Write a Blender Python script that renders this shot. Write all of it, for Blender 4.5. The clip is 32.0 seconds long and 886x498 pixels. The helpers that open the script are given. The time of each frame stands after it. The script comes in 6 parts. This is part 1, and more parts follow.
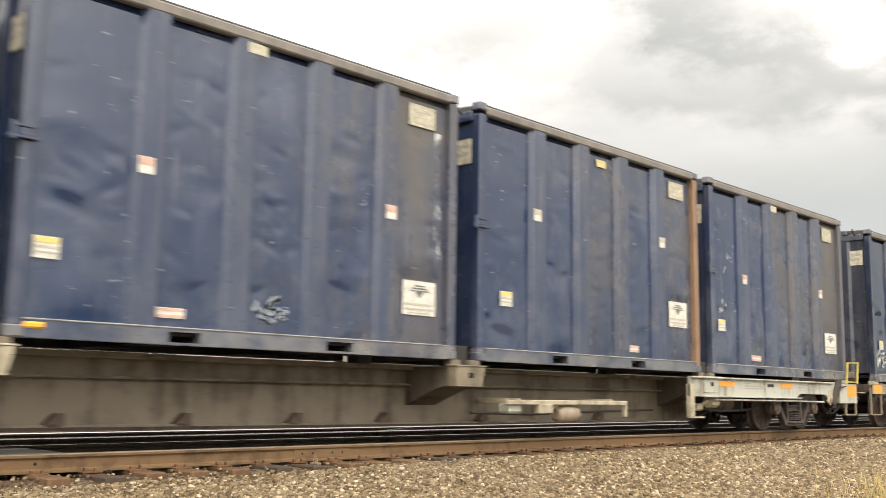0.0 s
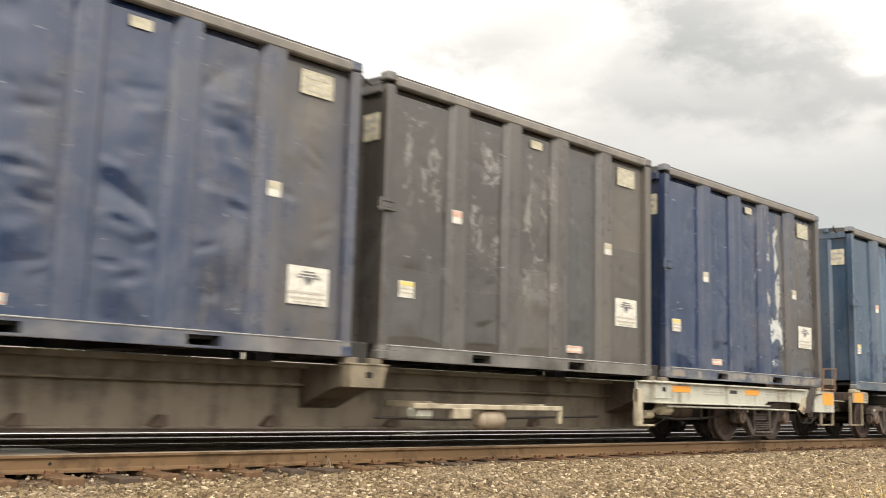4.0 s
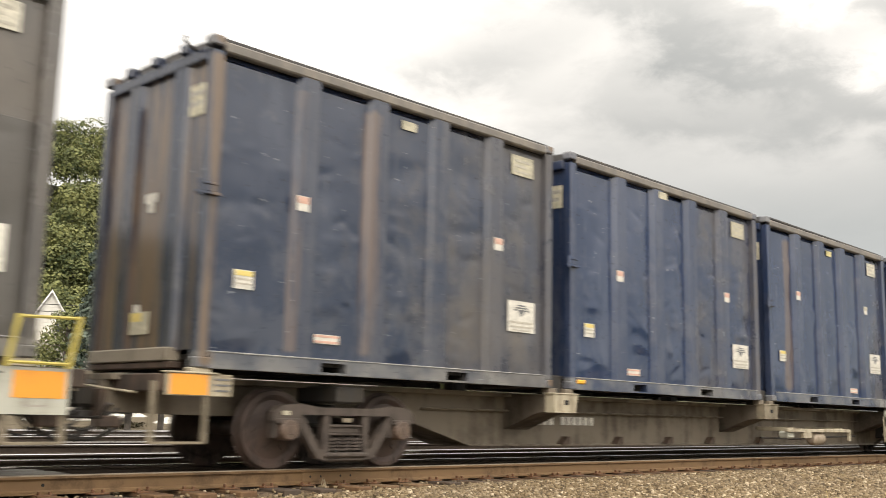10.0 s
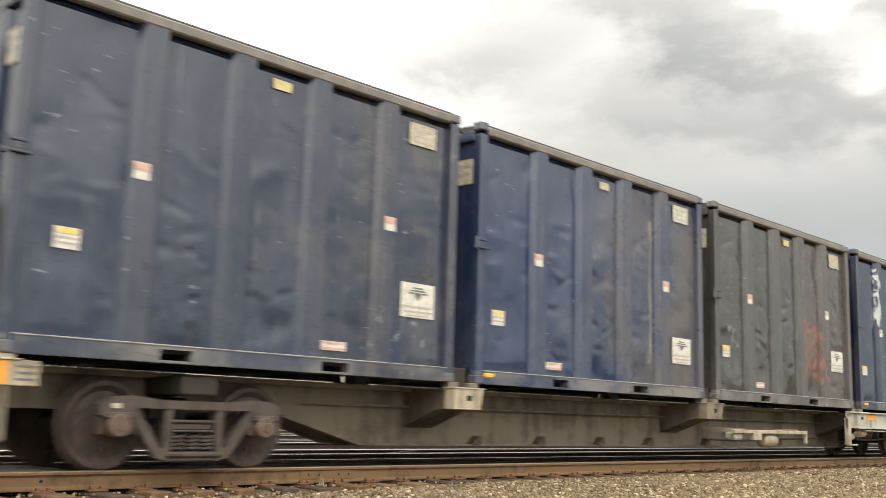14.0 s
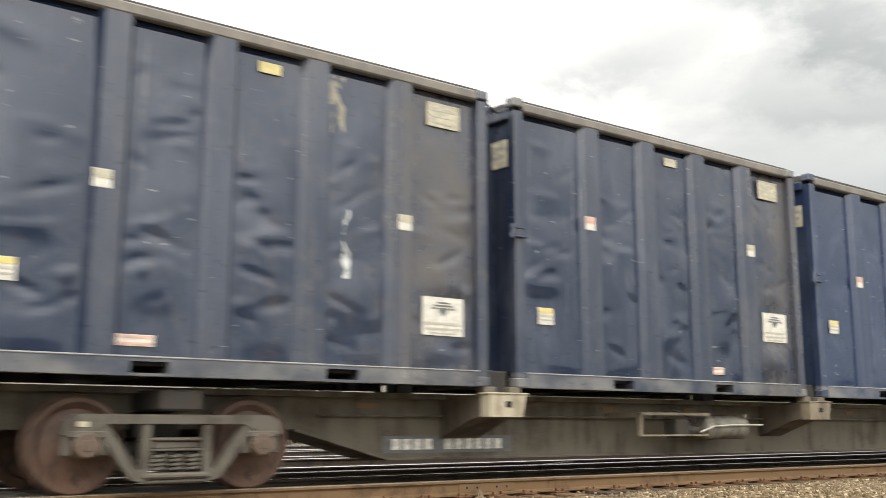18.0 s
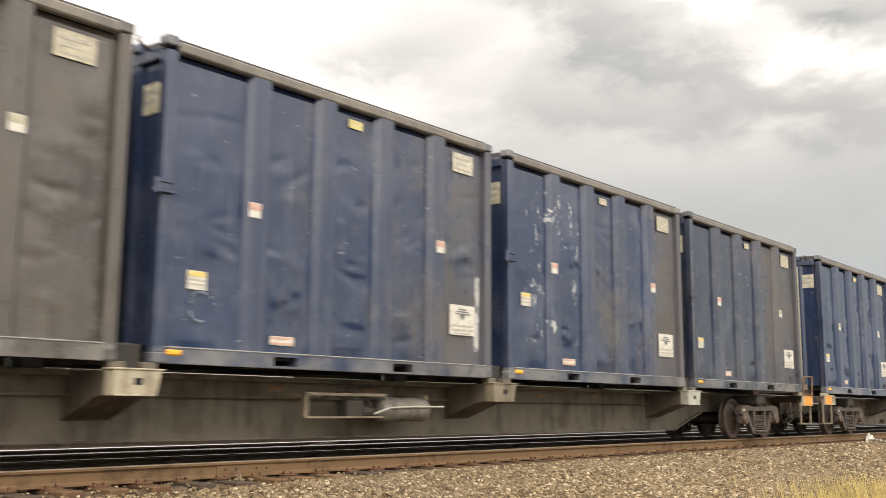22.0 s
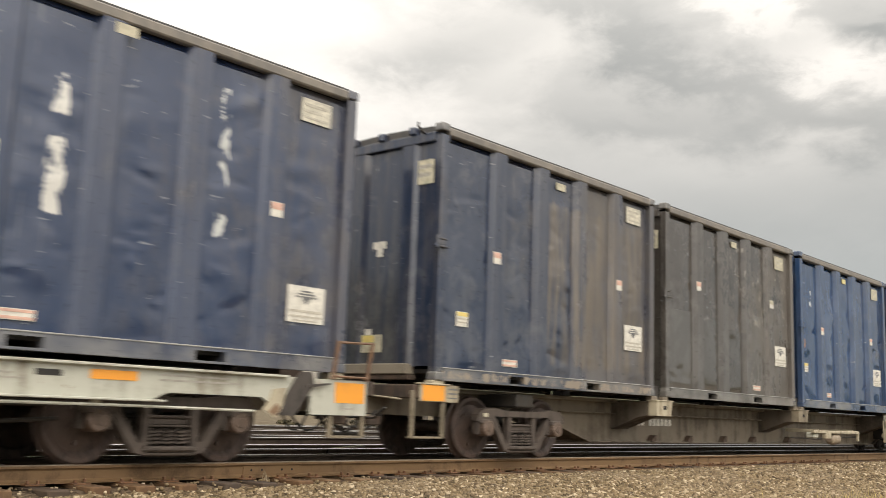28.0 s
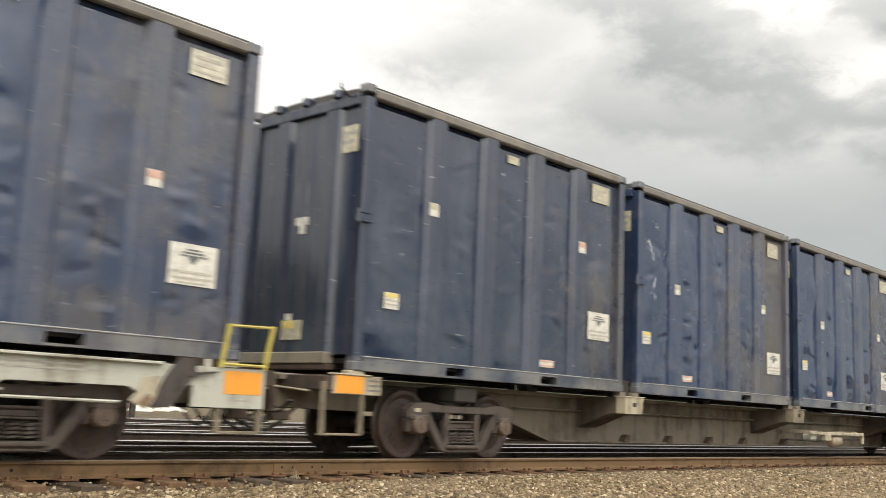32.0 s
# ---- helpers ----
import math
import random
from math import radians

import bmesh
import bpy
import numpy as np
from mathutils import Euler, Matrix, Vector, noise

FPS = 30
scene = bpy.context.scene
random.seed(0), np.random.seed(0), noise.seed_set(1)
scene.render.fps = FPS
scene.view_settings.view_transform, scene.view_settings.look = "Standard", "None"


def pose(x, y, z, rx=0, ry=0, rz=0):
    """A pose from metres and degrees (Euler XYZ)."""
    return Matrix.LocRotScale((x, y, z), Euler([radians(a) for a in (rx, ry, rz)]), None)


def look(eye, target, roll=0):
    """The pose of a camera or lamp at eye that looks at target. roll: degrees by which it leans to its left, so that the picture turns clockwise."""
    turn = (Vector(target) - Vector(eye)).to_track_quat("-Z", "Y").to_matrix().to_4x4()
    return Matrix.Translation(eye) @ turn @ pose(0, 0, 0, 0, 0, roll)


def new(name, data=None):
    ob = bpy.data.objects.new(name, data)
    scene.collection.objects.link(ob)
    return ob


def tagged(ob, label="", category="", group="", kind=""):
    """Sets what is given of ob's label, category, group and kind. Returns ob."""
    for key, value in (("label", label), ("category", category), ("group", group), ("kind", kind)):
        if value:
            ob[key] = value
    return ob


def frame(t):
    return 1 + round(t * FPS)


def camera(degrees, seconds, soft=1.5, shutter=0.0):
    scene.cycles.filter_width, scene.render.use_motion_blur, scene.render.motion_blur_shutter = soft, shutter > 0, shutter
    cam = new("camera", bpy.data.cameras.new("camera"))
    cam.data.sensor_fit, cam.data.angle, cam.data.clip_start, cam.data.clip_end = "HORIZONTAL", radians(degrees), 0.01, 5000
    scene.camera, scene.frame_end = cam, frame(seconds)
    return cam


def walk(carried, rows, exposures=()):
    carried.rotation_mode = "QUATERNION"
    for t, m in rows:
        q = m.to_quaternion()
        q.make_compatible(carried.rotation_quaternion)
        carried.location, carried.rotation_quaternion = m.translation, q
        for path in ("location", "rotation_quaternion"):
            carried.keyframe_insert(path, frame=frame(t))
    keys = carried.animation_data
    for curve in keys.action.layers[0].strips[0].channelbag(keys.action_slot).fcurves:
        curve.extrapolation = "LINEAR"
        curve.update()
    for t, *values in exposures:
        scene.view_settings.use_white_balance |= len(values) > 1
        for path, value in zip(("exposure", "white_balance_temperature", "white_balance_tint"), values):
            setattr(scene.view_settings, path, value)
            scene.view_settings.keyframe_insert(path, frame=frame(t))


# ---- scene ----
# A freight train of waste containers passes a camera held by hand beside the line.
# x runs along the track (the train comes from +x), y across it, z up; z = 0.04 is the top of the rails.
EYE = Vector((0.0, -10.53, 0.674))
cam = camera(47.4, 32.0, soft=0.65, shutter=0.36)

# seconds, yaw to the right of the track's square, pitch, roll
TURNS = [
    (0.0, 46.18, 8.20, 0.90),
    (0.5, 45.93, 8.19, 1.35),
    (1.0, 45.75, 8.11, 1.45),
    (1.5, 45.67, 8.29, 1.30),
    (2.0, 45.47, 8.61, 0.95),
    (2.5, 45.39, 8.63, 0.91),
    (4.5, 45.29, 8.45, 1.79),
    (5.0, 45.25, 8.54, 1.88),
    (5.5, 45.18, 8.55, 2.04),
    (6.0, 45.15, 8.58, 1.93),
    (6.5, 45.09, 8.72, 1.87),
    (7.0, 45.11, 9.01, 1.83),
    (7.5, 45.03, 9.03, 2.02),
    (8.0, 45.06, 8.91, 2.17),
    (8.5, 45.11, 8.82, 2.16),
    (9.0, 45.20, 9.08, 1.92),
    (9.5, 45.36, 9.29, 1.80),
    (10.0, 45.61, 9.49, 1.28),
    (10.5, 45.87, 9.45, 1.19),
    (11.0, 46.09, 9.44, 1.07),
    (11.5, 46.01, 9.52, 1.21),
    (12.0, 45.97, 9.69, 1.23),
    (12.5, 45.87, 9.63, 1.40),
    (13.0, 45.72, 9.42, 1.64),
    (13.5, 45.72, 9.37, 1.59),
    (14.0, 45.61, 9.46, 1.74),
    (14.5, 45.55, 9.65, 1.98),
    (16.5, 43.82, 10.78, 1.77),
    (17.0, 40.25, 10.53, 1.19),
    (17.5, 37.88, 9.64, 0.54),
    (18.0, 37.23, 9.97, 0.06),
    (18.5, 40.16, 8.90, -0.43),
    (19.0, 43.28, 8.54, 1.59),
    (19.5, 46.13, 8.31, 1.94),
    (20.0, 46.51, 7.82, 0.84),
    (20.5, 49.85, 8.12, 0.23),
    (21.0, 50.71, 8.00, 0.60),
    (21.5, 50.58, 8.52, 0.52),
    (22.0, 50.40, 8.99, 0.38),
    (22.5, 50.03, 8.89, 0.74),
    (23.0, 49.78, 8.80, 1.03),
    (23.5, 49.64, 9.08, 1.00),
    (24.0, 49.60, 9.52, 0.86),
    (24.5, 49.28, 9.42, 1.13),
    (26.5, 48.84, 9.31, 2.10),
    (27.0, 48.81, 9.40, 2.07),
    (27.5, 48.69, 9.17, 1.93),
    (28.0, 48.66, 9.31, 2.02),
    (28.5, 48.57, 9.42, 1.90),
    (29.0, 48.41, 9.63, 1.99),
    (29.5, 48.32, 9.84, 2.16),
    (30.0, 47.83, 9.57, 2.68),
    (30.5, 47.35, 8.94, 3.06),
    (31.0, 47.12, 8.43, 3.09),
    (31.5, 46.89, 8.70, 2.77),
    (32.0, 46.91, 9.19, 2.52)
]


def aim(yaw, pitch, roll):
    y, p = radians(yaw), radians(pitch)
    ahead = Vector((math.sin(y) * math.cos(p), math.cos(y) * math.cos(p), math.sin(p)))
    return look(EYE, EYE + ahead, roll)


# the clip's camera darkens a little and its balance is warm
walk(cam, [(t, aim(a, b, c)) for t, a, b, c in TURNS], exposures=(
    (0.0, 0.80, 6950, 12), (2.0, 0.78, 6950, 12), (6.0, 0.66, 6950, 12), (9.0, 0.57, 6950, 12), (14.0, 0.55, 6850, 11), (16.6, 0.45, 6700, 10), (17.5, 0.50, 6600, 9),
    (18.1, 0.70, 6650, 10), (19.0, 0.90, 6850, 12), (20.0, 0.90, 7000, 13), (21.0, 0.66, 7100, 13), (22.0, 0.58, 7000, 13), (23.5, 0.47, 6850, 12), (24.5, 0.41, 6900, 12), (28.0, 0.39, 6950, 12), (30.5, 0.36, 6950, 12), (32.0, 0.45, 6750, 10)))

# ------------------------------------------------------------ world and sun
SUN_AZ, SUN_EL, SUN_GLOW = 222.0, 44.0, 1.25          # degrees from +y towards +x, and above the horizon


def calc(nt, op, a, b=None, c=None, clamp=False):
    n = nt.nodes.new("ShaderNodeMath")
    n.operation, n.use_clamp = op, clamp
    for i, v in enumerate((a, b, c)):
        if v is None:
            continue
        if isinstance(v, (int, float)):
            n.inputs[i].default_value = v
        else:
            nt.links.new(v, n.inputs[i])
    return n.outputs[0]


def blend(nt, f, a, b, mode="MIX"):
    n = nt.nodes.new("ShaderNodeMix")
    n.data_type, n.blend_type, n.clamp_factor = "RGBA", mode, True
    for i, v in ((0, f), (6, a), (7, b)):
        if isinstance(v, (int, float)):
            n.inputs[i].default_value = v
        elif isinstance(v, tuple):
            n.inputs[i].default_value = (*v, 1) if len(v) == 3 else v
        else:
            nt.links.new(v, n.inputs[i])
    return n.outputs[2]


def span(nt, v, a, b, lo=0.0, hi=1.0):
    n = nt.nodes.new("ShaderNodeMapRange")
    n.interpolation_type, n.clamp = "SMOOTHSTEP", True
    nt.links.new(v, n.inputs[0])
    for i, x in ((1, a), (2, b), (3, lo), (4, hi)):
        n.inputs[i].default_value = x
    return n.outputs[0]


def fuzz(nt, vec, scale, detail=4.0, rough=0.55, stretch=(1, 1, 1), shift=(0, 0, 0), warp=0.0):
    m = nt.nodes.new("ShaderNodeMapping")
    m.inputs["Scale"].default_value, m.inputs["Location"].default_value = stretch, shift
    nt.links.new(vec, m.inputs[0])
    n = nt.nodes.new("ShaderNodeTexNoise")
    n.inputs["Scale"].default_value, n.inputs["Detail"].default_value = scale, detail
    n.inputs["Roughness"].default_value, n.inputs["Distortion"].default_value = rough, warp
    nt.links.new(m.outputs[0], n.inputs["Vector"])
    return n.outputs[0]


# banks of cloud (or, with a minus, gaps): azimuth, elevation, half-widths in degrees, rise to the right, darkness
BANKS = ((62.0, 20.0, 8.5, 1.6, -0.36, 0.25), (60.0, 16.9, 6.0, 1.0, -0.1, 0.16), (47.0, 19.4, 4.2, 1.4, 0.0, 0.30), (74.0, 21.3, 3.0, 0.8, 0.0, 0.30), (72.0, 15.6, 6.0, 1.2, -0.1, 0.16),
         (71.0, 19.4, 3.6, 1.0, -0.2, -0.42), (66.5, 22.6, 4.0, 1.0, -0.3, -0.40), (53.0, 19.2, 2.6, 1.6, 0.3, -0.16), (64.0, 14.2, 7.0, 1.3, 0.0, -0.10), (75.0, 18.0, 2.5, 0.9, 0.0, -0.25),
         (20.0, 34.0, 14.0, 5.0, 0.0, 0.4), (95.0, 26.0, 16.0, 5.0, 0.0, 0.3), (-40.0, 22.0, 20.0, 5.0, 0.0, 0.4))


def make_world():
    w = bpy.data.worlds.new("overcast_sky")
    w.use_nodes = True
    scene.world = w
    nt = w.node_tree
    bg = nt.nodes["Background"]
    sky = nt.nodes.new("ShaderNodeTexSky")
    sky.sky_type, sky.sun_disc = "NISHITA", False
    sky.sun_elevation, sky.sun_rotation = radians(SUN_EL), radians(SUN_AZ)
    blue = blend(nt, 1.0, sky.outputs[0], (0.10, 0.10, 0.10), "MULTIPLY")
    co = nt.nodes.new("ShaderNodeTexCoord").outputs["Generated"]
    sep = nt.nodes.new("ShaderNodeSeparateXYZ")
    nt.links.new(co, sep.inputs[0])
    up = calc(nt, "MAXIMUM", sep.outputs[2], 0.0)
    big = fuzz(nt, co, 2.6, 4.0, 0.5, stretch=(1, 1, 1.9), shift=(0.4, 0.9, 0.3), warp=0.3)
    fine = fuzz(nt, co, 7.5, 7.0, 0.58, stretch=(1, 1, 1.9), shift=(3.1, 1.7, 0.6), warp=0.25)
    az = calc(nt, "MULTIPLY", calc(nt, "ARCTAN2", sep.outputs[0], sep.outputs[1]), 57.2958)
    el = calc(nt, "MULTIPLY", calc(nt, "ARCSINE", sep.outputs[2]), 57.2958)
    wisp = fuzz(nt, co, 19.0, 6.0, 0.6, stretch=(1, 1, 2.2), shift=(1.1, 4.2, 2.6), warp=0.4)
    for n0, da, de in ((big, 0.0, 4.5), (fine, 13.0, 3.6), (wisp, 5.0, 2.4)):
        off = calc(nt, "SUBTRACT", n0, 0.5)
        az = calc(nt, "ADD", az, calc(nt, "MULTIPLY", off, da))
        el = calc(nt, "ADD", el, calc(nt, "MULTIPLY", off, de))
    # white towards the left of the line, a grey deck to the right of it
    deck = calc(nt, "MULTIPLY", span(nt, az, 41.0, 56.0, 0.05, 0.49), span(nt, az, 95.0, 140.0, 1.0, 0.4))
    dark = calc(nt, "MULTIPLY", deck, span(nt, el, 24.0, 50.0, 1.0, 0.6))
    dark = calc(nt, "ADD", dark, calc(nt, "MULTIPLY", span(nt, az, 46.0, 66.0, 0.0, 0.14), span(nt, el, 10.0, 17.0, 1.0, 0.0)))
    dark = calc(nt, "ADD", dark, calc(nt, "MULTIPLY", calc(nt, "SUBTRACT", fine, 0.5), 0.24))
    dark = calc(nt, "ADD", dark, calc(nt, "MULTIPLY", calc(nt, "SUBTRACT", wisp, 0.5), 0.13))
    for a0, e0, wa, we, slope, k in BANKS:
        du = calc(nt, "SUBTRACT", az, a0)
        u = calc(nt, "DIVIDE", du, wa)
        v = calc(nt, "DIVIDE", calc(nt, "SUBTRACT", calc(nt, "SUBTRACT", el, e0), calc(nt, "MULTIPLY", du, slope)), we)
        r2 = calc(nt, "ADD", calc(nt, "MULTIPLY", u, u), calc(nt, "MULTIPLY", v, v))
        dark = calc(nt, "ADD", dark, calc(nt, "MULTIPLY", calc(nt, "POWER", 2.718, calc(nt, "MULTIPLY", r2, -1.0)), k))
    dark = calc(nt, "MAXIMUM", calc(nt, "SMOOTH_MIN", dark, 1.0, 0.25), 0.0)
    cloud = blend(nt, dark, (0.80, 0.795, 0.77), (0.206, 0.226, 0.229))
    # an overcast sky is brighter overhead, and brighter round the veiled sun
    s = Vector((math.sin(radians(SUN_AZ)) * math.cos(radians(SUN_EL)), math.cos(radians(SUN_AZ)) * math.cos(radians(SUN_EL)), math.sin(radians(SUN_EL))))
    dot = nt.nodes.new("ShaderNodeVectorMath")
    dot.operation = "DOT_PRODUCT"
    nt.links.new(co, dot.inputs[0])
    dot.inputs[1].default_value = s
    near = span(nt, dot.outputs["Value"], 0.15, 1.0)
    glow = calc(nt, "ADD", calc(nt, "ADD", 0.64, calc(nt, "MULTIPLY", up, 1.35)), calc(nt, "MULTIPLY", near, SUN_GLOW))
    south = span(nt, sep.outputs[1], -0.05, -0.75, 0.0, 0.40)      # thinner cloud on the sun's side
    glow = calc(nt, "ADD", glow, south)
    gl = nt.nodes.new("ShaderNodeCombineXYZ")
    for i in range(3):
        nt.links.new(glow, gl.inputs[i])
    lit = blend(nt, 1.0, cloud, gl.outputs[0], "MULTIPLY")
    low = span(nt, sep.outputs[2], 0.04, 0.30, 0.60, 0.0)
    lit = blend(nt, low, lit, (0.374, 0.426, 0.450))
    out = blend(nt, 0.95, blue, lit)
    nt.links.new(out, bg.inputs[0])
    bg.inputs[1].default_value = 1.0
    sun = new("sun", bpy.data.lights.new("sun", "SUN"))
    sun.data.energy, sun.data.angle, sun.data.color = 0.70, radians(24), (1.0, 0.94, 0.86)
    sun.matrix_world = look(s * 50, (0, 0, 0))


make_world()

# ------------------------------------------------------------ mesh helpers


class Mesh:
    """Collects boxes, prisms and tubes into one mesh."""

    def __init__(self):
        self.v, self.f = [], []

    def add(self, verts, faces):
        n = len(self.v)
        self.v += [tuple(p) for p in verts]
        self.f += [tuple(i + n for i in f) for f in faces]
        return self

    def box(self, x0, x1, y0, y1, z0, z1, c=0.008):
        """A box with chamfered edges."""
        c = min(c, (x1 - x0) / 3, (y1 - y0) / 3, (z1 - z0) / 3)
        if c <= 0.0005:
            v = [(x, y, z) for x in (x0, x1) for y in (y0, y1) for z in (z0, z1)]
            return self.add(v, [(0, 1, 3, 2), (4, 6, 7, 5), (0, 4, 5, 1), (2, 3, 7, 6), (0, 2, 6, 4), (1, 5, 7, 3)])
        v, ids = [], {}
        for sx in (0, 1):
            for sy in (0, 1):
                for sz in (0, 1):
                    X, Y, Z = (x0, x1)[sx], (y0, y1)[sy], (z0, z1)[sz]
                    ix, iy, iz = X + c * (1 - 2 * sx), Y + c * (1 - 2 * sy), Z + c * (1 - 2 * sz)
                    for a, p in enumerate(((X, iy, iz), (ix, Y, iz), (ix, iy, Z))):
                        ids[sx, sy, sz, a] = len(v)
                        v.append(p)
        f = []
        for a in range(3):
            b, d = (a + 1) % 3, (a + 2) % 3
            for s in (0, 1):
                q = []
                for sb, sd in ((0, 0), (1, 0), (1, 1), (0, 1)):
                    k = [0, 0, 0]
                    k[a], k[b], k[d] = s, sb, sd
                    q.append(ids[(*k, a)])
                f.append(q if s else q[::-1])
            for sb in (0, 1):
                for sd in (0, 1):
                    k0, k1 = [0, 0, 0], [0, 0, 0]
                    k0[a], k0[b], k0[d] = 0, sb, sd
                    k1[a], k1[b], k1[d] = 1, sb, sd
                    q = [ids[(*k0, b)], ids[(*k1, b)], ids[(*k1, d)], ids[(*k0, d)]]
                    f.append(q if (sb ^ sd) else q[::-1])
        for sx in (0, 1):
            for sy in (0, 1):
                for sz in (0, 1):
                    q = [ids[sx, sy, sz, a] for a in range(3)]
                    f.append(q if (sx + sy + sz) % 2 else q[::-1])
        return self.add(v, f)

    def prism(self, pts, a, b, axis="y"):
        """A polygon (two coordinates a point) drawn out from a to b along an axis."""
        n = len(pts)

        def at(p, q):
            return {"x": (q, p[0], p[1]), "y": (p[0], q, p[1]), "z": (p[0], p[1], q)}[axis]
        v = [at(p, a) for p in pts] + [at(p, b) for p in pts]
        f = [tuple(range(n)), tuple(range(2 * n - 1, n - 1, -1))] + [(i, (i + 1) % n, n + (i + 1) % n, n + i) for i in range(n)]
        return self.add(v, f)

    def lathe(self, prof, centre, axis="y", n=24):
        """Radius and place along the axis, turned round it."""
        v, f, m = [], [], len(prof)
        for k in range(n):
            c, s = math.cos(2 * math.pi * k / n), math.sin(2 * math.pi * k / n)
            for r, h in prof:
                p = {"y": (r * c, h, r * s), "x": (h, r * c, r * s), "z": (r * c, r * s, h)}[axis]
                v.append((p[0] + centre[0], p[1] + centre[1], p[2] + centre[2]))
        for k in range(n):
            k2 = (k + 1) % n
            for j in range(m - 1):
                f.append((k * m + j, k * m + j + 1, k2 * m + j + 1, k2 * m + j))
        return self.add(v, f)

    def tube(self, path, r, n=7):
        """A round bar along a path of points."""
        v, f = [], []
        path = [Vector(p) for p in path]
        for i, p in enumerate(path):
            d = (path[min(i + 1, len(path) - 1)] - path[max(i - 1, 0)]).normalized()
            u = d.orthogonal().normalized()
            if abs(d.z) < 0.9:
                u = Vector((0, 0, 1)).cross(d).normalized()
            w = d.cross(u)
            for k in range(n):
                a = 2 * math.pi * k / n
                v.append(p + (u * math.cos(a) + w * math.sin(a)) * r)
        for i in range(len(path) - 1):
            for k in range(n):
                f.append((i * n + k, i * n + (k + 1) % n, (i + 1) * n + (k + 1) % n, (i + 1) * n + k))
        f += [tuple(range(n - 1, -1, -1)), tuple((len(path) - 1) * n + k for k in range(n))]
        return self.add(v, f)

    def data(self, name, smooth=False):
        me = bpy.data.meshes.new(name)
        me.from_pydata(self.v, [], self.f)
        bm = bmesh.new()
        bm.from_mesh(me)
        bmesh.ops.recalc_face_normals(bm, faces=bm.faces)
        bm.to_mesh(me)
        bm.free()
        if smooth:
            me.polygons.foreach_set("use_smooth", [True] * len(me.polygons))
            me.set_sharp_from_angle(angle=radians(35))
        return me


CACHE = {}


def part(name, mesh, material, parent, label="", smooth=False, key=None):
    """One mesh object under a thing or part. With a key, alike parts share their mesh and take the material on the object."""
    if isinstance(mesh, Mesh):
        me = mesh.data(name, smooth)
    else:
        me = mesh
    ob = new(name, me)
    if parent is not None:
        ob.parent = parent
    if key:
        if not me.materials:
            me.materials.append(None)
        ob.material_slots[0].link = "OBJECT"
        ob.material_slots[0].material = material
    elif not me.materials:
        me.materials.append(material)
    if label:
        ob["label"] = label
    if name in ("print_line", "stencil_lettering"):
        ob["kind"] = "stuff"
    return ob


def shared(key, build, smooth=False):
    if key not in CACHE:
        CACHE[key] = build().data(key.split("|")[0], smooth)
    return CACHE[key]


def empty(name, label, category, group="", kind=""):
    ob = new(name)
    ob.empty_display_size = 0.3
    return tagged(ob, label, category, group, kind)


# ------------------------------------------------------------ materials


def base_mat(name, rough=0.6, metal=0.0, spec=0.5):
    m = bpy.data.materials.new(name)
    m.use_nodes = True
    nt = m.node_tree
    b = nt.nodes["Principled BSDF"]
    b.inputs["Roughness"].default_value, b.inputs["Metallic"].default_value = rough, metal
    b.inputs["Specular IOR Level"].default_value = spec
    co = nt.nodes.new("ShaderNodeTexCoord").outputs["Object"]
    return m, nt, b, co


def bump(nt, b, height, strength, dist):
    n = nt.nodes.new("ShaderNodeBump")
    n.inputs["Strength"].default_value, n.inputs["Distance"].default_value = strength, dist
    nt.links.new(height, n.inputs["Height"])
    nt.links.new(n.outputs[0], b.inputs["Normal"])


def worn(name, base, dirt, amount=0.5, rough=(0.45, 0.8), scale=1.6, metal=0.0, rust=None, streak=True, seed=0.0):
    """Painted or bare metal with grime at two scales, streaks and some rust."""
    m, nt, b, co = base_mat(name, metal=metal)
    sh = (seed * 3.7, seed * 1.9, seed * 5.3)
    a = fuzz(nt, co, scale, 5, 0.6, shift=sh)
    s = fuzz(nt, co, scale * 2.2, 3, 0.5, stretch=(1.6, 1.6, 0.16) if streak else (1, 1, 1), shift=sh)
    f = fuzz(nt, co, scale * 18, 3, 0.6, shift=sh)
    d = calc(nt, "ADD", calc(nt, "MULTIPLY", a, 0.55), calc(nt, "ADD", calc(nt, "MULTIPLY", s, 0.33), calc(nt, "MULTIPLY", f, 0.12)))
    k = span(nt, d, 0.62 - 0.36 * amount, 0.78 - 0.30 * amount)
    col = blend(nt, k, base, dirt)
    if rust:
        r = span(nt, fuzz(nt, co, scale * 3.3, 6, 0.65, shift=(sh[1], sh[2], sh[0])), 0.63, 0.72)
        col = blend(nt, r, col, rust)
    nt.links.new(col, b.inputs["Base Color"])
    nt.links.new(span(nt, k, 0, 1, *rough), b.inputs["Roughness"])
    bump(nt, b, f, 0.25, 0.004)
    return m


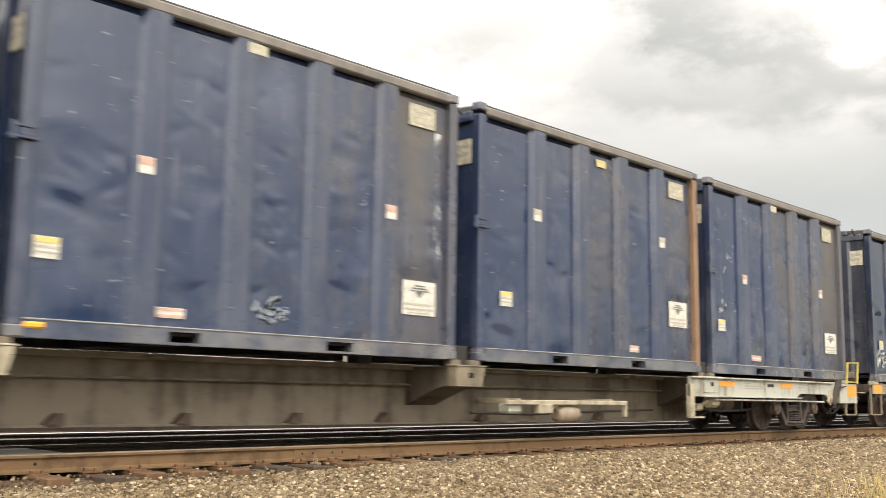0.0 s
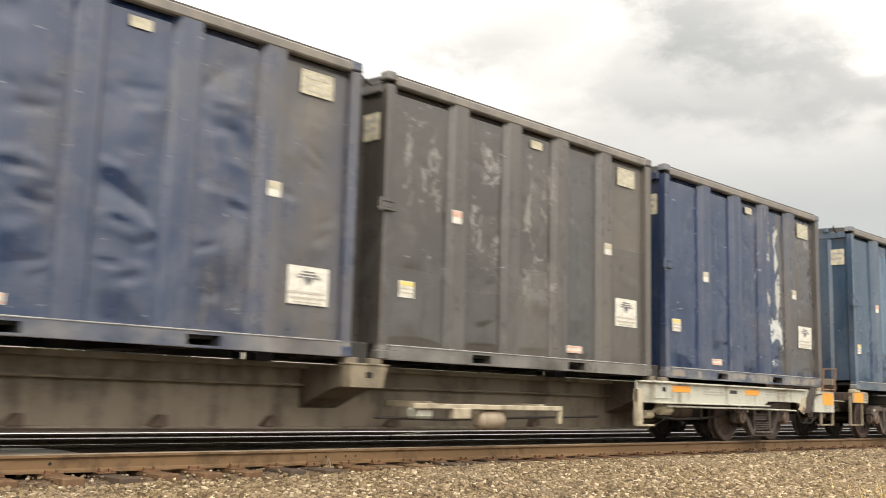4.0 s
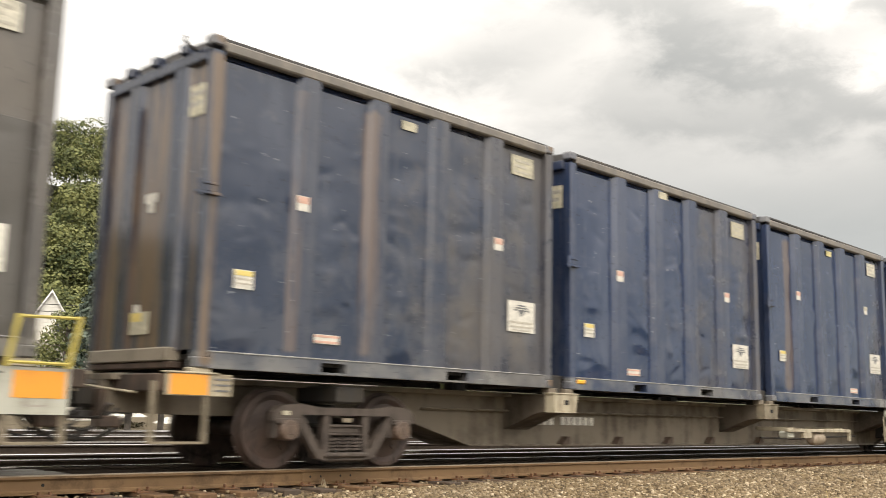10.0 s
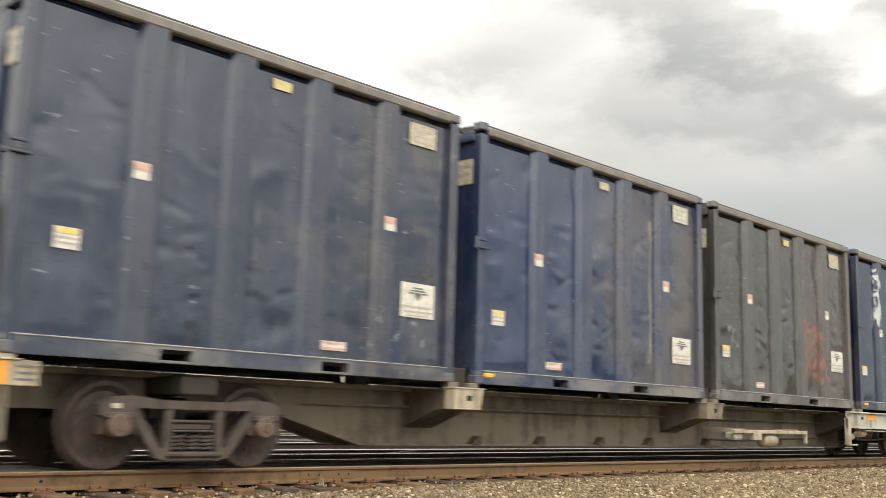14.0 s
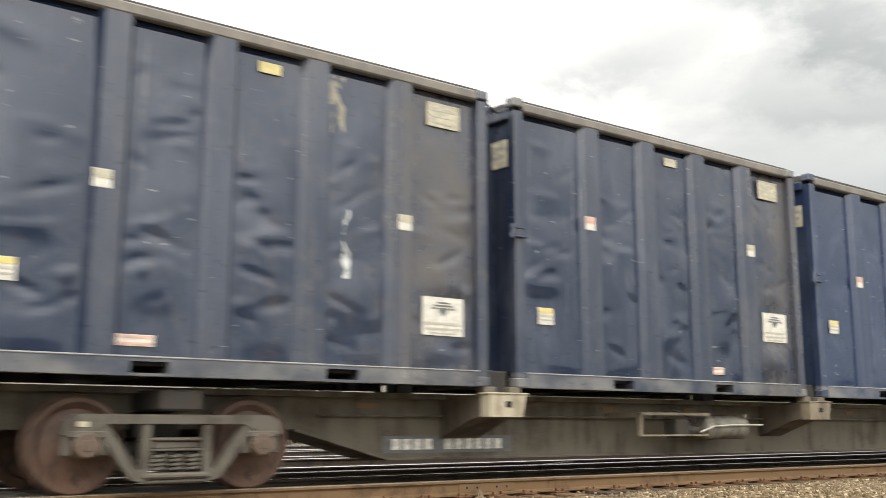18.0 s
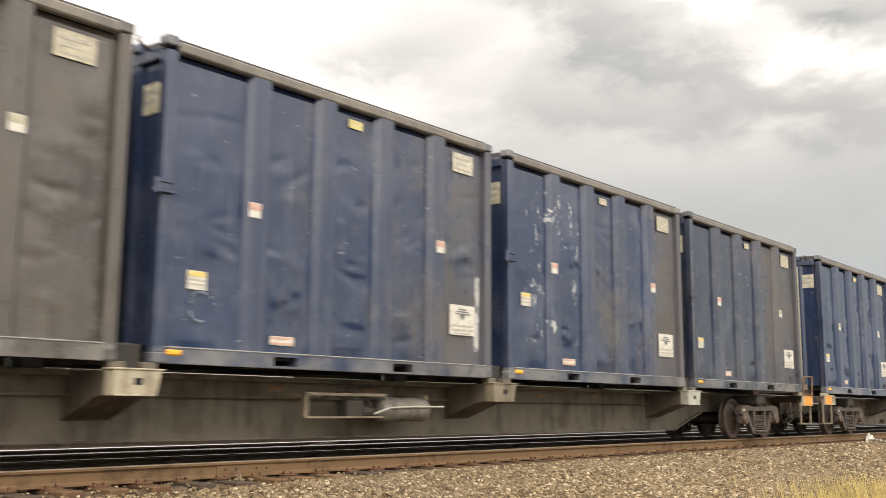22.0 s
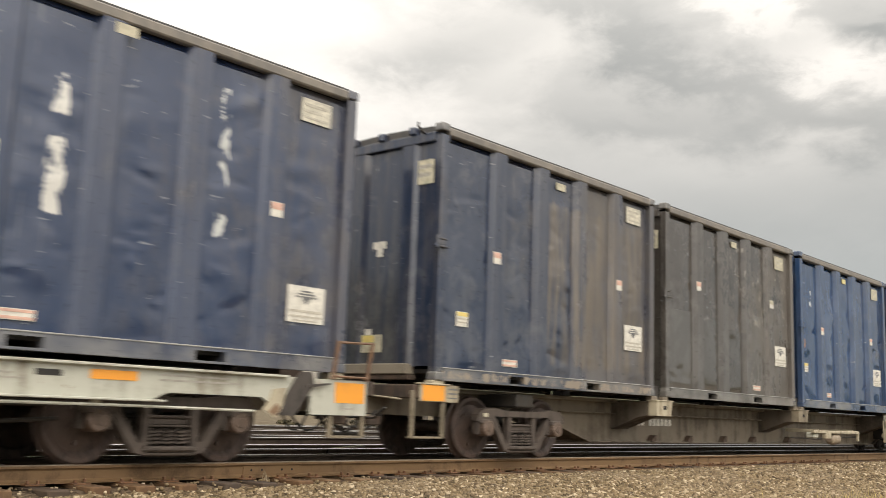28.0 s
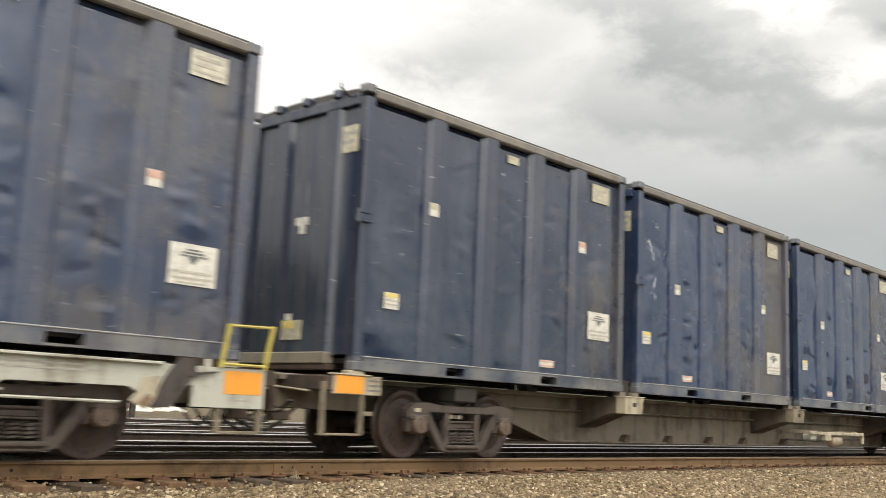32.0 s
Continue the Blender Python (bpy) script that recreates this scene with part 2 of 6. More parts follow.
def container_paint(seed, base, dirt, amount, fade=0.3, rust=0.2, marks=(), runs=None):
    """Faded container paint. Dust gathers towards the trailing end; marks are patches of other paint
    (x0, x1, z0, z1, colour, share) in the container's own space."""
    m, nt, b, co = base_mat("container_paint", spec=0.80)
    sep = nt.nodes.new("ShaderNodeSeparateXYZ")
    nt.links.new(co, sep.inputs[0])
    x, z = sep.outputs[0], sep.outputs[2]
    sh = (seed * 7.3, seed * 2.1, seed * 4.7)
    a = fuzz(nt, co, 0.55, 5, 0.62, shift=sh)
    s = fuzz(nt, co, 2.4, 4, 0.6, stretch=(1.5, 1.5, 0.13), shift=sh)
    c = fuzz(nt, co, 2.8, 4, 0.55, shift=(sh[2], sh[0], sh[1]), warp=0.6)
    g = fuzz(nt, co, 26, 4, 0.6, shift=sh)
    # dust
    d = calc(nt, "ADD", calc(nt, "MULTIPLY", a, 0.52), calc(nt, "ADD", calc(nt, "MULTIPLY", s, 0.28), calc(nt, "ADD", calc(nt, "MULTIPLY", c, 0.14), calc(nt, "MULTIPLY", g, 0.06))))
    d = calc(nt, "ADD", d, span(nt, x, 0.8, 6.0, -0.12, 0.10))
    bay = nt.nodes.new("ShaderNodeTexWhiteNoise")           # each bay's sheet has aged in its own way
    bay.noise_dimensions = "1D"
    nt.links.new(calc(nt, "ADD", calc(nt, "FLOOR", calc(nt, "DIVIDE", calc(nt, "SUBTRACT", x, 0.28), 1.125)), 17.0 * seed + 0.5), bay.inputs["W"])
    d = calc(nt, "ADD", d, span(nt, bay.outputs["Value"], 0.0, 1.0, -0.035, 0.045))
    dusty = span(nt, d, 0.62 - 0.34 * amount, 0.93 - 0.34 * amount)
    # sun-bleached clouds of lighter paint
    pale = span(nt, fuzz(nt, co, 0.9, 4, 0.55, stretch=(1, 1, 0.5), shift=(sh[1], sh[2], sh[0]), warp=0.8), 0.46, 0.70, 0.0, fade)
    light = tuple(min(0.6, v * 1.15 + 0.036) for v in base)
    col = blend(nt, pale, base, light)
    col = blend(nt, dusty, col, dirt)
    mott = calc(nt, "MULTIPLY", span(nt, calc(nt, "ADD", calc(nt, "MULTIPLY", c, 0.7), calc(nt, "MULTIPLY", a, 0.3)), 0.44, 0.76), 0.16 + 0.36 * amount)
    mott = calc(nt, "MULTIPLY", mott, span(nt, x, 0.5, 5.0, 0.18, 1.0))
    col = blend(nt, mott, col, tuple(v * 1.25 + 0.012 for v in dirt))
    # pale scuffed clouds, mostly low on the sheets, and thin worn lines down the folds
    rub = fuzz(nt, co, 2.1, 6, 0.68, stretch=(1.0, 1.0, 0.75), shift=(sh[2] + 4, sh[0], sh[1] + 1), warp=0.5)
    rub = calc(nt, "ADD", rub, span(nt, z, 0.3, 2.6, 0.05, -0.05))
    rub = span(nt, rub, 0.49, 0.64, 0.0, 0.75 * max(0.04, amount - 0.22))
    col = blend(nt, rub, col, tuple(0.25 * v + 0.55 * w + 0.082 for v, w in zip(dirt, base)))
    line = span(nt, fuzz(nt, co, 7.0, 3, 0.6, stretch=(1.8, 1.0, 0.045), shift=(sh[1], sh[0] + 6, sh[2])), 0.63, 0.71)
    line = calc(nt, "MULTIPLY", line, span(nt, c, 0.40, 0.62, 0.0, 0.50))
    col = blend(nt, line, col, tuple(0.5 * v + 0.13 for v in base))
    # grey-brown road dust rubbed into the faces of the ribs
    near = calc(nt, "PINGPONG", calc(nt, "SUBTRACT", x, 1.40), 0.5633)
    face = calc(nt, "MULTIPLY", span(nt, near, 0.10, 0.20, 1.0, 0.0), span(nt, x, 0.95, 1.10))
    face = calc(nt, "MULTIPLY", face, calc(nt, "MULTIPLY", span(nt, s, 0.36, 0.62, 0.25, 1.0), 0.16 + 0.50 * amount))
    col = blend(nt, face, col, tuple(0.5 * v + 0.75 * w + 0.022 for v, w in zip(dirt, base)))
    # tan dust in streaks on the leading end, pale dust along the bottom rail
    st = span(nt, fuzz(nt, co, 4.6, 4, 0.6, stretch=(1.2, 1.6, 0.10), shift=(sh[0], sh[1] + 3, sh[2])), 0.47 if runs else 0.40, 0.62)
    col = blend(nt, calc(nt, "MULTIPLY", st, span(nt, x, 0.07, 0.15, runs or 0.06 + 0.022 * ((seed * 37) % 10), 0.0)), col, (0.30, 0.20, 0.13) if runs else (0.135, 0.117, 0.092))
    foot = calc(nt, "MULTIPLY", span(nt, fuzz(nt, co, 1.5, 3, 0.5, stretch=(1, 1, 1.4), shift=sh), 0.28, 0.72), span(nt, z, 0.15, 0.20, 0.66, 0.0))
    col = blend(nt, foot, col, (0.245, 0.235, 0.215))
    # small dark dings and grime spots
    ding = span(nt, fuzz(nt, co, 13.0, 5, 0.6, stretch=(0.8, 1.0, 1.5), shift=(sh[1] + 2, sh[0], sh[2])), 0.60, 0.70, 0.0, 0.60)
    col = blend(nt, ding, col, tuple(v * 0.45 for v in base))
    # rust runs and chips
    r = calc(nt, "MULTIPLY", span(nt, fuzz(nt, co, 5.0, 6, 0.7, stretch=(1, 1, 0.35), shift=(sh[0] + 9, sh[1], sh[2])), 0.80 - 0.1 * rust, 0.90 - 0.1 * rust), 0.5)
    col = blend(nt, r, col, (0.12, 0.065, 0.035))
    chip = span(nt, fuzz(nt, co, 9.0, 4, 0.55, stretch=(0.55, 1.0, 1.8), shift=(sh[2], sh[1] + 5, sh[0])), 0.69, 0.73)
    col = blend(nt, calc(nt, "MULTIPLY", chip, 0.55), col, (0.27, 0.285, 0.30))
    for i, (x0, x1, z0, z1, paint, share) in enumerate(marks):
        if share >= 1:                       # a replaced sheet with a clean edge
            ix = calc(nt, "MULTIPLY", calc(nt, "GREATER_THAN", x, x0), calc(nt, "LESS_THAN", x, x1))
            iz = calc(nt, "MULTIPLY", calc(nt, "GREATER_THAN", z, z0), calc(nt, "LESS_THAN", z, z1))
            col = blend(nt, calc(nt, "MULTIPLY", calc(nt, "MULTIPLY", ix, iz), 0.55), col, paint)
            continue
        w = fuzz(nt, co, 3.4, 5, 0.7, stretch=(1.2, 1.0, 0.6), shift=(i * 3.3 + seed, 2.0, seed), warp=1.2)
        if z1 - z0 > 2.4 and share > 0.4:                    # rust and dirt run down in soft streaks
            w = fuzz(nt, co, 3.0, 5, 0.65, stretch=(1.6, 1.0, 0.14), shift=(i * 3.3 + seed, 2.0, seed))
        e = min(0.14, 0.3 * min(x1 - x0, z1 - z0))
        ix = calc(nt, "MULTIPLY", span(nt, x, x0 - e, x0 + e), span(nt, x, x1 - e, x1 + e, 1, 0))
        iz = calc(nt, "MULTIPLY", span(nt, z, z0 - e, z0 + e), span(nt, z, z1 - e, z1 + e, 1, 0))
        k = calc(nt, "ADD", w, calc(nt, "MULTIPLY", calc(nt, "SUBTRACT", calc(nt, "MULTIPLY", ix, iz), 1.0), 0.5))
        soft = 0.14 if z1 - z0 > 2.4 and share > 0.4 else 0.04
        k = span(nt, k, 0.72 - soft - 0.4 * share, 0.72 + soft - 0.4 * share, 0.0, 0.80)
        col = blend(nt, k, col, paint)
    nt.links.new(col, b.inputs["Base Color"])
    nt.links.new(span(nt, dusty, 0, 1, 0.11, 0.60), b.inputs["Roughness"])
    bump(nt, b, calc(nt, "ADD", calc(nt, "MULTIPLY", g, 0.10), c), 0.20, 0.005)
    return m


def plain(name, col, rough=0.6, metal=0.0, vary=0.18, scale=8.0, spec=0.5):
    """Small things of one colour, mottled a little."""
    m, nt, b, co = base_mat(name, rough, metal, spec)
    n = fuzz(nt, co, scale, 4, 0.6)
    dark = tuple(v * (1 - vary) for v in col)
    nt.links.new(blend(nt, span(nt, n, 0.35, 0.65), dark, tuple(min(1, v * (1 + vary)) for v in col)), b.inputs["Base Color"])
    return m


CREAM = worn("cream_paint", (0.42, 0.37, 0.27), (0.17, 0.135, 0.09), 0.45, seed=1, rust=(0.16, 0.08, 0.04))
WHITE_SILL = worn("dirty_white_paint", (0.445, 0.445, 0.38), (0.21, 0.188, 0.142), 0.40, seed=2, rust=(0.20, 0.10, 0.05))
OLIVE = worn("grimy_car_steel", (0.180, 0.149, 0.110), (0.098, 0.080, 0.060), 0.5, rough=(0.6, 0.9), seed=3)
OLIVE_B = worn("grimy_green_steel", (0.135, 0.117, 0.088), (0.080, 0.066, 0.050), 0.5, rough=(0.6, 0.9), seed=4)
DARK = worn("black_underframe", (0.022, 0.020, 0.018), (0.045, 0.038, 0.030), 0.5, rough=(0.6, 0.9), seed=5)
TRUCK = worn("brown_cast_steel", (0.076, 0.059, 0.048), (0.038, 0.029, 0.024), 0.5, rough=(0.6, 0.9), scale=3, seed=6)
WHEEL = worn("brown_wheel_steel", (0.066, 0.043, 0.034), (0.034, 0.025, 0.021), 0.5, rough=(0.55, 0.85), scale=4, streak=False, seed=7)
WHEEL_B = worn("orange_brown_wheel_steel", (0.105, 0.058, 0.038), (0.050, 0.033, 0.026), 0.5, rough=(0.55, 0.85), scale=4, streak=False, seed=28)
BEARING = worn("brown_bearing_cap", (0.128, 0.088, 0.066), (0.080, 0.060, 0.048), 0.4, scale=5, seed=8)
ORANGE = worn("orange_reflector_panel", (0.80, 0.33, 0.045), (0.42, 0.20, 0.06), 0.25, rough=(0.35, 0.6), scale=3, seed=9)
YELLOW = worn("yellow_ladder_paint", (0.46, 0.38, 0.09), (0.24, 0.19, 0.08), 0.3, scale=4, seed=10)
RUSTBAR = worn("rusted_ladder_steel", (0.17, 0.095, 0.055), (0.10, 0.062, 0.042), 0.5, scale=4, seed=11)
DECAL = plain("off_white_decal", (0.60, 0.575, 0.51), 0.5, 0, 0.16, 14)
DECAL_OLD = plain("yellowed_decal", (0.46, 0.425, 0.315), 0.55, 0, 0.2, 12)
DECAL_Y = plain("yellow_decal", (0.66, 0.53, 0.17), 0.5, 0, 0.12, 14)
DECAL_YP = plain("pale_yellow_decal", (0.58, 0.50, 0.23), 0.5, 0, 0.14, 14)
DECAL_R = plain("faded_red_decal", (0.58, 0.36, 0.28), 0.5, 0, 0.2, 14)
INK = plain("dark_print", (0.13, 0.13, 0.13), 0.6, 0, 0.2, 20)
INK_G = plain("grey_print", (0.34, 0.32, 0.28), 0.6, 0, 0.2, 20)
INK_F = plain("faded_print", (0.44, 0.41, 0.34), 0.6, 0, 0.2, 20)
INK_W = plain("white_stencil_print", (0.66, 0.64, 0.58), 0.6, 0, 0.25, 20)
# near-black fill: the shade inside sockets and rail holes is put into the colour
HOLE = plain("dark_hollow", (0.010, 0.010, 0.010), 0.9)
AMBER = plain("amber_marker_lens", (0.85, 0.42, 0.05), 0.25, 0, 0.1)
DUST = (0.094, 0.083, 0.072)

# ------------------------------------------------------------ containers
LEN, WID, HIGH = 6.06, 2.44, 3.636
HALF = WID / 2
RIBS = (1.40, 2.53, 3.65, 4.78)
RIB_W = 0.40
BAYS = [(0.17, RIBS[0] - 0.19)] + [(RIBS[i] + 0.19, RIBS[i + 1] - 0.19) for i in range(3)] + [(RIBS[3] + 0.19, LEN - 0.15)]
FLOOR, CEIL = 0.158, 3.52


def dented_panel(x0, x1, y, out, rng, level, seam, spots):
    """A thin steel sheet between two ribs, buckled and dented, with a deep lip under the top rail."""
    nx, nz = 24, 80
    level *= 0.85
    rows = np.linspace(FLOOR, CEIL - 0.075, nz)
    if seam:                                 # a welded seam between an old and a new sheet
        rows = np.sort(np.append(rows, (seam - 0.004, seam + 0.004)))
        nz += 2
    X, Z = np.meshgrid(np.linspace(x0, x1, nx), rows, indexing="ij")
    h = np.zeros_like(X)

    def turned(cx, cz, a):
        return (X - cx) * math.cos(a) + (Z - cz) * math.sin(a), -(X - cx) * math.sin(a) + (Z - cz) * math.cos(a)
    for _ in range(6):                       # wide shallow dishes
        sx, sz, amp = rng.uniform(0.14, 0.42), rng.uniform(0.10, 0.34), rng.normal(0, 0.011) * level
        u, w = turned(rng.uniform(x0, x1), rng.uniform(0.3, 3.3), rng.uniform(-0.5, 0.5))
        h += amp * np.exp(-(u / sx) ** 2 - (w / sz) ** 2)
    for _ in range(11):                      # sharp creases
        u, w = turned(rng.uniform(x0, x1), rng.uniform(0.4, 3.0), rng.uniform(0.0, 0.6) * rng.choice((-1, 1)))
        h -= 0.015 * level * rng.uniform(0.2, 1) * np.maximum(0, 1 - np.abs(w) / rng.uniform(0.045, 0.09)) * np.exp(-(u / rng.uniform(0.07, 0.24)) ** 2)
    for _ in range(8):                       # knocks: a sharp brow over a shallow hollow
        u, w = turned(rng.uniform(x0, x1), rng.normal(1.6, 0.75), rng.uniform(-0.3, 0.3))
        w = w + 0.35 * u * u / (x1 - x0) * rng.choice((-1, 1))
        brow = np.where(w > 0, np.maximum(0, 1 - w / 0.05), np.maximum(0, 1 + w / rng.uniform(0.12, 0.30)) ** 1.5)
        h += 0.012 * level * rng.uniform(0.25, 1.0) * brow * np.exp(-(u / rng.uniform(0.08, 0.22)) ** 2)
    h += (0.010 + 0.012 * level) * np.sin(np.pi * (X - x0) / (x1 - x0)) * np.sin(np.pi * (Z - FLOOR) / (CEIL - FLOOR)) ** 0.7
    h += 0.005 * level * np.sin(X * 5.1 + rng.uniform(0, 6)) * np.sin(Z * 2.3 + rng.uniform(0, 6))
    flat = [(3.08, 3.33), (5.42, 3.25), (spots["strip"], spots["strip_z"])]
    flat += [(5.42, spots["label"])] if spots["label"] else []
    flat += [spots["ring"]] if spots["ring"] else []
    flat += [spots["caution"]] if spots["caution"] else []
    for cx, cz in flat:
        h = np.where(h > 0, h * (1 - np.exp(-((X - cx) / 0.42) ** 4 - ((Z - cz) / 0.34) ** 4)), h)
    h += np.where(Z < seam, 0.012, 0.0)
    edge = np.minimum(np.minimum(X - x0, x1 - X) / 0.10, np.minimum(Z - FLOOR, CEIL - Z) / 0.12).clip(0, 1)
    h = np.minimum(h * edge, 0.05)
    v = [(X[i, j], y + out * h[i, j], Z[i, j]) for i in range(nx) for j in range(nz)]
    f = [(i * nz + j, (i + 1) * nz + j, (i + 1) * nz + j + 1, i * nz + j + 1) for i in range(nx - 1) for j in range(nz - 1)]
    n = len(v)                               # lip that turns inwards under the rail
    v += [(X[i, -1], y - out * 0.030, CEIL - 0.04) for i in range(nx)] + [(X[i, -1], y - out * 0.035, CEIL) for i in range(nx)]
    f += [(i * nz + nz - 1, (i + 1) * nz + nz - 1, n + i + 1, n + i) for i in range(nx - 1)]
    f += [(n + i, n + i + 1, n + nx + i + 1, n + nx + i) for i in range(nx - 1)]
    me = Mesh().add(v, f).data("side_panel", True)
    return me


def rib_mesh(x, side):
    y0, y1 = side * (HALF - 0.11), side * (HALF - 0.012)
    w = RIB_W / 2
    return Mesh().prism([(x - w, y0), (x - w + 0.07, y1), (x + w - 0.07, y1), (x + w, y0)], FLOOR - 0.01, CEIL + 0.005, "z")


def bottom_rail_mesh(side):
    """The bottom rail with two forklift pockets through it."""
    m = Mesh()
    a, b = sorted((side * HALF, side * (HALF - 0.13)))
    xs, zs = (0.16, 1.69, 2.07, 3.81, 4.22, LEN - 0.16), (0.0, 0.026, 0.135, 0.172)
    v, f, ids = [], [], {}

    def vert(i, j, k):
        if (i, j, k) not in ids:
            ids[i, j, k] = len(v)
            v.append((xs[i], (a, b)[k], zs[j]))
        return ids[i, j, k]
    solid = {(i, j) for i in range(5) for j in range(3) if not (j == 1 and i in (1, 3))}
    for i, j in solid:
        for k in (0, 1):
            f.append((vert(i, j, k), vert(i + 1, j, k), vert(i + 1, j + 1, k), vert(i, j + 1, k)))
        for di, dj, e0, e1 in ((-1, 0, (i, j), (i, j + 1)), (1, 0, (i + 1, j), (i + 1, j + 1)), (0, -1, (i, j), (i + 1, j)), (0, 1, (i, j + 1), (i + 1, j + 1))):
            if (i + di, j + dj) not in solid:
                f.append((vert(*e0, 0), vert(*e1, 0), vert(*e1, 1), vert(*e0, 1)))
    m.add(v, f)
    return m


def casting_mesh():
    m = Mesh()
    m.box(0, 0.175, 0, 0.16, 0, 0.118, 0.014)
    return m


def decal_mesh(x0, x1, z0, z1, y, side=-1):
    a, b = sorted((y, y + side * 0.004))
    return Mesh().box(x0, x1, a, b, z0, z1, 0)


def bars_mesh(rows, y, side=-1):
    """Printed lines: x0, x1, z0, z1 each."""
    m = Mesh()
    for x0, x1, z0, z1 in rows:
        a, b = sorted((y, y + side * 0.003))
        m.box(x0, x1, a, b, z0, z1, 0)
    return m


def emblem_mesh(y):
    """A round mark of arcs over a pointed shield, drawn as plain shapes."""
    m = Mesh()
    a, b = y - 0.003, y
    m.prism([(-0.09, 0.10), (0.09, 0.10), (0.0, 0.0)], a, b)
    m.box(-0.135, 0.135, a, b, 0.115, 0.135, 0)
    m.box(-0.09, 0.09, a, b, 0.150, 0.170, 0)
    m.box(-0.165, -0.10, a, b, 0.080, 0.102, 0)
    m.box(0.10, 0.165, a, b, 0.080, 0.102, 0)
    return m


def side_marks(con, amber, rng, spots):
    """Stickers on the near side; their heights differ from one container to the next."""
    yp, yr = -(HALF - 0.10) - 0.004, -(HALF - 0.012) - 0.002
    k = "deco"

    def put(name, key, mesh, mat, x, z, y, label=""):
        o = part(name, shared(key, mesh), mat, con, label, key=k)
        o.location = (x, y, z)
        return o

    def sub(name, key, rows, mat, parent, y=-0.0046):
        return part(name, shared(key, lambda: bars_mesh(rows, y)), mat, parent, key=k)
    if spots["label"]:
        big = put("operator_label", "operator_label", lambda: decal_mesh(-0.30, 0.30, -0.225, 0.225, 0), DECAL, 5.42, spots["label"], yp - 0.016, "white label with a dark emblem")
        part("emblem", shared("emblem", lambda: emblem_mesh(-0.0046)), INK, big, key=k)
        sub("print_line", "label_lines", [(-0.26, 0.26, -0.10, -0.07), (-0.26, 0.26, -0.16, -0.135), (-0.22, 0.2, -0.205, -0.19)], INK_F, big)
    num = put("number_plate", "number_plate", lambda: decal_mesh(-0.245, 0.245, -0.15, 0.15, 0), rng.choice((DECAL_OLD, DECAL_OLD, DECAL_PALE)), 5.42, 3.24, yp - 0.016, "off-white plate with illegible marks")
    sub("print_line", "plate_lines", [(-0.2, 0.18, 0.05, 0.09), (-0.2, 0.10, -0.03, 0.01), (-0.2, 0.16, -0.11, -0.08)], INK_F, num)
    if spots["caution"]:
        cx, cz = spots["caution"]
        y1 = put("caution_sticker", "caution_sticker", lambda: decal_mesh(-0.13, 0.13, -0.115, 0.10, 0), DECAL, cx, cz, yp - 0.016, "white sticker with a yellow head")
        sub("sticker_band", "caution_band", [(-0.11, 0.12, 0.035, 0.092)], DECAL_Y, y1)
        sub("print_line", "caution_lines", [(-0.11, 0.11, -0.015, 0.01), (-0.11, 0.11, -0.065, -0.045)], INK_F, y1)
    for j, x in enumerate((1.33, 4.82)):
        s1 = put("small_sticker", "small_sticker", lambda: decal_mesh(-0.09, 0.09, -0.09, 0.09, 0), DECAL, x, spots["small"], yr)
        sub("sticker_band", "small_band", [(-0.082, 0.082, 0.0, 0.082)], rng.choice((DECAL_R, DECAL_R, DECAL_OLD)), s1)
    put("top_sticker", "top_sticker", lambda: decal_mesh(-0.13, 0.13, -0.06, 0.06, 0), rng.choice((DECAL_YP, DECAL_OLD, DECAL_OLD)), *((2.66, 3.44, yr) if spots["on_rib"] else (3.08, 3.33, yp - 0.016)))
    r = put("warning_strip", "warning_strip", lambda: decal_mesh(-0.19, 0.19, -0.055, 0.055, 0), DECAL, spots["strip"], spots["strip_z"], yp - 0.016, "white strip with red print")
    sub("print_line", "warning_lines", [(-0.18, 0.18, 0.02, 0.047), (-0.18, 0.18, -0.047, -0.02)], DECAL_R, r)
    if amber:
        part("marker_lamp", shared("marker_lamp", lambda: Mesh().box(0.16, 0.36, -HALF - 0.022, -HALF + 0.03, 0.085, 0.15, 0.018)), AMBER, con, "amber marker lens", key=k)


def end_marks(con):
    """Stickers on the leading end wall."""
    k = "deco"

    def flat(y0, y1, z0, z1, x):
        return Mesh().box(x - 0.004, x, y0, y1, z0, z1, 0)
    p = part("number_plate", shared("end_plate", lambda: flat(-1.01, -0.62, 2.83, 3.19, 0.057)), DECAL_OLD, con, "off-white plate with illegible marks", key=k)
    part("print_line", shared("end_plate_lines", lambda: flat(-0.97, -0.72, 3.06, 3.12, 0.0525).add(*_quad(0.0525, -0.95, -0.68, 2.94, 3.0))), INK_G, p, key=k)
    t = part("small_sticker", shared("end_sticker", lambda: flat(-0.11, 0.16, 1.94, 2.05, 0.057)), DECAL, con, key=k)
    part("sticker_foot", shared("end_sticker_foot", lambda: flat(-0.05, 0.08, 1.82, 1.94, 0.057)), DECAL, t, key=k)
    c = part("caution_sticker", shared("end_caution", lambda: flat(-0.10, 0.32, 0.40, 0.66, 0.057)), DECAL_OLD, con, "white sticker with a yellow head", key=k)
    part("sticker_band", shared("end_caution_band", lambda: flat(0.06, 0.30, 0.55, 0.65, 0.0525)), DECAL_Y, c, key=k)
    part("sticker_tab", shared("end_caution_tab", lambda: flat(0.12, 0.26, 0.66, 0.75, 0.057)), DECAL, c, key=k)


def _quad(x, y0, y1, z0, z1):
    return [(x, y0, z0), (x, y1, z0), (x, y1, z1), (x, y0, z1)], [(0, 1, 2, 3)]


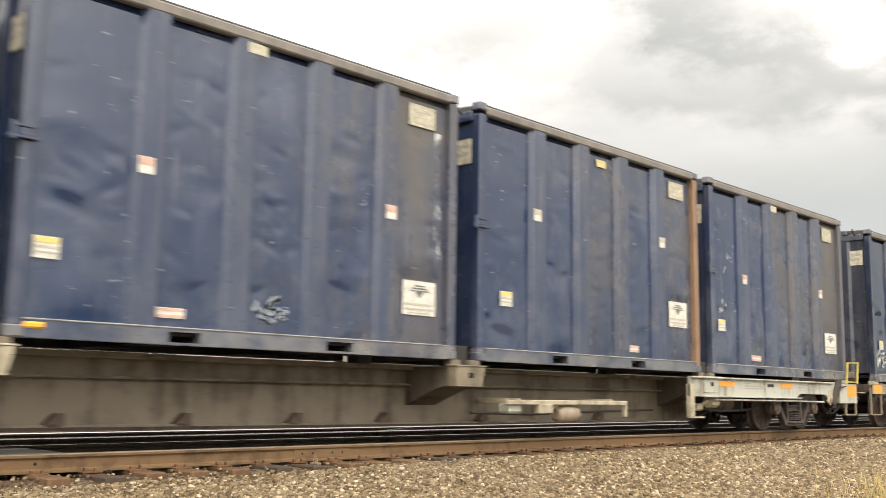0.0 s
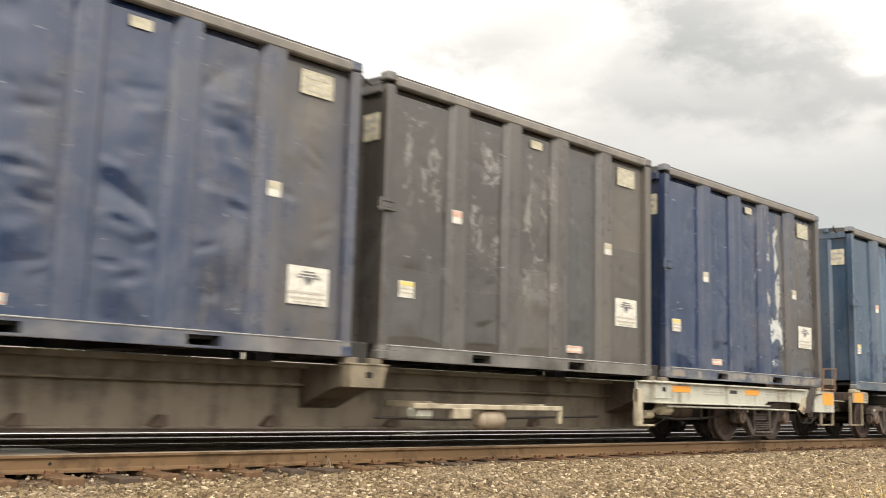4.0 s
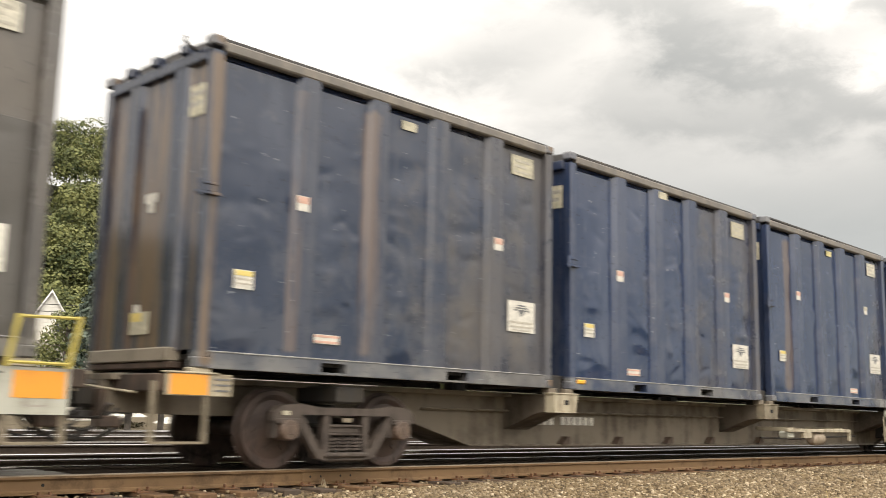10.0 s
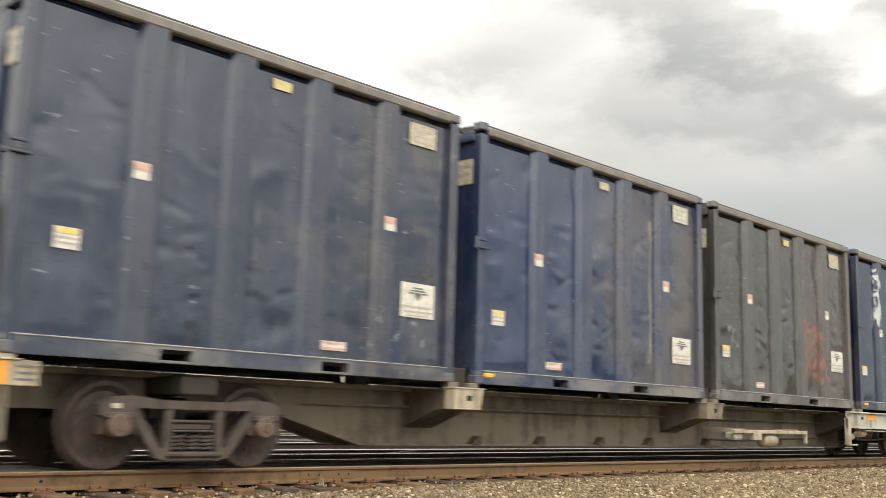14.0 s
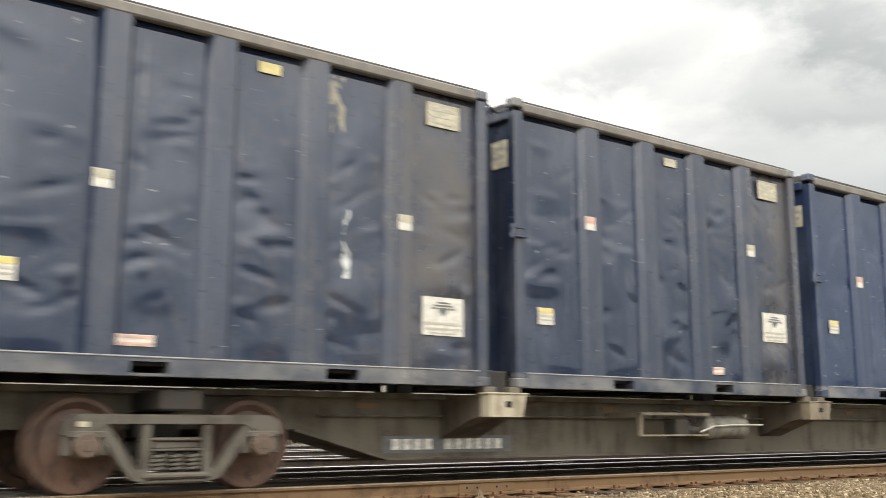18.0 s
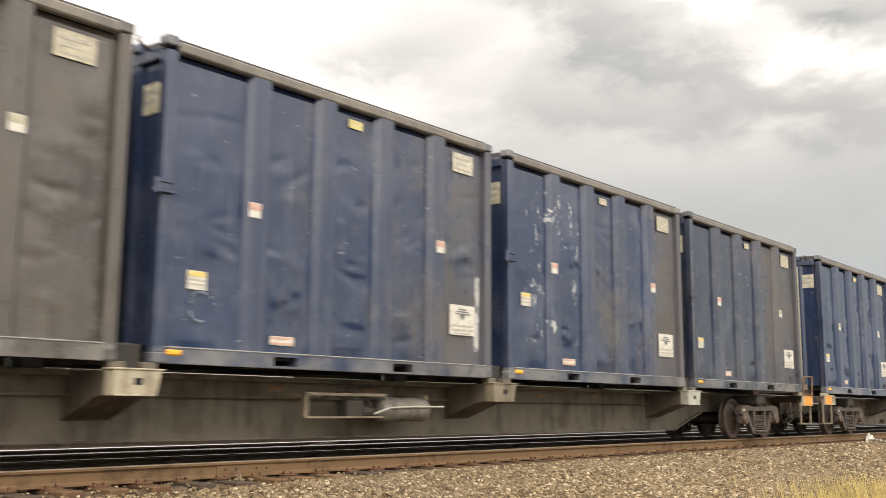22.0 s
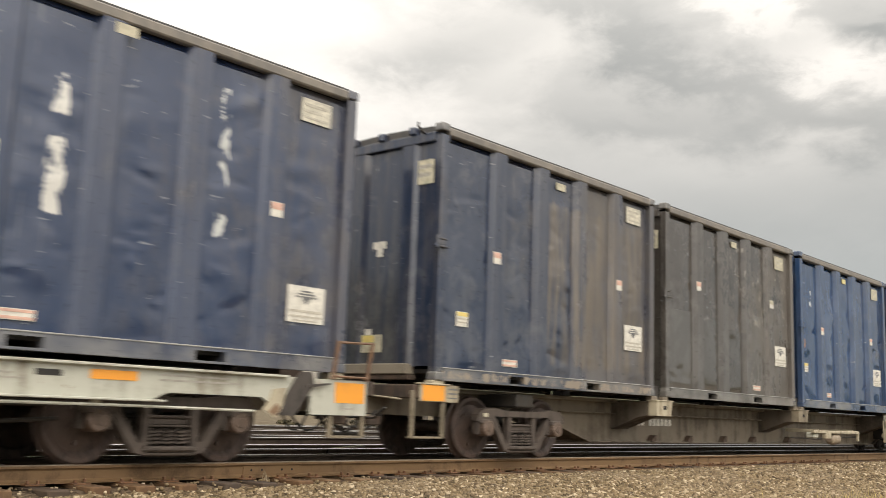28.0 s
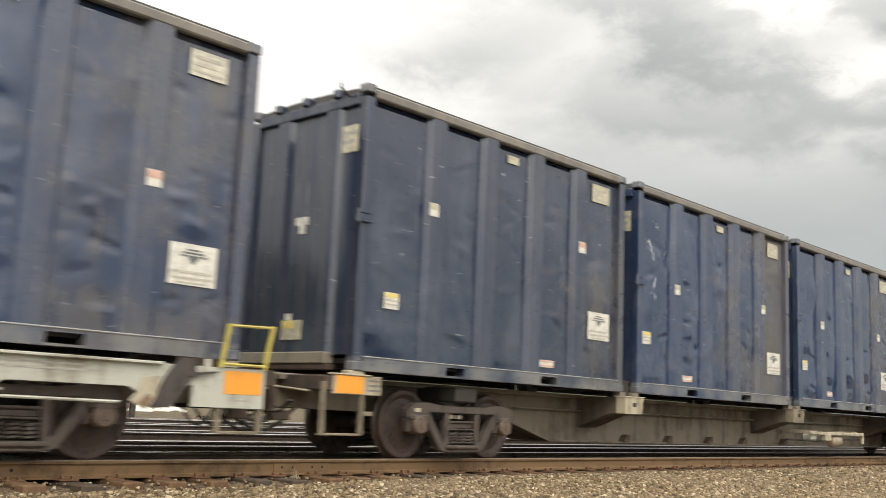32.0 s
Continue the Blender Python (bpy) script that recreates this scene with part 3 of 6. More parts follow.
def end_wall(con, paint, lead):
    """An end wall with three bays, two ribs, header and sill."""
    s, x = (1, 0.0) if lead else (-1, LEN)
    tag = "lead" if lead else "rear"

    def bx(a, b, y0, y1, z0, z1, c=0.008):
        p, q = sorted((x + s * a, x + s * b))
        return Mesh().box(p, q, y0, y1, z0, z1, c)
    for i, (y0, y1) in enumerate(((-1.06, -0.73), (-0.33, 0.27), (0.73, 1.06))):
        part("end_panel", shared(f"end_panel|{tag}{i}", lambda: bx(0.07, 0.10, y0 - 0.03, y1 + 0.03, 0.20, 3.45, 0.003)), paint, con, key="p")
    for i, yc in enumerate((-0.53, 0.50)):
        def rib():
            q = [(x + s * 0.09, yc - 0.21), (x + s * 0.012, yc - 0.12), (x + s * 0.012, yc + 0.12), (x + s * 0.09, yc + 0.21)]
            return Mesh().prism(q, 0.19, 3.46, "z")
        part("end_rib", shared(f"end_rib|{tag}{i}", rib), paint, con, key="p")
    part("header", shared(f"header|{tag}", lambda: bx(0.0, 0.10, -1.06, 1.06, 3.44, 3.58)), paint, con, key="p")
    part("end_sill", shared(f"end_sill|{tag}", lambda: bx(-0.055 if lead else 0.0, 0.12, -0.70 if lead else -1.06, 1.06, 0.08, 0.23, 0.012)), LEDGE if lead else paint, con, key="p")
    if lead:
        part("lower_sill", shared("lower_sill", lambda: Mesh().box(-0.03, 0.12, -0.74, 1.06, 0.003, 0.074, 0.01)), RUST_DARK, con, "dark rusty lower sill", key="p")
        for i, yc in enumerate((-0.62, 0.02, 0.62)):
            part("hinge_lug", shared(f"hinge_lug|{i}", lambda: Mesh().box(-0.05, 0.09, yc - 0.06, yc + 0.06, 3.575, 3.70, 0.02)), paint, con, key="p")
        part("hook", shared("hook", lambda: Mesh().tube([(-0.01, -0.86, 3.57), (-0.10, -0.87, 3.60), (-0.17, -0.87, 3.65), (-0.16, -0.87, 3.70)], 0.018)), DARK, con, key="p")

        def latch():
            m = Mesh().box(-0.13, 0.17, -HALF - 0.045, -HALF + 0.02, 1.86, 1.895, 0.006)
            m.box(-0.10, 0.12, -HALF - 0.045, -HALF + 0.02, 1.97, 2.0, 0.006).box(-0.04, 0.10, -HALF - 0.035, -HALF + 0.02, 1.89, 1.975, 0.01)
            return m.lathe([(0.0, 1.84), (0.032, 1.84), (0.032, 2.02), (0.0, 2.02)], (-0.08, -HALF - 0.02, 0), "z", 10)
        part("door_latch", shared("door_latch", latch), paint, con, key="p")


def strokes(con, name, words, mat, spots):
    """Loose smeared strokes of paint or chalk on the sheet: x, z, length, half-width, slant each."""
    m = Mesh()
    for x, z, l, w, a in spots:
        tx, tz = math.cos(a), math.sin(a)
        q = [(x - tx * l, z - tz * l), (x - tx * l * 0.4 - tz * w, z - tz * l * 0.4 + tx * w), (x + tx * l * 0.5 - tz * w * 0.8, z + tz * l * 0.5 + tx * w * 0.8), (x + tx * l, z + tz * l), (x + tx * l * 0.4 + tz * w, z + tz * l * 0.4 - tx * w), (x - tx * l * 0.5 + tz * w * 0.8, z - tz * l * 0.5 - tx * w * 0.8)]
        m.prism(q, -(HALF - 0.10) - 0.026, -(HALF - 0.10) - 0.023)
    part(name, m, mat, con, words)["kind"] = "stuff"


def chalk_ring(con, x, z, r, seed):
    rng = random.Random(seed)
    spots = []
    for k in range(26):
        a = 6.283 * k / 26
        if rng.random() < 0.8:
            rr = r * rng.uniform(0.93, 1.07)
            spots.append((x + rr * math.cos(a), z + rr * math.sin(a), r * rng.uniform(0.10, 0.18), rng.uniform(0.008, 0.024), a + 1.57))
    strokes(con, "chalk_ring", "pale smeared chalk ring", CHALK, spots)


def paint_splash(con, x, z, r, mat, seed):
    rng = random.Random(seed)
    spots = []
    for k in range(38):
        a, rr = rng.uniform(0, 6.283), r * rng.random() ** 0.6
        spots.append((x + rr * math.cos(a), z + 0.62 * rr * math.sin(a), r * rng.uniform(0.10, 0.30), rng.uniform(0.010, 0.030), a * 0.5 + rng.uniform(-0.5, 0.5)))
    strokes(con, "paint_splash", "pale splash of thrown paint", mat, spots)


def container(label, paint, seed, amber, dents, seams, spots, post=None):
    rng = random.Random(seed)
    nrng = np.random.RandomState(seed)
    con = empty("waste_container", label, "container", "containers on the train")
    for i, (sx, sy) in enumerate(((0, -1), (1, -1), (0, 1), (1, 1))):
        x0 = 0.0 if sx == 0 else LEN - 0.16
        a, b = sorted((sy * HALF, sy * (HALF - 0.15)))
        part("corner_post", shared(f"corner_post|{i}", lambda: Mesh().box(x0 + 0.006, x0 + 0.154, a + 0.006, b - 0.006, 0.11, 3.53, 0.012)), post[1] if post and i == post[0] else paint, con, key="p")
        for z in (0.0, 3.53):
            xa = -0.006 if sx == 0 else LEN - 0.169
            ya = -HALF - 0.006 if sy < 0 else HALF - 0.154
            o = part("corner_casting", shared("corner_casting", casting_mesh), paint, con, key="p")
            o.location = (xa - (0.02 if z and not sx else 0), ya, z + (0.045 if z and not sx else 0.012 if z else 0))
    for sy in (-1, 1):
        a, b = sorted((sy * HALF, sy * (HALF - 0.12)))
        part("top_rail", shared(f"top_rail|{sy}", lambda: Mesh().box(0.165, LEN - 0.165, a, b, CEIL, 3.645, 0.018)), RAIL_TOP, con, "dusty tan top rail", key="p")
        part("bottom_rail", shared(f"bottom_rail|{sy}", lambda: bottom_rail_mesh(sy)), paint, con, key="p")
        # thin strip that draws the bright line along the ledge
        c, d = sorted((sy * (HALF + 0.010), sy * (HALF - 0.12)))
        part("rail_lip", shared(f"rail_lip|{sy}", lambda: Mesh().box(0.16, LEN - 0.16, c, d, 0.169, 0.186, 0.005)), LIP, con, "dusty pale edge of the bottom rail", key="p")
        for i, x in enumerate(RIBS):
            part("rib", shared(f"rib|{sy}{i}", lambda: rib_mesh(x, sy)), paint, con, key="p")
        for i, (x0, x1) in enumerate(BAYS):
            y = sy * (HALF - 0.10)
            if sy < 0:
                me = dented_panel(x0 - 0.02, x1 + 0.02, y, -1, nrng, dents, seams[i] if seams else 0, spots)
            else:
                me = shared(f"side_panel|{i}", lambda: Mesh().box(x0 - 0.02, x1 + 0.02, y - 0.02, y, FLOOR, CEIL, 0))
            part("side_panel", me, paint, con, key="p")
    end_wall(con, paint, True)
    end_wall(con, paint, False)
    # added dark plates that keep sky from showing through slits below the top rails
    for sy in (-1, 1):
        a, b = sorted((sy * 0.96, sy * 0.985))
        part("inner_wall", shared(f"inner_wall|{sy}", lambda: Mesh().box(0.10, LEN - 0.10, a, b, 3.2, 3.61, 0)), DARK, con, key="p")
    for i, (xa, xb) in enumerate(((1.69, 2.07), (3.81, 4.22))):
        part("fork_pocket", shared(f"fork_pocket|{i}", lambda: Mesh().box(xa, xb, -HALF + 0.132, HALF - 0.132, 0.010, 0.024, 0).box(xa - 0.012, xa, -HALF + 0.132, HALF - 0.132, 0.010, 0.10, 0).box(xb, xb + 0.012, -HALF + 0.132, HALF - 0.132, 0.010, 0.10, 0)), DARK, con, key="p")
    part("deck", shared("deck", lambda: Mesh().box(0.15, LEN - 0.15, -HALF + 0.13, HALF - 0.13, 0.10, 0.16, 0)), DARK, con, key="p")

    def lid():
        m = Mesh()
        prof = [(-1.17, 3.652), (-1.17, 3.682), (-0.6, 3.715), (0, 3.73), (0.6, 3.715), (1.17, 3.682), (1.17, 3.652), (1.06, 3.60), (-1.06, 3.60)]
        return m.prism(prof, 0.10, LEN - 0.10, "x")
    top = part("lid", shared("lid", lid), LID, con, "dark crowned steel lid", key="p")
    top.location, top.rotation_euler = (0, 0, spots["lid"]), (0, spots["lid"] / LEN, 0)
    side_marks(con, amber, rng, spots)
    end_marks(con)
    return con


DECAL_PALE = plain("weathered_decal", (0.54, 0.51, 0.42), 0.55, 0, 0.2, 12)
RUST_DARK = worn("dark_rusty_steel", (0.085, 0.055, 0.038), (0.045, 0.035, 0.028), 0.5, rough=(0.7, 0.9), scale=3, seed=29)
LID = worn("dark_lid_steel", (0.050, 0.047, 0.045), (0.105, 0.092, 0.078), 0.40, rough=(0.6, 0.9), seed=33)
CHALK_OLD = plain("thinned_pale_paint", (0.24, 0.27, 0.31), 0.7, 0, 0.3, 18)
SPLASH = plain("thrown_pale_paint", (0.50, 0.53, 0.50), 0.7, 0, 0.3, 18)
CHALK = plain("smeared_chalk", (0.17, 0.19, 0.23), 0.7, 0, 0.3, 18)
LEDGE = worn("dusty_end_ledge", (0.25, 0.215, 0.165), (0.13, 0.11, 0.085), 0.4, rough=(0.7, 0.9), seed=27)
# pale because the sky light caught on the ledge is put into the colour
LIP = worn("dusty_rail_lip", (0.30, 0.295, 0.28), (0.10, 0.10, 0.11), 0.4, seed=20)
RAIL_TOP = worn("dusty_top_rail", (0.150, 0.136, 0.120), (0.255, 0.228, 0.192), 0.50, seed=12)

BLUE, NAVY = (0.018, 0.033, 0.078), (0.017, 0.027, 0.055)
GREY, BLACK, BRIGHT, TEAL = (0.056, 0.049, 0.043), (0.028, 0.024, 0.020), (0.021, 0.050, 0.115), (0.034, 0.063, 0.104)
PASTE, ORANGE_P = (0.60, 0.61, 0.58), (0.21, 0.088, 0.052)
BROWN_POST = worn("brown_corner_post", (0.125, 0.088, 0.062), (0.075, 0.060, 0.050), 0.4, seed=32)
RUST_POST = worn("rusty_corner_post", (0.24, 0.145, 0.085), (0.13, 0.09, 0.06), 0.4, seed=13)

PITCH, CAR = 6.503, 27.275
DECK_Z = 1.141
TRAIN = []          # (thing, its place along the train)


def load(car, slot, words, colour, dust=0.45, fade=0.55, rust=0.3, dents=1.0, amber=False, marks=(), seams=None,
         small=1.87, label=0.80, strip=1.80, caution=(0.50, 0.92), post=None, ring=None, runs=None, stripe=False, lid=0.0, on_rib=False, strip_z=0.335):
    """Sets one container on the train."""
    seed = 10 * car + slot + 1
    dirt = (0.106, 0.092, 0.076) if colour in (GREY, BLACK) else DUST
    marks = list(marks)
    if seams:
        marks = [(BAYS[i][0] - 0.02, BAYS[i][1] + 0.02, 0.2, zz, tuple(v * (0.62 + 0.22 * ((i * 7 + seed) % 4)) for v in (colour if colour is BLUE else (0.088, 0.083, 0.075))), 1) for i, zz in enumerate(seams) if zz] + marks
    paint = container_paint(seed, colour, dirt, dust + 0.06, fade, rust, marks, runs)
    con = container(f"tall waste container, {words}", paint, seed, amber, dents, seams, dict(small=small, label=label, strip=strip, caution=caution, ring=ring[:2] if ring else None, lid=lid, on_rib=on_rib, strip_z=strip_z), post)
    if stripe:
        part("paint_stripe", Mesh().box(0.004, 0.0105, -0.61, -0.47, 0.30, 3.42, 0), DECAL_OLD, con, "worn cream stripe")
    if ring and len(ring) == 4:
        paint_splash(con, *ring, seed)
    elif ring:
        chalk_ring(con, *ring, seed)
    TRAIN.append((con, car * CAR + slot * PITCH, DECK_Z))


def load_train():
    load(0, 0, "faded blue steel, dusty", BLUE)
    load(0, 1, "faded blue steel, dented, with a pale scrawl", BLUE, 0.42, 0.7, marks=((5.65, 5.85, 1.3, 3.1, PASTE, 0.40), (4.2, 4.5, 1.8, 3.0, PASTE, 0.28)), amber=True, small=1.84, label=0.78, strip=1.72, caution=(0.36, 0.88), ring=(3.02, 0.46, 0.24, CHALK_OLD), on_rib=True)
    load(0, 2, "blue steel, dusty, with one rusted corner post", BLUE, 0.45, 0.5, dents=0.8, small=2.22, label=1.0, strip=3.95, caution=(0.69, 0.92), post=(1, RUST_POST))
    load(0, 3, "blue steel, dented, grey with dust", BLUE, 0.62, 0.6, dents=0.9, on_rib=True, marks=((0.3, 1.2, 1.0, 2.6, PASTE, 0.24),), small=1.85, label=0.79, strip=1.87)
    load(1, 0, "grimy navy steel with a pale paint splash", NAVY, 0.68, 0.4, 0.6, ring=(0.60, 0.58, 0.36, SPLASH), small=1.87, label=0.79, strip=1.87, caution=(0.65, 0.90))
    load(1, 1, "blue steel, dented and dusty", BLUE, 0.50, 0.7, dents=1.5, small=1.85, caution=(0.37, 0.93), strip=1.73)
    load(1, 2, "grey-brown steel with patched sheets", GREY, 0.52, 0.2, 0.3, 0.6, seams=(1.18, 1.0, 1.45, 1.76, 2.04), marks=((1.6, 2.4, 1.2, 3.2, (0.24, 0.23, 0.21), 0.35), (0.3, 1.2, 1.9, 3.3, (0.20, 0.19, 0.17), 0.34), (2.7, 3.6, 0.7, 3.3, (0.21, 0.20, 0.175), 0.36), (0.3, 5.8, 0.3, 3.3, (0.045, 0.041, 0.036), 0.28), (3.85, 4.6, 0.2, 3.4, (0.05, 0.05, 0.055), 1)), small=1.97, label=1.0, strip=4.05)
    load(1, 3, "dark blue steel with white paint drips", BLUE, 0.46, 0.5, 0.3, 0.9, marks=((4.2, 6.1, 0.2, 3.5, (0.082, 0.073, 0.062), 0.80), (5.0, 5.9, 1.1, 3.2, (0.22, 0.21, 0.19), 0.30), (3.2, 3.6, 1.3, 2.3, (0.20, 0.22, 0.25), 0.40), (0.1, 6.0, 0.0, 0.17, (0.27, 0.22, 0.165), 0.52), (3.86, 4.48, 0.25, 1.35, PASTE, 0.54), (3.64, 3.86, 1.1, 2.6, (0.42, 0.41, 0.36), 0.50), (4.10, 4.38, 1.2, 3.25, (0.48, 0.47, 0.41), 0.56), (3.72, 3.96, 2.5, 3.5, (0.40, 0.30, 0.11), 0.64)), small=1.84, label=1.0, caution=(0.45, 0.92))
    load(2, 0, "bleached light blue steel, stained", TEAL, 0.42, 0.8, 0.3, 0.7, marks=((1.6, 5.0, 1.3, 3.4, (0.075, 0.120, 0.160), 0.42), (0.2, 3.4, 0.2, 0.95, (0.022, 0.042, 0.090), 0.50), (3.7, 4.9, 0.2, 3.2, (0.22, 0.26, 0.28), 0.50), (1.7, 2.3, 0.8, 3.3, (0.09, 0.16, 0.23), 0.6), (4.40, 4.68, 0.3, 1.75, (0.43, 0.44, 0.41), 0.56), (4.0, 4.36, 2.3, 3.3, (0.165, 0.100, 0.066), 0.56), (1.3, 4.9, 1.8, 2.9, (0.14, 0.15, 0.155), 0.30)), small=1.90, label=1.0, strip=4.16, caution=(0.37, 0.92))
    load(2, 1, "dark blue steel, dusty", BLUE, 0.38, 0.6, 0.2, 0.9, amber=True, small=1.85, strip=1.74, caution=(0.38, 0.92))
    load(2, 2, "deep blue steel, scuffed", BLUE, 0.34, 0.7, 0.3, 0.8, amber=True, lid=0.02, on_rib=True, small=1.96, label=0.79)
    load(2, 3, "brown-grey steel with patched sheets and stains", GREY, 0.55, 0.2, 0.4, 0.7, seams=(0, 1.56, 0, 1.50, 2.25), marks=((1.8, 2.5, 0.5, 1.1, (0.22, 0.21, 0.11), 0.42), (2.8, 3.5, 0.5, 1.2, (0.22, 0.21, 0.11), 0.42)), small=2.26, label=1.0, strip=4.05, caution=(0.68, 1.08))
    load(3, 0, "navy steel with vertical rust streaks", NAVY, 0.52, 0.5, 0.8, 0.9, strip_z=0.42, lid=0.012, marks=((1.15, 1.38, 0.2, 3.4, (0.14, 0.10, 0.08), 0.62), (2.25, 2.62, 0.2, 3.4, (0.14, 0.10, 0.08), 0.62), (0.0, 0.25, 0.0, 3.5, (0.17, 0.115, 0.07), 0.66)), small=1.98, label=1.0, strip=1.82, caution=(0.60, 1.01))
    load(3, 1, "dark blue steel, lightly dented", BLUE, 0.42, 0.6, 0.2, 1.1, amber=True, lid=0.02, on_rib=True, small=1.87, strip=1.79, caution=(0.58, 0.94))
    load(3, 2, "blue steel with one rusted rib", BLUE, 0.36, 0.5, 0.5, 0.8, lid=0.035, marks=((0.76, 1.20, 0.2, 3.4, (0.135, 0.096, 0.074), 0.76),), small=2.21, label=1.0, strip=4.13, caution=(0.67, 0.93))
    load(3, 3, "blue steel, dented, with pale scratches", BLUE, 0.38, 0.6, 0.3, 1.5, marks=((2.9, 4.9, 1.0, 2.6, (0.20, 0.22, 0.25), 0.22), (0.6, 2.4, 0.9, 2.4, (0.02, 0.026, 0.045), 0.30),), small=1.95, label=0.98, strip=1.79)
    load(4, 0, "clean dark blue steel, grey towards its end", NAVY, 0.38, 0.6, 0.2, 0.8, marks=((4.3, 5.9, 0.2, 1.0, (0.30, 0.30, 0.30), 0.26),), small=1.94, label=1.02, strip=4.04, caution=(0.63, 1.15))
    load(4, 1, "blue steel, dented, with a rusty white streak", BLUE, 0.48, 0.6, 0.3, 1.4, amber=True, marks=((4.33, 4.52, 0.5, 3.0, (0.34, 0.30, 0.23), 0.52),), seams=(2.08, 0, 0, 0, 0), small=1.87, caution=(0.52, 0.95))
    load(4, 2, "dark green-grey steel with faded red paint", (0.054, 0.052, 0.047), 0.45, 0.3, 0.5, 1.5, marks=((3.6, 5.0, 0.4, 1.9, ORANGE_P, 0.52), (0.4, 1.1, 0.9, 1.5, (0.22, 0.22, 0.19), 0.36)), small=1.97, label=1.0, strip=1.8)
    load(4, 3, "navy steel with flaking white paint", NAVY, 0.28, 0.6, 0.3, 0.7, amber=True, marks=((1.10, 1.5, 1.9, 3.45, PASTE, 0.52), (1.4, 1.78, 0.4, 1.6, PASTE, 0.30)), small=1.82, label=0.79, strip=1.82, caution=(0.45, 0.90))
    load(5, 0, "dark blue steel, badly buckled, rust-streaked end", NAVY, 0.36, 0.7, 0.4, 1.5, runs=0.7, amber=True, marks=((4.0, 4.16, 1.1, 1.95, PASTE, 0.42), (3.8, 4.1, 2.7, 3.5, (0.34, 0.30, 0.20), 0.45)), small=1.84, strip=1.75)
    load(5, 1, "dark blue steel, buckled", NAVY, 0.28, 0.8, 0.2, 1.5, small=2.20, label=1.05, strip=3.92, caution=(0.56, 0.92))
    load(5, 2, "faded blue steel with dark scuffs", BLUE, 0.18, 0.8, 0.2, 0.6, lid=0.015, marks=((2.8, 3.6, 1.4, 1.8, (0.02, 0.025, 0.04), 0.36),), small=1.97, label=0.94, strip=4.08, caution=(0.57, 1.17))
    load(5, 3, "faded blue steel, holed and dented", BLUE, 0.54, 0.9, 0.5, 1.3, amber=True, marks=((1.8, 2.2, 2.7, 3.0, (0.02, 0.02, 0.02), 0.85), (0.5, 0.9, 1.3, 1.9, PASTE, 0.32), (4.12, 4.36, 1.2, 2.6, (0.30, 0.29, 0.26), 0.50), (3.1, 5.8, 0.3, 2.6, (0.145, 0.143, 0.138), 0.42), (0.3, 1.2, 0.3, 0.9, (0.15, 0.19, 0.25), 0.40)), small=1.90, strip=1.85, caution=(0.52, 0.99))
    load(6, 0, "black-brown steel, badly buckled, with a rust patch", BLACK, 0.58, 0.2, 0.4, 1.6, marks=((1.0, 1.38, 1.35, 1.97, (0.26, 0.085, 0.04), 0.66), (0.55, 1.0, 0.92, 1.14, PASTE, 0.46)), small=2.27, label=None, strip=1.95, caution=None)
    load(6, 1, "blue steel with a pale ring and drip", BLUE, 0.46, 0.6, 0.3, 1.1, amber=True, ring=(0.66, 0.66, 0.17), marks=((5.70, 5.86, 0.35, 1.55, PASTE, 0.60),), small=1.87, label=0.84, strip=1.88, caution=(0.58, 0.96))
    load(6, 2, "blue steel with white paint flecks", BLUE, 0.48, 0.7, 0.3, 1.1, amber=True, marks=((0.5, 2.3, 0.5, 3.3, PASTE, 0.27),), small=1.89, strip=1.86, caution=(0.58, 1.31))
    load(6, 3, "dusty dark blue steel", NAVY, 0.50, 0.8, 0.4, 0.6, amber=True, small=1.88, strip=1.78, caution=(0.50, 0.95))
    load(7, 0, "deep blue steel, dented, cream-striped end", BLUE, 0.26, 0.8, 0.2, 1.4, stripe=True, amber=True, small=1.84, strip=1.80, caution=(0.48, 0.96))
    load(7, 1, "blue steel with a rusted corner post", BLUE, 0.46, 0.5, 0.5, 1.0, small=2.06, label=1.03, strip=1.74, caution=(0.34, 0.96), post=(0, BROWN_POST))
    load(7, 2, "blue steel, half grey with dust", BLUE, 0.58, 0.5, 0.4, 1.1, small=1.91, label=0.84, strip=1.73)
    load(7, 3, "blue steel with spilled white paint", BLUE, 0.32, 0.6, 0.3, 0.9, amber=True, on_rib=True, marks=((1.93, 2.17, 2.35, 2.85, (0.70, 0.68, 0.62), 0.72), (1.90, 2.18, 1.32, 2.18, (0.70, 0.68, 0.62), 0.74), (3.95, 4.18, 1.4, 3.25, PASTE, 0.46)), small=1.88, strip=1.8)
    load(8, 0, "navy steel, tan with dust", NAVY, 0.62, 0.7, 0.3, 1.0, marks=((0.1, 6.0, 0.0, 0.17, (0.30, 0.245, 0.185), 0.56), (2.7, 5.9, 0.3, 3.1, (0.150, 0.122, 0.090), 0.46)), small=1.89, label=1.0, strip=1.78, caution=(0.63, 0.91))
    load(8, 1, "tan-grey steel with patched sheets", GREY, 0.62, 0.2, 0.3, 0.8, seams=(1.7, 1.63, 1.48, 1.90, 0), marks=((2.9, 3.6, 2.2, 3.4, (0.26, 0.24, 0.20), 0.34), (3.9, 4.7, 1.6, 2.9, (0.24, 0.22, 0.18), 0.40), (1.6, 5.6, 1.9, 3.4, (0.035, 0.032, 0.028), 0.44), (5.1, 5.9, 1.9, 3.3, (0.27, 0.25, 0.21), 0.30)), small=2.23, label=1.10, strip=4.13, caution=None)
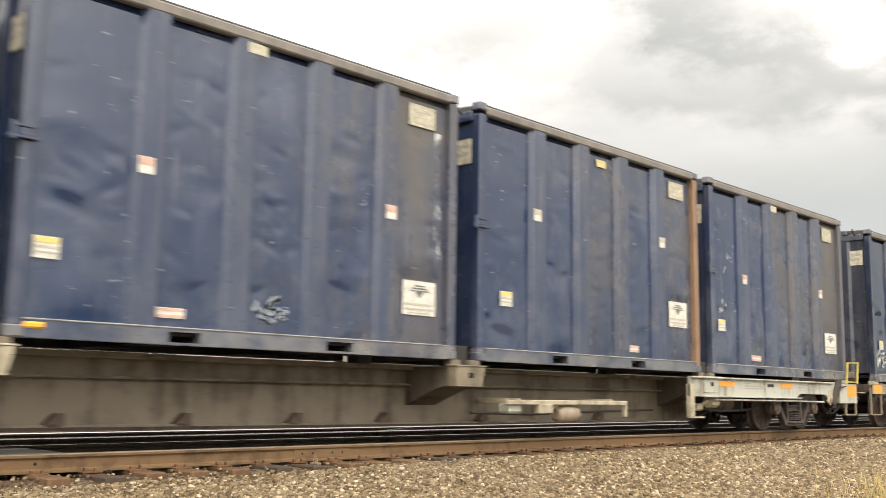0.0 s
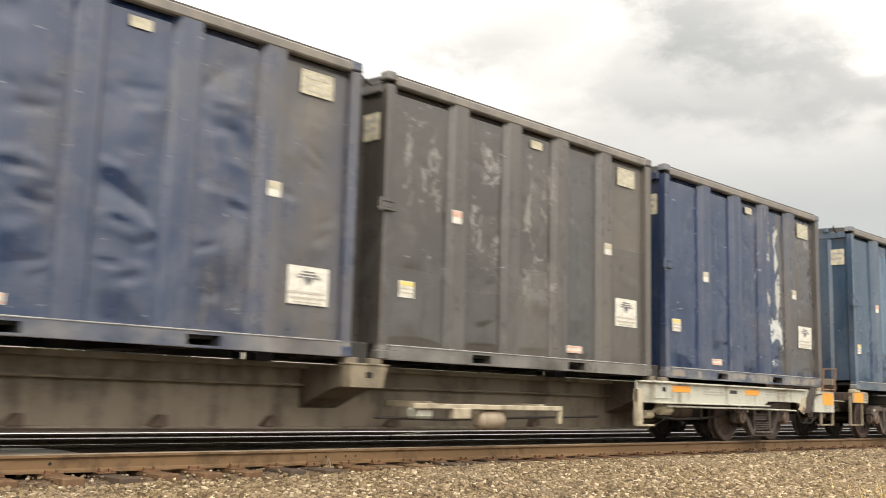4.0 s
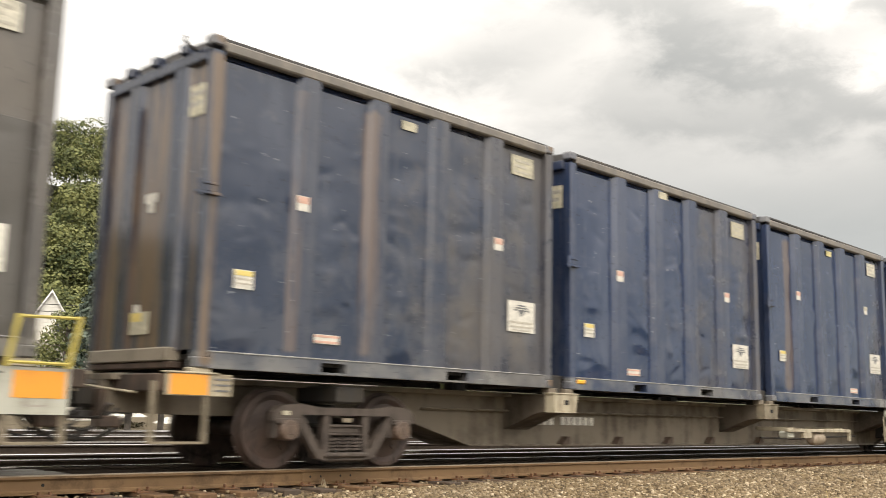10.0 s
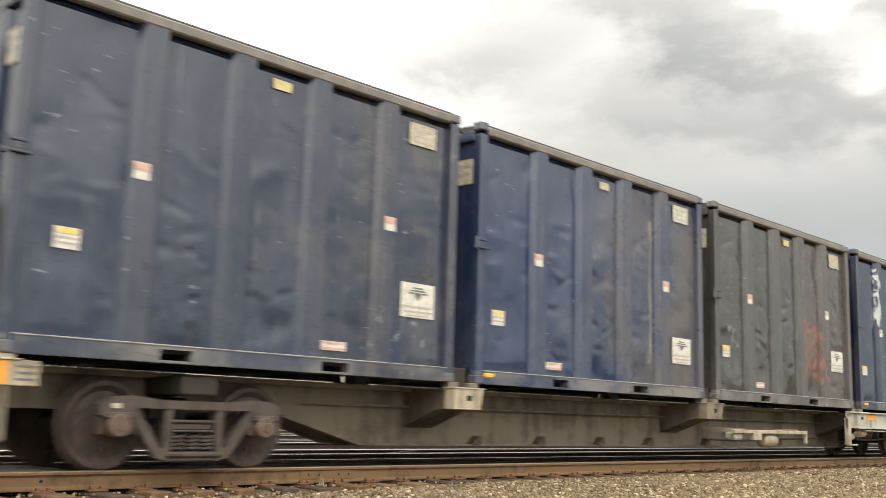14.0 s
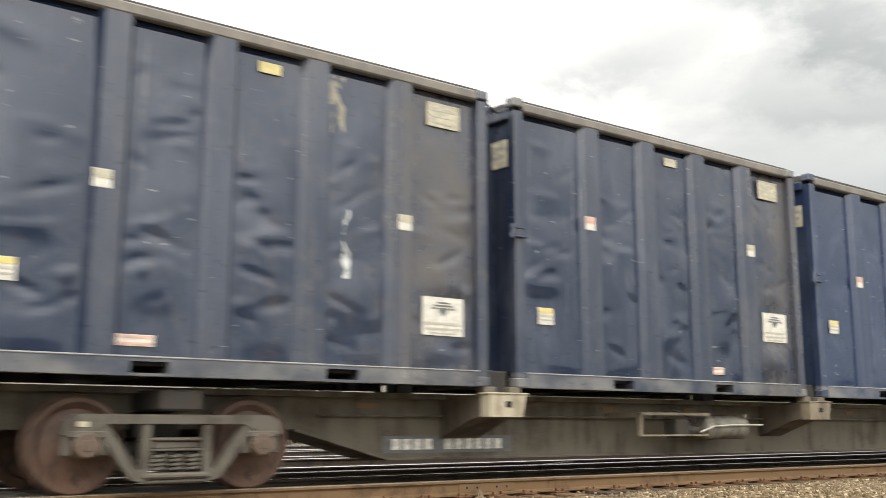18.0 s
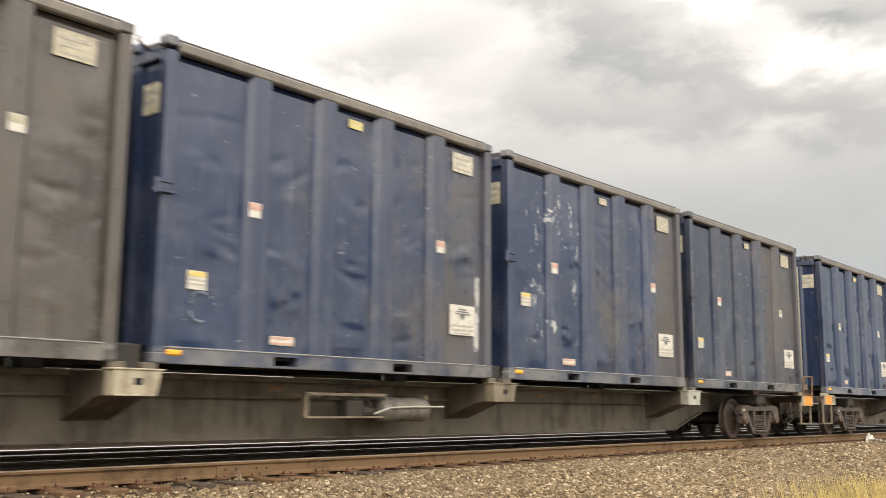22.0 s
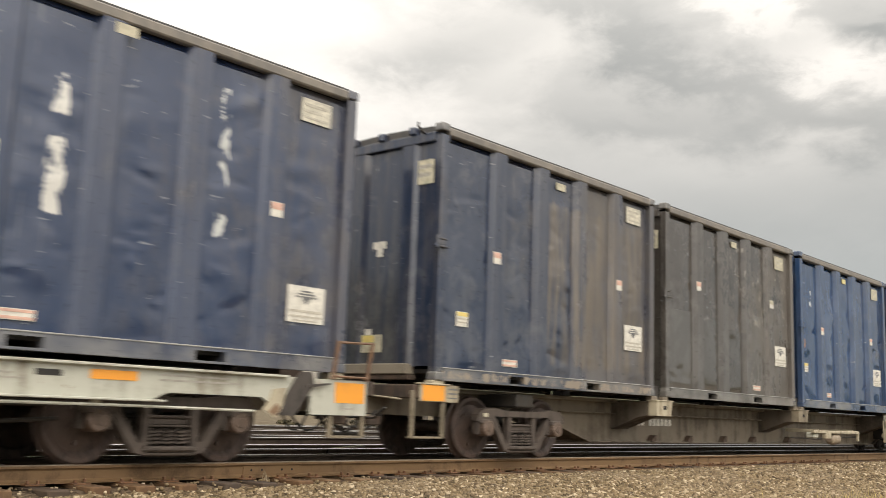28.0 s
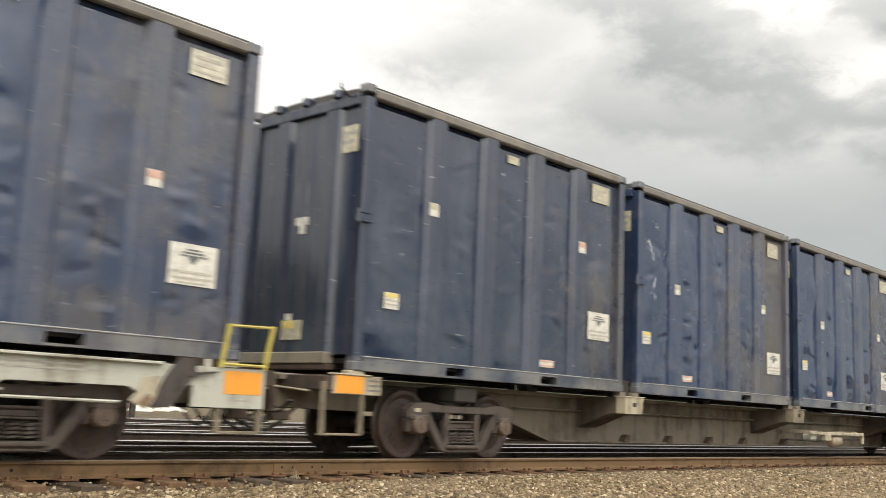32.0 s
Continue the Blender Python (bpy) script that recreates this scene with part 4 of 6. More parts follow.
    load(8, 2, "bright blue steel, dented", BRIGHT, 0.26, 0.9, 0.3, 1.3, marks=((0.68, 0.86, 2.40, 2.85, PASTE, 0.50), (0.18, 0.45, 1.35, 1.68, (0.30, 0.14, 0.06), 0.52)), small=1.88, label=0.93, strip=1.80, caution=(0.40, 0.95))
    load(8, 3, "blue steel, dented, with a pale smudge", BLUE, 0.36, 0.6, 0.3, 1.5, marks=((2.2, 3.0, 2.6, 3.2, (0.30, 0.31, 0.33), 0.36),), small=1.83, label=0.99, strip=1.8)
    load(9, 0, "clean dark blue steel", NAVY, 0.24, 0.7, 0.2, 0.7, small=2.25, label=1.03, strip=4.03, caution=(0.67, 0.94))
    load(9, 1, "blue steel, dusty and dented", BLUE, 0.52, 0.7, 0.4, 1.3, marks=((0.3, 1.2, 1.4, 3.2, PASTE, 0.24),), small=1.92, label=0.84, caution=(0.40, 0.98))
    load(9, 2, "blue steel, dented", BLUE, 0.44, 0.7, 0.3, 1.4)
    load(9, 3, "blue steel, dusty", BLUE, 0.44, 0.6, 0.3, 1.1)


load_train()

# ------------------------------------------------------------ flat cars
RAIL_Z = 0.04
WHEEL_R = 0.457
AXLE_Z = RAIL_Z + WHEEL_R
TRUCK_X = (2.27, 23.20)
BASE = 0.89          # half the wheelbase of a truck
BOLSTERS = (6.28, 12.78, 19.285)
WHEELSETS = []


def wheelset_mesh():
    m = Mesh()
    for s in (-1, 1):
        y = s * 0.7175
        prof = [(0.0, 0.10), (0.09, 0.10), (0.10, 0.07), (0.16, 0.045), (0.34, 0.01), (0.37, 0.035), (0.40, 0.060), (0.445, 0.058), (0.457, 0.045),
                (0.460, -0.04), (0.485, -0.055), (0.485, -0.075), (0.455, -0.08), (0.38, -0.075), (0.35, -0.05), (0.16, -0.06), (0.10, -0.10), (0.0, -0.10)]
        m.lathe([(r, y + s * h) for r, h in prof], (0, 0, 0), "y", 40)
        for k in range(6):                       # plate holes and cast marks that show the turning
            a = k * math.pi / 3 + 0.3
            if k % 2 == 0:
                m.lathe([(0.0, y + s * 0.050), (0.028, y + s * 0.050), (0.028, y + s * 0.01)], (0.25 * math.cos(a), 0, 0.25 * math.sin(a)), "y", 8)
    m.lathe([(0.0, -1.0), (0.085, -1.0), (0.085, -0.80), (0.09, 0.80), (0.085, 1.0), (0.0, 1.0)], (0, 0, 0), "y", 16)
    return m


def side_frame_mesh(s, style):
    """Cast side frame of a three-piece truck: bowed top member, raked legs, columns round the spring window; style 1 is straighter and leaner."""
    m = Mesh()
    y0, y1 = sorted((s * 0.93, s * 1.06))
    if style == 0:
        m.prism([(-1.11, 0.60), (-1.10, 0.70), (-1.00, 0.775), (-0.74, 0.80), (-0.42, 0.762), (0.42, 0.762), (0.74, 0.80), (1.00, 0.775), (1.10, 0.70), (1.11, 0.60),
                 (1.02, 0.56), (0.76, 0.61), (0.68, 0.675), (0.40, 0.672), (-0.40, 0.672), (-0.68, 0.675), (-0.76, 0.61), (-1.02, 0.56)], y0, y1)
    else:
        m.prism([(-1.11, 0.60), (-1.09, 0.72), (-0.98, 0.785), (0.98, 0.785), (1.09, 0.72), (1.11, 0.60), (1.0, 0.57), (0.68, 0.695), (-0.68, 0.695), (-1.0, 0.57)], y0, y1)
    for q in (-1, 1):
        leg = [(q * 0.80, 0.72), (q * 0.685, 0.69), (q * 0.63, 0.60), (q * 0.40, 0.28), (q * 0.28, 0.235), (q * 0.30, 0.14), (q * 0.44, 0.17), (q * 0.56, 0.32), (q * 0.70, 0.52), (q * 0.80, 0.60)]
        m.prism(leg if q > 0 else leg[::-1], y0 + 0.012, y1 - 0.004)
        m.box(q * 0.31 - 0.045, q * 0.31 + 0.045, y0 + 0.01, y1 - 0.012, 0.22, 0.70, 0.01)
        m.box(q * 0.89 - 0.20, q * 0.89 - 0.135, y0 + 0.02, y1 - 0.01, 0.40, 0.62, 0.01)
        m.box(q * 0.89 + 0.135, q * 0.89 + 0.20, y0 + 0.02, y1 - 0.01, 0.40, 0.62, 0.01)
        m.box(q * 0.89 - 0.16, q * 0.89 + 0.16, y0 - 0.02, y1 + 0.015, 0.565, 0.63, 0.012)
    m.box(-0.33, 0.33, y0 - 0.03, y1 + 0.02, 0.175, 0.235, 0.02)
    m.box(-0.30, 0.30, y0 + 0.0, y1 - 0.03, 0.13, 0.18, 0.02)
    return m


def spring_mesh(x, y):
    """A coil spring."""
    m = Mesh()
    pts = [(x + 0.066 * math.cos(a), y + 0.062 * math.sin(a), 0.245 + 0.175 * k / 40) for k in range(41) for a in (k * 2 * math.pi * 4.5 / 40,)]
    return m.tube(pts, 0.0155, 5)


def truck(car, x, style):
    """A two-axle truck: side frames, bolster, springs, bearings and two wheelsets."""
    paint = TRUCK if style == 0 else TRUCK_B
    for s in (-1, 1):
        o = part("side_frame", shared(f"side_frame|{s}{style}", lambda: side_frame_mesh(s, style)), paint, car, key="p")
        o.location = (x, 0, 0)
        for j, dx in enumerate((-0.17, 0.0, 0.17)):
            c = part("spring", shared(f"spring|{s}{j}", lambda: spring_mesh(dx, s * 1.0), True), paint, o, key="p")
        for q in (-1, 1):
            b = part("bearing_cap", shared(f"bearing_cap|{s}", lambda: Mesh().lathe([(r, s * h) for r, h in ((0.0, 1.13), (0.05, 1.13), (0.055, 1.115), (0.105, 1.115), (0.12, 1.10), (0.125, 0.93), (0.0, 0.93))], (0, 0, 0), "y", 18)), BEARING, o, "rusty brown bearing cap", key="p")
            b.location = (q * BASE, 0, AXLE_Z)
        if s < 0:
            a = part("bolster_end", shared("bolster_end", lambda: Mesh().box(-0.25, 0.25, -1.03, -0.90, 0.435, 0.46, 0.008).box(-0.24, 0.24, -1.01, -0.90, 0.46, 0.53, 0.01).box(-0.25, 0.25, -1.035, -0.90, 0.53, 0.565, 0.012)), paint, o, key="p")
            part("inspection_tag", shared("inspection_tag", lambda: Mesh().box(-0.98, -0.88, -1.068, -1.060, 0.665, 0.715, 0)), DECAL_OLD, o, key="p")
    o = part("truck_bolster", shared("truck_bolster", lambda: Mesh().box(-0.20, 0.20, -0.92, 0.92, 0.42, 0.56, 0.03).box(-0.24, 0.24, -0.50, 0.50, 0.55, 0.80, 0.02)), DARK, car, key="p")
    o.location = (x, 0, 0)
    for q in (-1, 1):
        b = part("brake_beam", shared("brake_beam", lambda: Mesh().box(-0.04, 0.04, -0.80, 0.80, 0.36, 0.44, 0.01).box(-0.06, 0.02, -0.80, -0.64, 0.30, 0.52, 0.02).box(-0.06, 0.02, 0.64, 0.80, 0.30, 0.52, 0.02)), DARK, car, key="p")
        b.location = (x + q * 0.32, 0, 0)
        w = part("wheelset", shared("wheelset", wheelset_mesh, True), WHEEL if style == 0 else WHEEL_B, car, "brown steel wheelset", key="p")
        WHEELSETS.append((w, x + q * BASE))


def sill_mesh():
    """The deep central beam, swelling downwards between the trucks."""
    m = Mesh()
    prof = [(-0.55, 1.0), (-0.55, 0.66), (0.6, 0.64), (3.9, 0.64), (5.15, 0.30), (20.15, 0.27), (21.5, 0.64), (24.6, 0.64), (26.05, 0.66), (26.05, 1.0)]
    m.prism(prof, -0.34, 0.34)
    m.box(-0.55, 26.05, -0.50, 0.50, 1.0, 1.066, 0.004)
    low = [(3.9, 0.62), (5.15, 0.28), (20.15, 0.25), (21.5, 0.62), (21.5, 0.645), (20.15, 0.275), (5.15, 0.305), (3.9, 0.645)]
    m.prism(low, -0.42, 0.42)
    return m


def arm_mesh(x, s):
    """A tapered crossbearer arm that carries two container ends."""
    m = Mesh()
    for dx in (-0.29, 0.26):
        q = [(s * 0.34, 1.03), (s * 1.14, 1.03), (s * 1.14, 0.80), (s * 0.95, 0.76), (s * 0.34, 0.52)]
        m.prism(q if s < 0 else q[::-1], x + dx, x + dx + 0.03, "x")
    v = [(x - 0.29, s * 0.34, 0.52), (x + 0.29, s * 0.34, 0.52), (x + 0.29, s * 0.95, 0.76), (x - 0.29, s * 0.95, 0.76), (x + 0.29, s * 1.14, 0.80), (x - 0.29, s * 1.14, 0.80)]
    m.add(v, [(0, 1, 2, 3), (3, 2, 4, 5)])
    return m.box(x - 0.31, x + 0.31, *sorted((s * 0.34, s * 1.14)), 1.022, 1.05, 0.004)


def bearer_end_mesh(x):
    """The boxed end of a crossbearer, raked on its trailing side, under a thin seat plate."""
    m = Mesh()
    y0, y1 = -1.31, -1.13
    m.prism([(x - 0.29, 0.79), (x + 0.22, 0.79), (x + 0.285, 1.056), (x - 0.29, 1.056)], y0, y1)
    m.box(x - 0.285, x + 0.225, y0 - 0.008, y1, 0.783, 0.797, 0.003)
    m.box(x - 0.31, x + 0.31, y0 - 0.012, y1 + 0.02, 1.052, 1.072, 0.004)
    return m


def coupler_mesh(s):
    """Shank and knuckle of an automatic coupler; s = -1 at the leading end."""
    m = Mesh()
    m.box(*sorted((0.0, s * 0.62)), -0.09, 0.09, 0.78, 0.94, 0.02)
    m.box(*sorted((s * 0.55, s * 0.82)), -0.17, 0.15, 0.70, 1.0, 0.04)
    m.box(*sorted((s * 0.72, s * 0.92)), 0.02, 0.17, 0.72, 0.98, 0.03)
    m.tube([(s * 0.60, -0.20, 0.70), (s * 0.45, -0.20, 0.60), (s * 0.45, -0.95, 0.60), (s * 0.45, -1.15, 0.74)], 0.016, 6)
    return m


def hose_mesh(s):
    pts = [(s * (0.10 + 0.20 * k), -0.38 - 0.02 * k, 0.66 - 0.30 * math.sin(k * 0.62)) for k in range(6)]
    return Mesh().tube(pts, 0.026, 7)


def step_mesh(x0, x1, top, y=-1.28):
    m = Mesh()
    for x in (x0, x1):
        m.box(x - 0.03, x + 0.03, y - 0.012, y + 0.03, 0.35, top, 0.004)
    m.box(x0, x1, y - 0.012, y + 0.10, 0.345, 0.372, 0.004)
    return m


def brackets(car, xs):
    for x in xs:
        o = part("bracket", shared("bracket", lambda: Mesh().prism([(-0.10, 0.30), (0.10, 0.30), (0.10, 0.42), (0.02, 0.42)], -0.46, -0.34)), RUST_DARK, car, key="p")
        o.location = (x, 0, 0)


def car_common(car, steel, style):
    """Beam, crossbearers, end gear and trucks that both kinds of car share."""
    part("centre_sill", shared("centre_sill", sill_mesh), steel, car, key="p")
    for i, x in enumerate(BOLSTERS):
        for q in (-1, 1):
            part("crossbearer", shared(f"crossbearer|{i}{q}", lambda: arm_mesh(x, q)), ARM, car, key="p")
        e = part("bearer_end", shared(f"bearer_end|{i}", lambda: bearer_end_mesh(x)), (CREAM, CREAM_OLD, CREAM if style else WHITE_SILL)[i], car, "cream-painted bearer end", key="p")
        part("socket", shared(f"socket|{i}", lambda: Mesh().box(x - 0.05, x + 0.05, -1.318, -1.30, 0.90, 0.97, 0.004)), HOLE, e, key="p")
        for y in (-0.98, 0.98):
            g = part("lock_guide", shared("lock_guide", lambda: Mesh().box(-0.16, 0.15, -0.13, 0.13, 1.045, 1.34, 0.02)), DARK, car, key="p")
            g.location = (x, y, 0)
        for dx in (-0.20, 0.20):
            for y in (-1.14, 1.14):
                p = part("pedestal", shared("pedestal", lambda: Mesh().box(-0.09, 0.09, -0.07, 0.07, 1.045, DECK_Z + 0.002, 0.01)), steel, car, key="p")
                p.location = (x + dx, y, 0)
    for s, x in ((-1, -0.36), (1, 25.66)):
        part("end_crossbeam", shared(f"end_crossbeam|{s}", lambda: Mesh().box(x - 0.10, x + 0.42, -1.24, 1.24, 0.88, 1.06, 0.012)), RUST_DARK, car, key="p")
        for y in (-1.12, 1.12):
            p = part("pedestal", shared("end_pedestal", lambda: Mesh().box(-0.12, 0.12, -0.08, 0.08, 1.055, DECK_Z + 0.002, 0.01)), CREAM, car, key="p")
            p.location = (0.10 if s < 0 else 25.45, y, 0)
        c = part("coupler", shared(f"coupler|{s}", lambda: coupler_mesh(s)), DARK, car, key="p")
        c.location = (-0.45 if s < 0 else 25.95, 0, 0)
        h = part("air_hose", shared(f"air_hose|{s}", lambda: hose_mesh(s), True), DARK, car, key="p")
        h.location = (-0.40 if s < 0 else 25.9, 0, 0)
        part("cut_lever", shared(f"cut_lever|{s}", lambda: Mesh().tube([(x + s * 0.32, -1.22, 0.86), (x + s * 0.36, -0.7, 0.90), (x + s * 0.42, -0.1, 0.96)], 0.014, 6)), CREAM, car, key="p")
        part("draft_gear", shared(f"draft_gear|{s}", lambda: Mesh().box(*sorted((x + 0.2, x - 0.18)) if s < 0 else sorted((x + 0.1, x + 0.5)), -0.33, 0.33, 0.64, 0.90, 0.02).box(*sorted((x + s * 0.05, x + s * 0.42)), -0.24, 0.24, 0.60, 0.67, 0.012)), DARK, car, key="p")
        for k, (yy, dip) in enumerate(((-0.62, 0.24), (0.30, 0.32))):
            part("slack_line", shared(f"slack_line|{s}{k}", lambda: Mesh().tube([(x + s * (0.16 + 0.13 * j), yy + 0.03 * j, 0.70 - dip * math.sin(j * 0.6)) for j in range(6)], 0.017, 6), True), DARK, car, key="p")
        part("hose_bracket", shared(f"hose_bracket|{s}", lambda: Mesh().box(*sorted((x + s * 0.22, x + s * 0.30)), -0.48, -0.34, 0.56, 0.90, 0.008).box(*sorted((x + s * 0.18, x + s * 0.44)), -0.74, -0.64, 0.50, 0.62, 0.012)), RUST_DARK, car, key="p")
    part("end_platform", shared("end_platform", lambda: Mesh().box(25.62, 26.02, 0.10, 1.24, 1.062, 1.235, 0.01)), RUST_DARK, car, "dark rusty end platform", key="p")
    # leading corner: reflector panel, lettered plate and step
    corner = part("corner_plate", shared("corner_plate", lambda: Mesh().box(-0.36, 0.42, -1.30, -1.255, 0.84, 1.075, 0.006).box(-0.38, 0.24, -1.32, -1.20, 1.072, 1.09, 0.004)), CREAM, car, key="p")
    part("reflector", shared("reflector|lead", lambda: Mesh().box(-0.33, 0.12, -1.306, -1.299, 0.852, 1.065, 0)), ORANGE, corner, "faded orange reflective panel", key="p")
    part("print_line", shared("corner_lines", lambda: bars_mesh([(0.20, 0.39, 1.01, 1.03), (0.20, 0.39, 0.95, 0.97), (0.20, 0.39, 0.89, 0.91)], -1.301)), INK, corner, key="p")
    part("corner_step", shared("corner_step|lead", lambda: step_mesh(-0.50, 0.12, 0.98)), CREAM_OLD, car, "cream-painted steel step", key="p")
    part("trainline_pipe", shared("trainline_pipe", lambda: Mesh().tube([(4.2, -0.40, 0.80), (6.0, -0.42, 0.80), (19.4, -0.42, 0.80), (21.4, -0.40, 0.82)], 0.018, 6)), steel, car, key="p")
    for x in TRUCK_X:
        truck(car, x, style)
        o = part("body_bolster", shared("body_bolster", lambda: Mesh().box(-0.22, 0.22, -1.10, 1.10, 0.82, 1.02, 0.02)), DARK, car, key="p")
        o.location = (x, 0, 0)


def ladder(car, paint, words):
    l = part("end_ladder", shared("end_ladder", lambda: Mesh().prism([(25.235, 1.05), (25.275, 1.05), (25.355, 1.53), (25.315, 1.53)], -1.355, -1.32)), paint, car, words, key="p")
    part("stile", shared("ladder_stile", lambda: Mesh().prism([(25.815, 1.05), (25.855, 1.05), (25.945, 1.55), (25.905, 1.55)], -1.355, -1.32)), paint, l, key="p")
    part("rung", shared("rung|top", lambda: Mesh().tube([(25.33, -1.34, 1.51), (25.93, -1.34, 1.53)], 0.017, 6)), paint, l, key="p")
    part("rung", shared("rung|low", lambda: Mesh().tube([(25.25, -1.34, 1.09), (25.84, -1.34, 1.09)], 0.017, 6)), paint, l, key="p")


def car_a(rung, lettered):
    """Car with a white channel side sill over the trailing truck."""
    car = empty("flat_car", f"olive spine flat car, white side sill, {'yellow' if rung is YELLOW else 'rusty'} end ladder", "rail car", "cars of the train")
    car_common(car, OLIVE, 0)
    brackets(car, (7.4, 8.9, 10.5, 12.0, 14.0, 17.0))
    if lettered:
        part("stencil_lettering", shared("stencil|a", lambda: bars_mesh([(6.62 + 0.155 * k, 6.62 + 0.155 * k + 0.115, 0.60, 0.73) for k in range(11) if k != 4], -0.343)), INK_W, car, "row of pale stencilled bars", key="p")
    for s in (-1, 1):
        def channel():
            m = Mesh()
            a, b = sorted((s * 1.30, s * 1.255))
            m.prism([(18.52, 0.712), (22.75, 0.712), (22.95, 0.80), (24.20, 0.80), (24.36, 0.72), (24.55, 0.72), (24.55, 1.04), (18.52, 1.04)], a, b)
            c, d = sorted((s * 1.36, s * 1.255))
            m.box(18.52, 24.55, c, d, 1.035, 1.065, 0.006)
            return m

        def flange():
            c, d = sorted((s * 1.36, s * 1.255))
            return Mesh().box(18.95, 22.9, c, d, 0.70, 0.725, 0.006)

        def end_plate():
            a, b = sorted((s * 1.302, s * 1.253))
            return Mesh().prism([(24.54, 0.84), (24.95, 0.84), (24.95, 0.62), (25.88, 0.62), (25.88, 1.05), (24.54, 1.05)], a, b)
        sill = part("side_sill", shared(f"side_sill|{s}", channel), WHITE_SILL, car, "dirty white channel sill, bent at its end", key="p")
        part("lower_flange", shared(f"lower_flange|{s}", flange), WHITE_SILL, sill, key="p")
        part("end_plate", shared(f"sill_end_plate|{s}", end_plate), WHITE_SILL, sill, key="p")
        if s < 0:
            part("reflector", shared("reflector|a", lambda: Mesh().box(19.55, 20.12, -1.306, -1.299, 0.90, 1.005, 0)), ORANGE, sill, "faded orange reflective panel", key="p")
            part("reflector", shared("reflector|b", lambda: Mesh().box(22.05, 22.58, -1.306, -1.299, 0.905, 1.0, 0)), ORANGE, sill, "faded orange reflective panel", key="p")
            part("reflector", shared("reflector|c", lambda: Mesh().box(25.34, 25.84, -1.306, -1.299, 0.77, 1.02, 0)), ORANGE, sill, "faded orange reflective panel", key="p")
            part("print_line", shared("sill_lines", lambda: bars_mesh([(20.55, 20.78, 0.965, 0.99), (20.55, 21.25, 0.915, 0.935), (20.55, 21.35, 0.87, 0.888), (22.85, 23.75, 0.97, 0.99), (22.85, 23.9, 0.92, 0.94), (25.45, 25.7, 0.69, 0.71)], -1.301)), INK_G, sill, key="p")
            # dark plate on the sill's face, standing for the slot's shaded inside
            part("hand_slot", shared("hand_slot", lambda: Mesh().box(21.48, 21.75, -1.304, -1.29, 0.915, 0.975, 0.002)), DARK, sill, key="p")
            part("bent_bracket", shared("bent_bracket", lambda: Mesh().prism([(24.45, 0.60), (24.68, 0.60), (24.97, 0.97), (24.93, 1.12), (24.75, 1.12), (24.60, 0.92)], -1.335, -1.308)), BRACKET, sill, "dark bent lever bracket", key="p")
            part("lever", shared("lever", lambda: Mesh().prism([(24.85, 0.93), (25.22, 0.985), (25.22, 1.005), (24.85, 0.968)], -1.345, -1.325)), BRACKET, sill, key="p")
            part("torn_corner", shared("torn_corner", lambda: Mesh().prism([(24.22, 0.66), (24.40, 0.57), (24.50, 0.68), (24.55, 0.92), (24.36, 0.90), (24.30, 0.76)], -1.322, -1.303)), CREAM, sill, "torn cream sill corner", key="p")
            part("rust_scab", shared("rust_scab", lambda: Mesh().prism([(24.30, 0.64), (24.40, 0.59), (24.47, 0.67), (24.42, 0.74)], -1.328, -1.3225)), RUST_POST, sill, "rusted edge", key="p")
    part("sill_leg", shared("sill_leg", lambda: Mesh().box(18.52, 18.65, -1.32, -1.22, 0.34, 0.93, 0.01).box(18.52, 18.98, -1.32, -1.25, 0.33, 0.36, 0.004)), CREAM, car, "cream-painted steel leg", key="p")
    part("brake_rod", shared("brake_rod", lambda: Mesh().tube([(19.4, -1.30, 0.66), (20.2, -1.31, 0.655), (22.4, -1.31, 0.655), (24.1, -1.30, 0.64)], 0.017, 6)), WHITE_SILL, car, key="p")
    part("brake_valve", shared("brake_valve", lambda: Mesh().lathe([(0, -0.20), (0.10, -0.18), (0.10, 0.10), (0.06, 0.16), (0, 0.16)], (19.55, -1.16, 0.61), "x", 12).lathe([(0, -0.1), (0.07, -0.1), (0.07, 0.12), (0, 0.12)], (19.12, -1.08, 0.52), "x", 12).tube([(19.2, -1.1, 0.55), (19.4, -1.18, 0.66), (19.7, -1.2, 0.72)], 0.03, 6)), CREAM, car, key="p")
    part("corner_step", shared("corner_step|tail", lambda: step_mesh(25.30, 25.85, 0.64)), CREAM_OLD, car, "grimed cream-painted steel step", key="p")
    # assumed tank and rigging, added dark where shade hides the centre sill
    part("dark_fill_tank", shared("dark_fill_tank", lambda: Mesh().lathe([(0, -0.55), (0.12, -0.52), (0.17, -0.44), (0.17, 0.44), (0.12, 0.52), (0, 0.55)], (20.35, -0.78, 0.60), "x", 16), True), RUST_DARK, car, "dark rusty tank, assumed, added to darken the space behind the sill", key="p")
    part("dark_fill_rigging", shared("dark_fill_rigging", lambda: Mesh().tube([(19.2, -0.95, 0.52), (20.2, -0.98, 0.44), (21.2, -0.9, 0.46), (22.0, -0.82, 0.50)], 0.024, 6).box(19.75, 19.83, -0.99, -0.55, 0.42, 0.98, 0.006).box(21.05, 21.13, -0.95, -0.50, 0.44, 0.98, 0.006).box(21.25, 21.75, -1.12, -0.70, 0.62, 0.84, 0.02)), DARK, car, "black rigging, assumed, added to darken the space behind the sill", key="p")
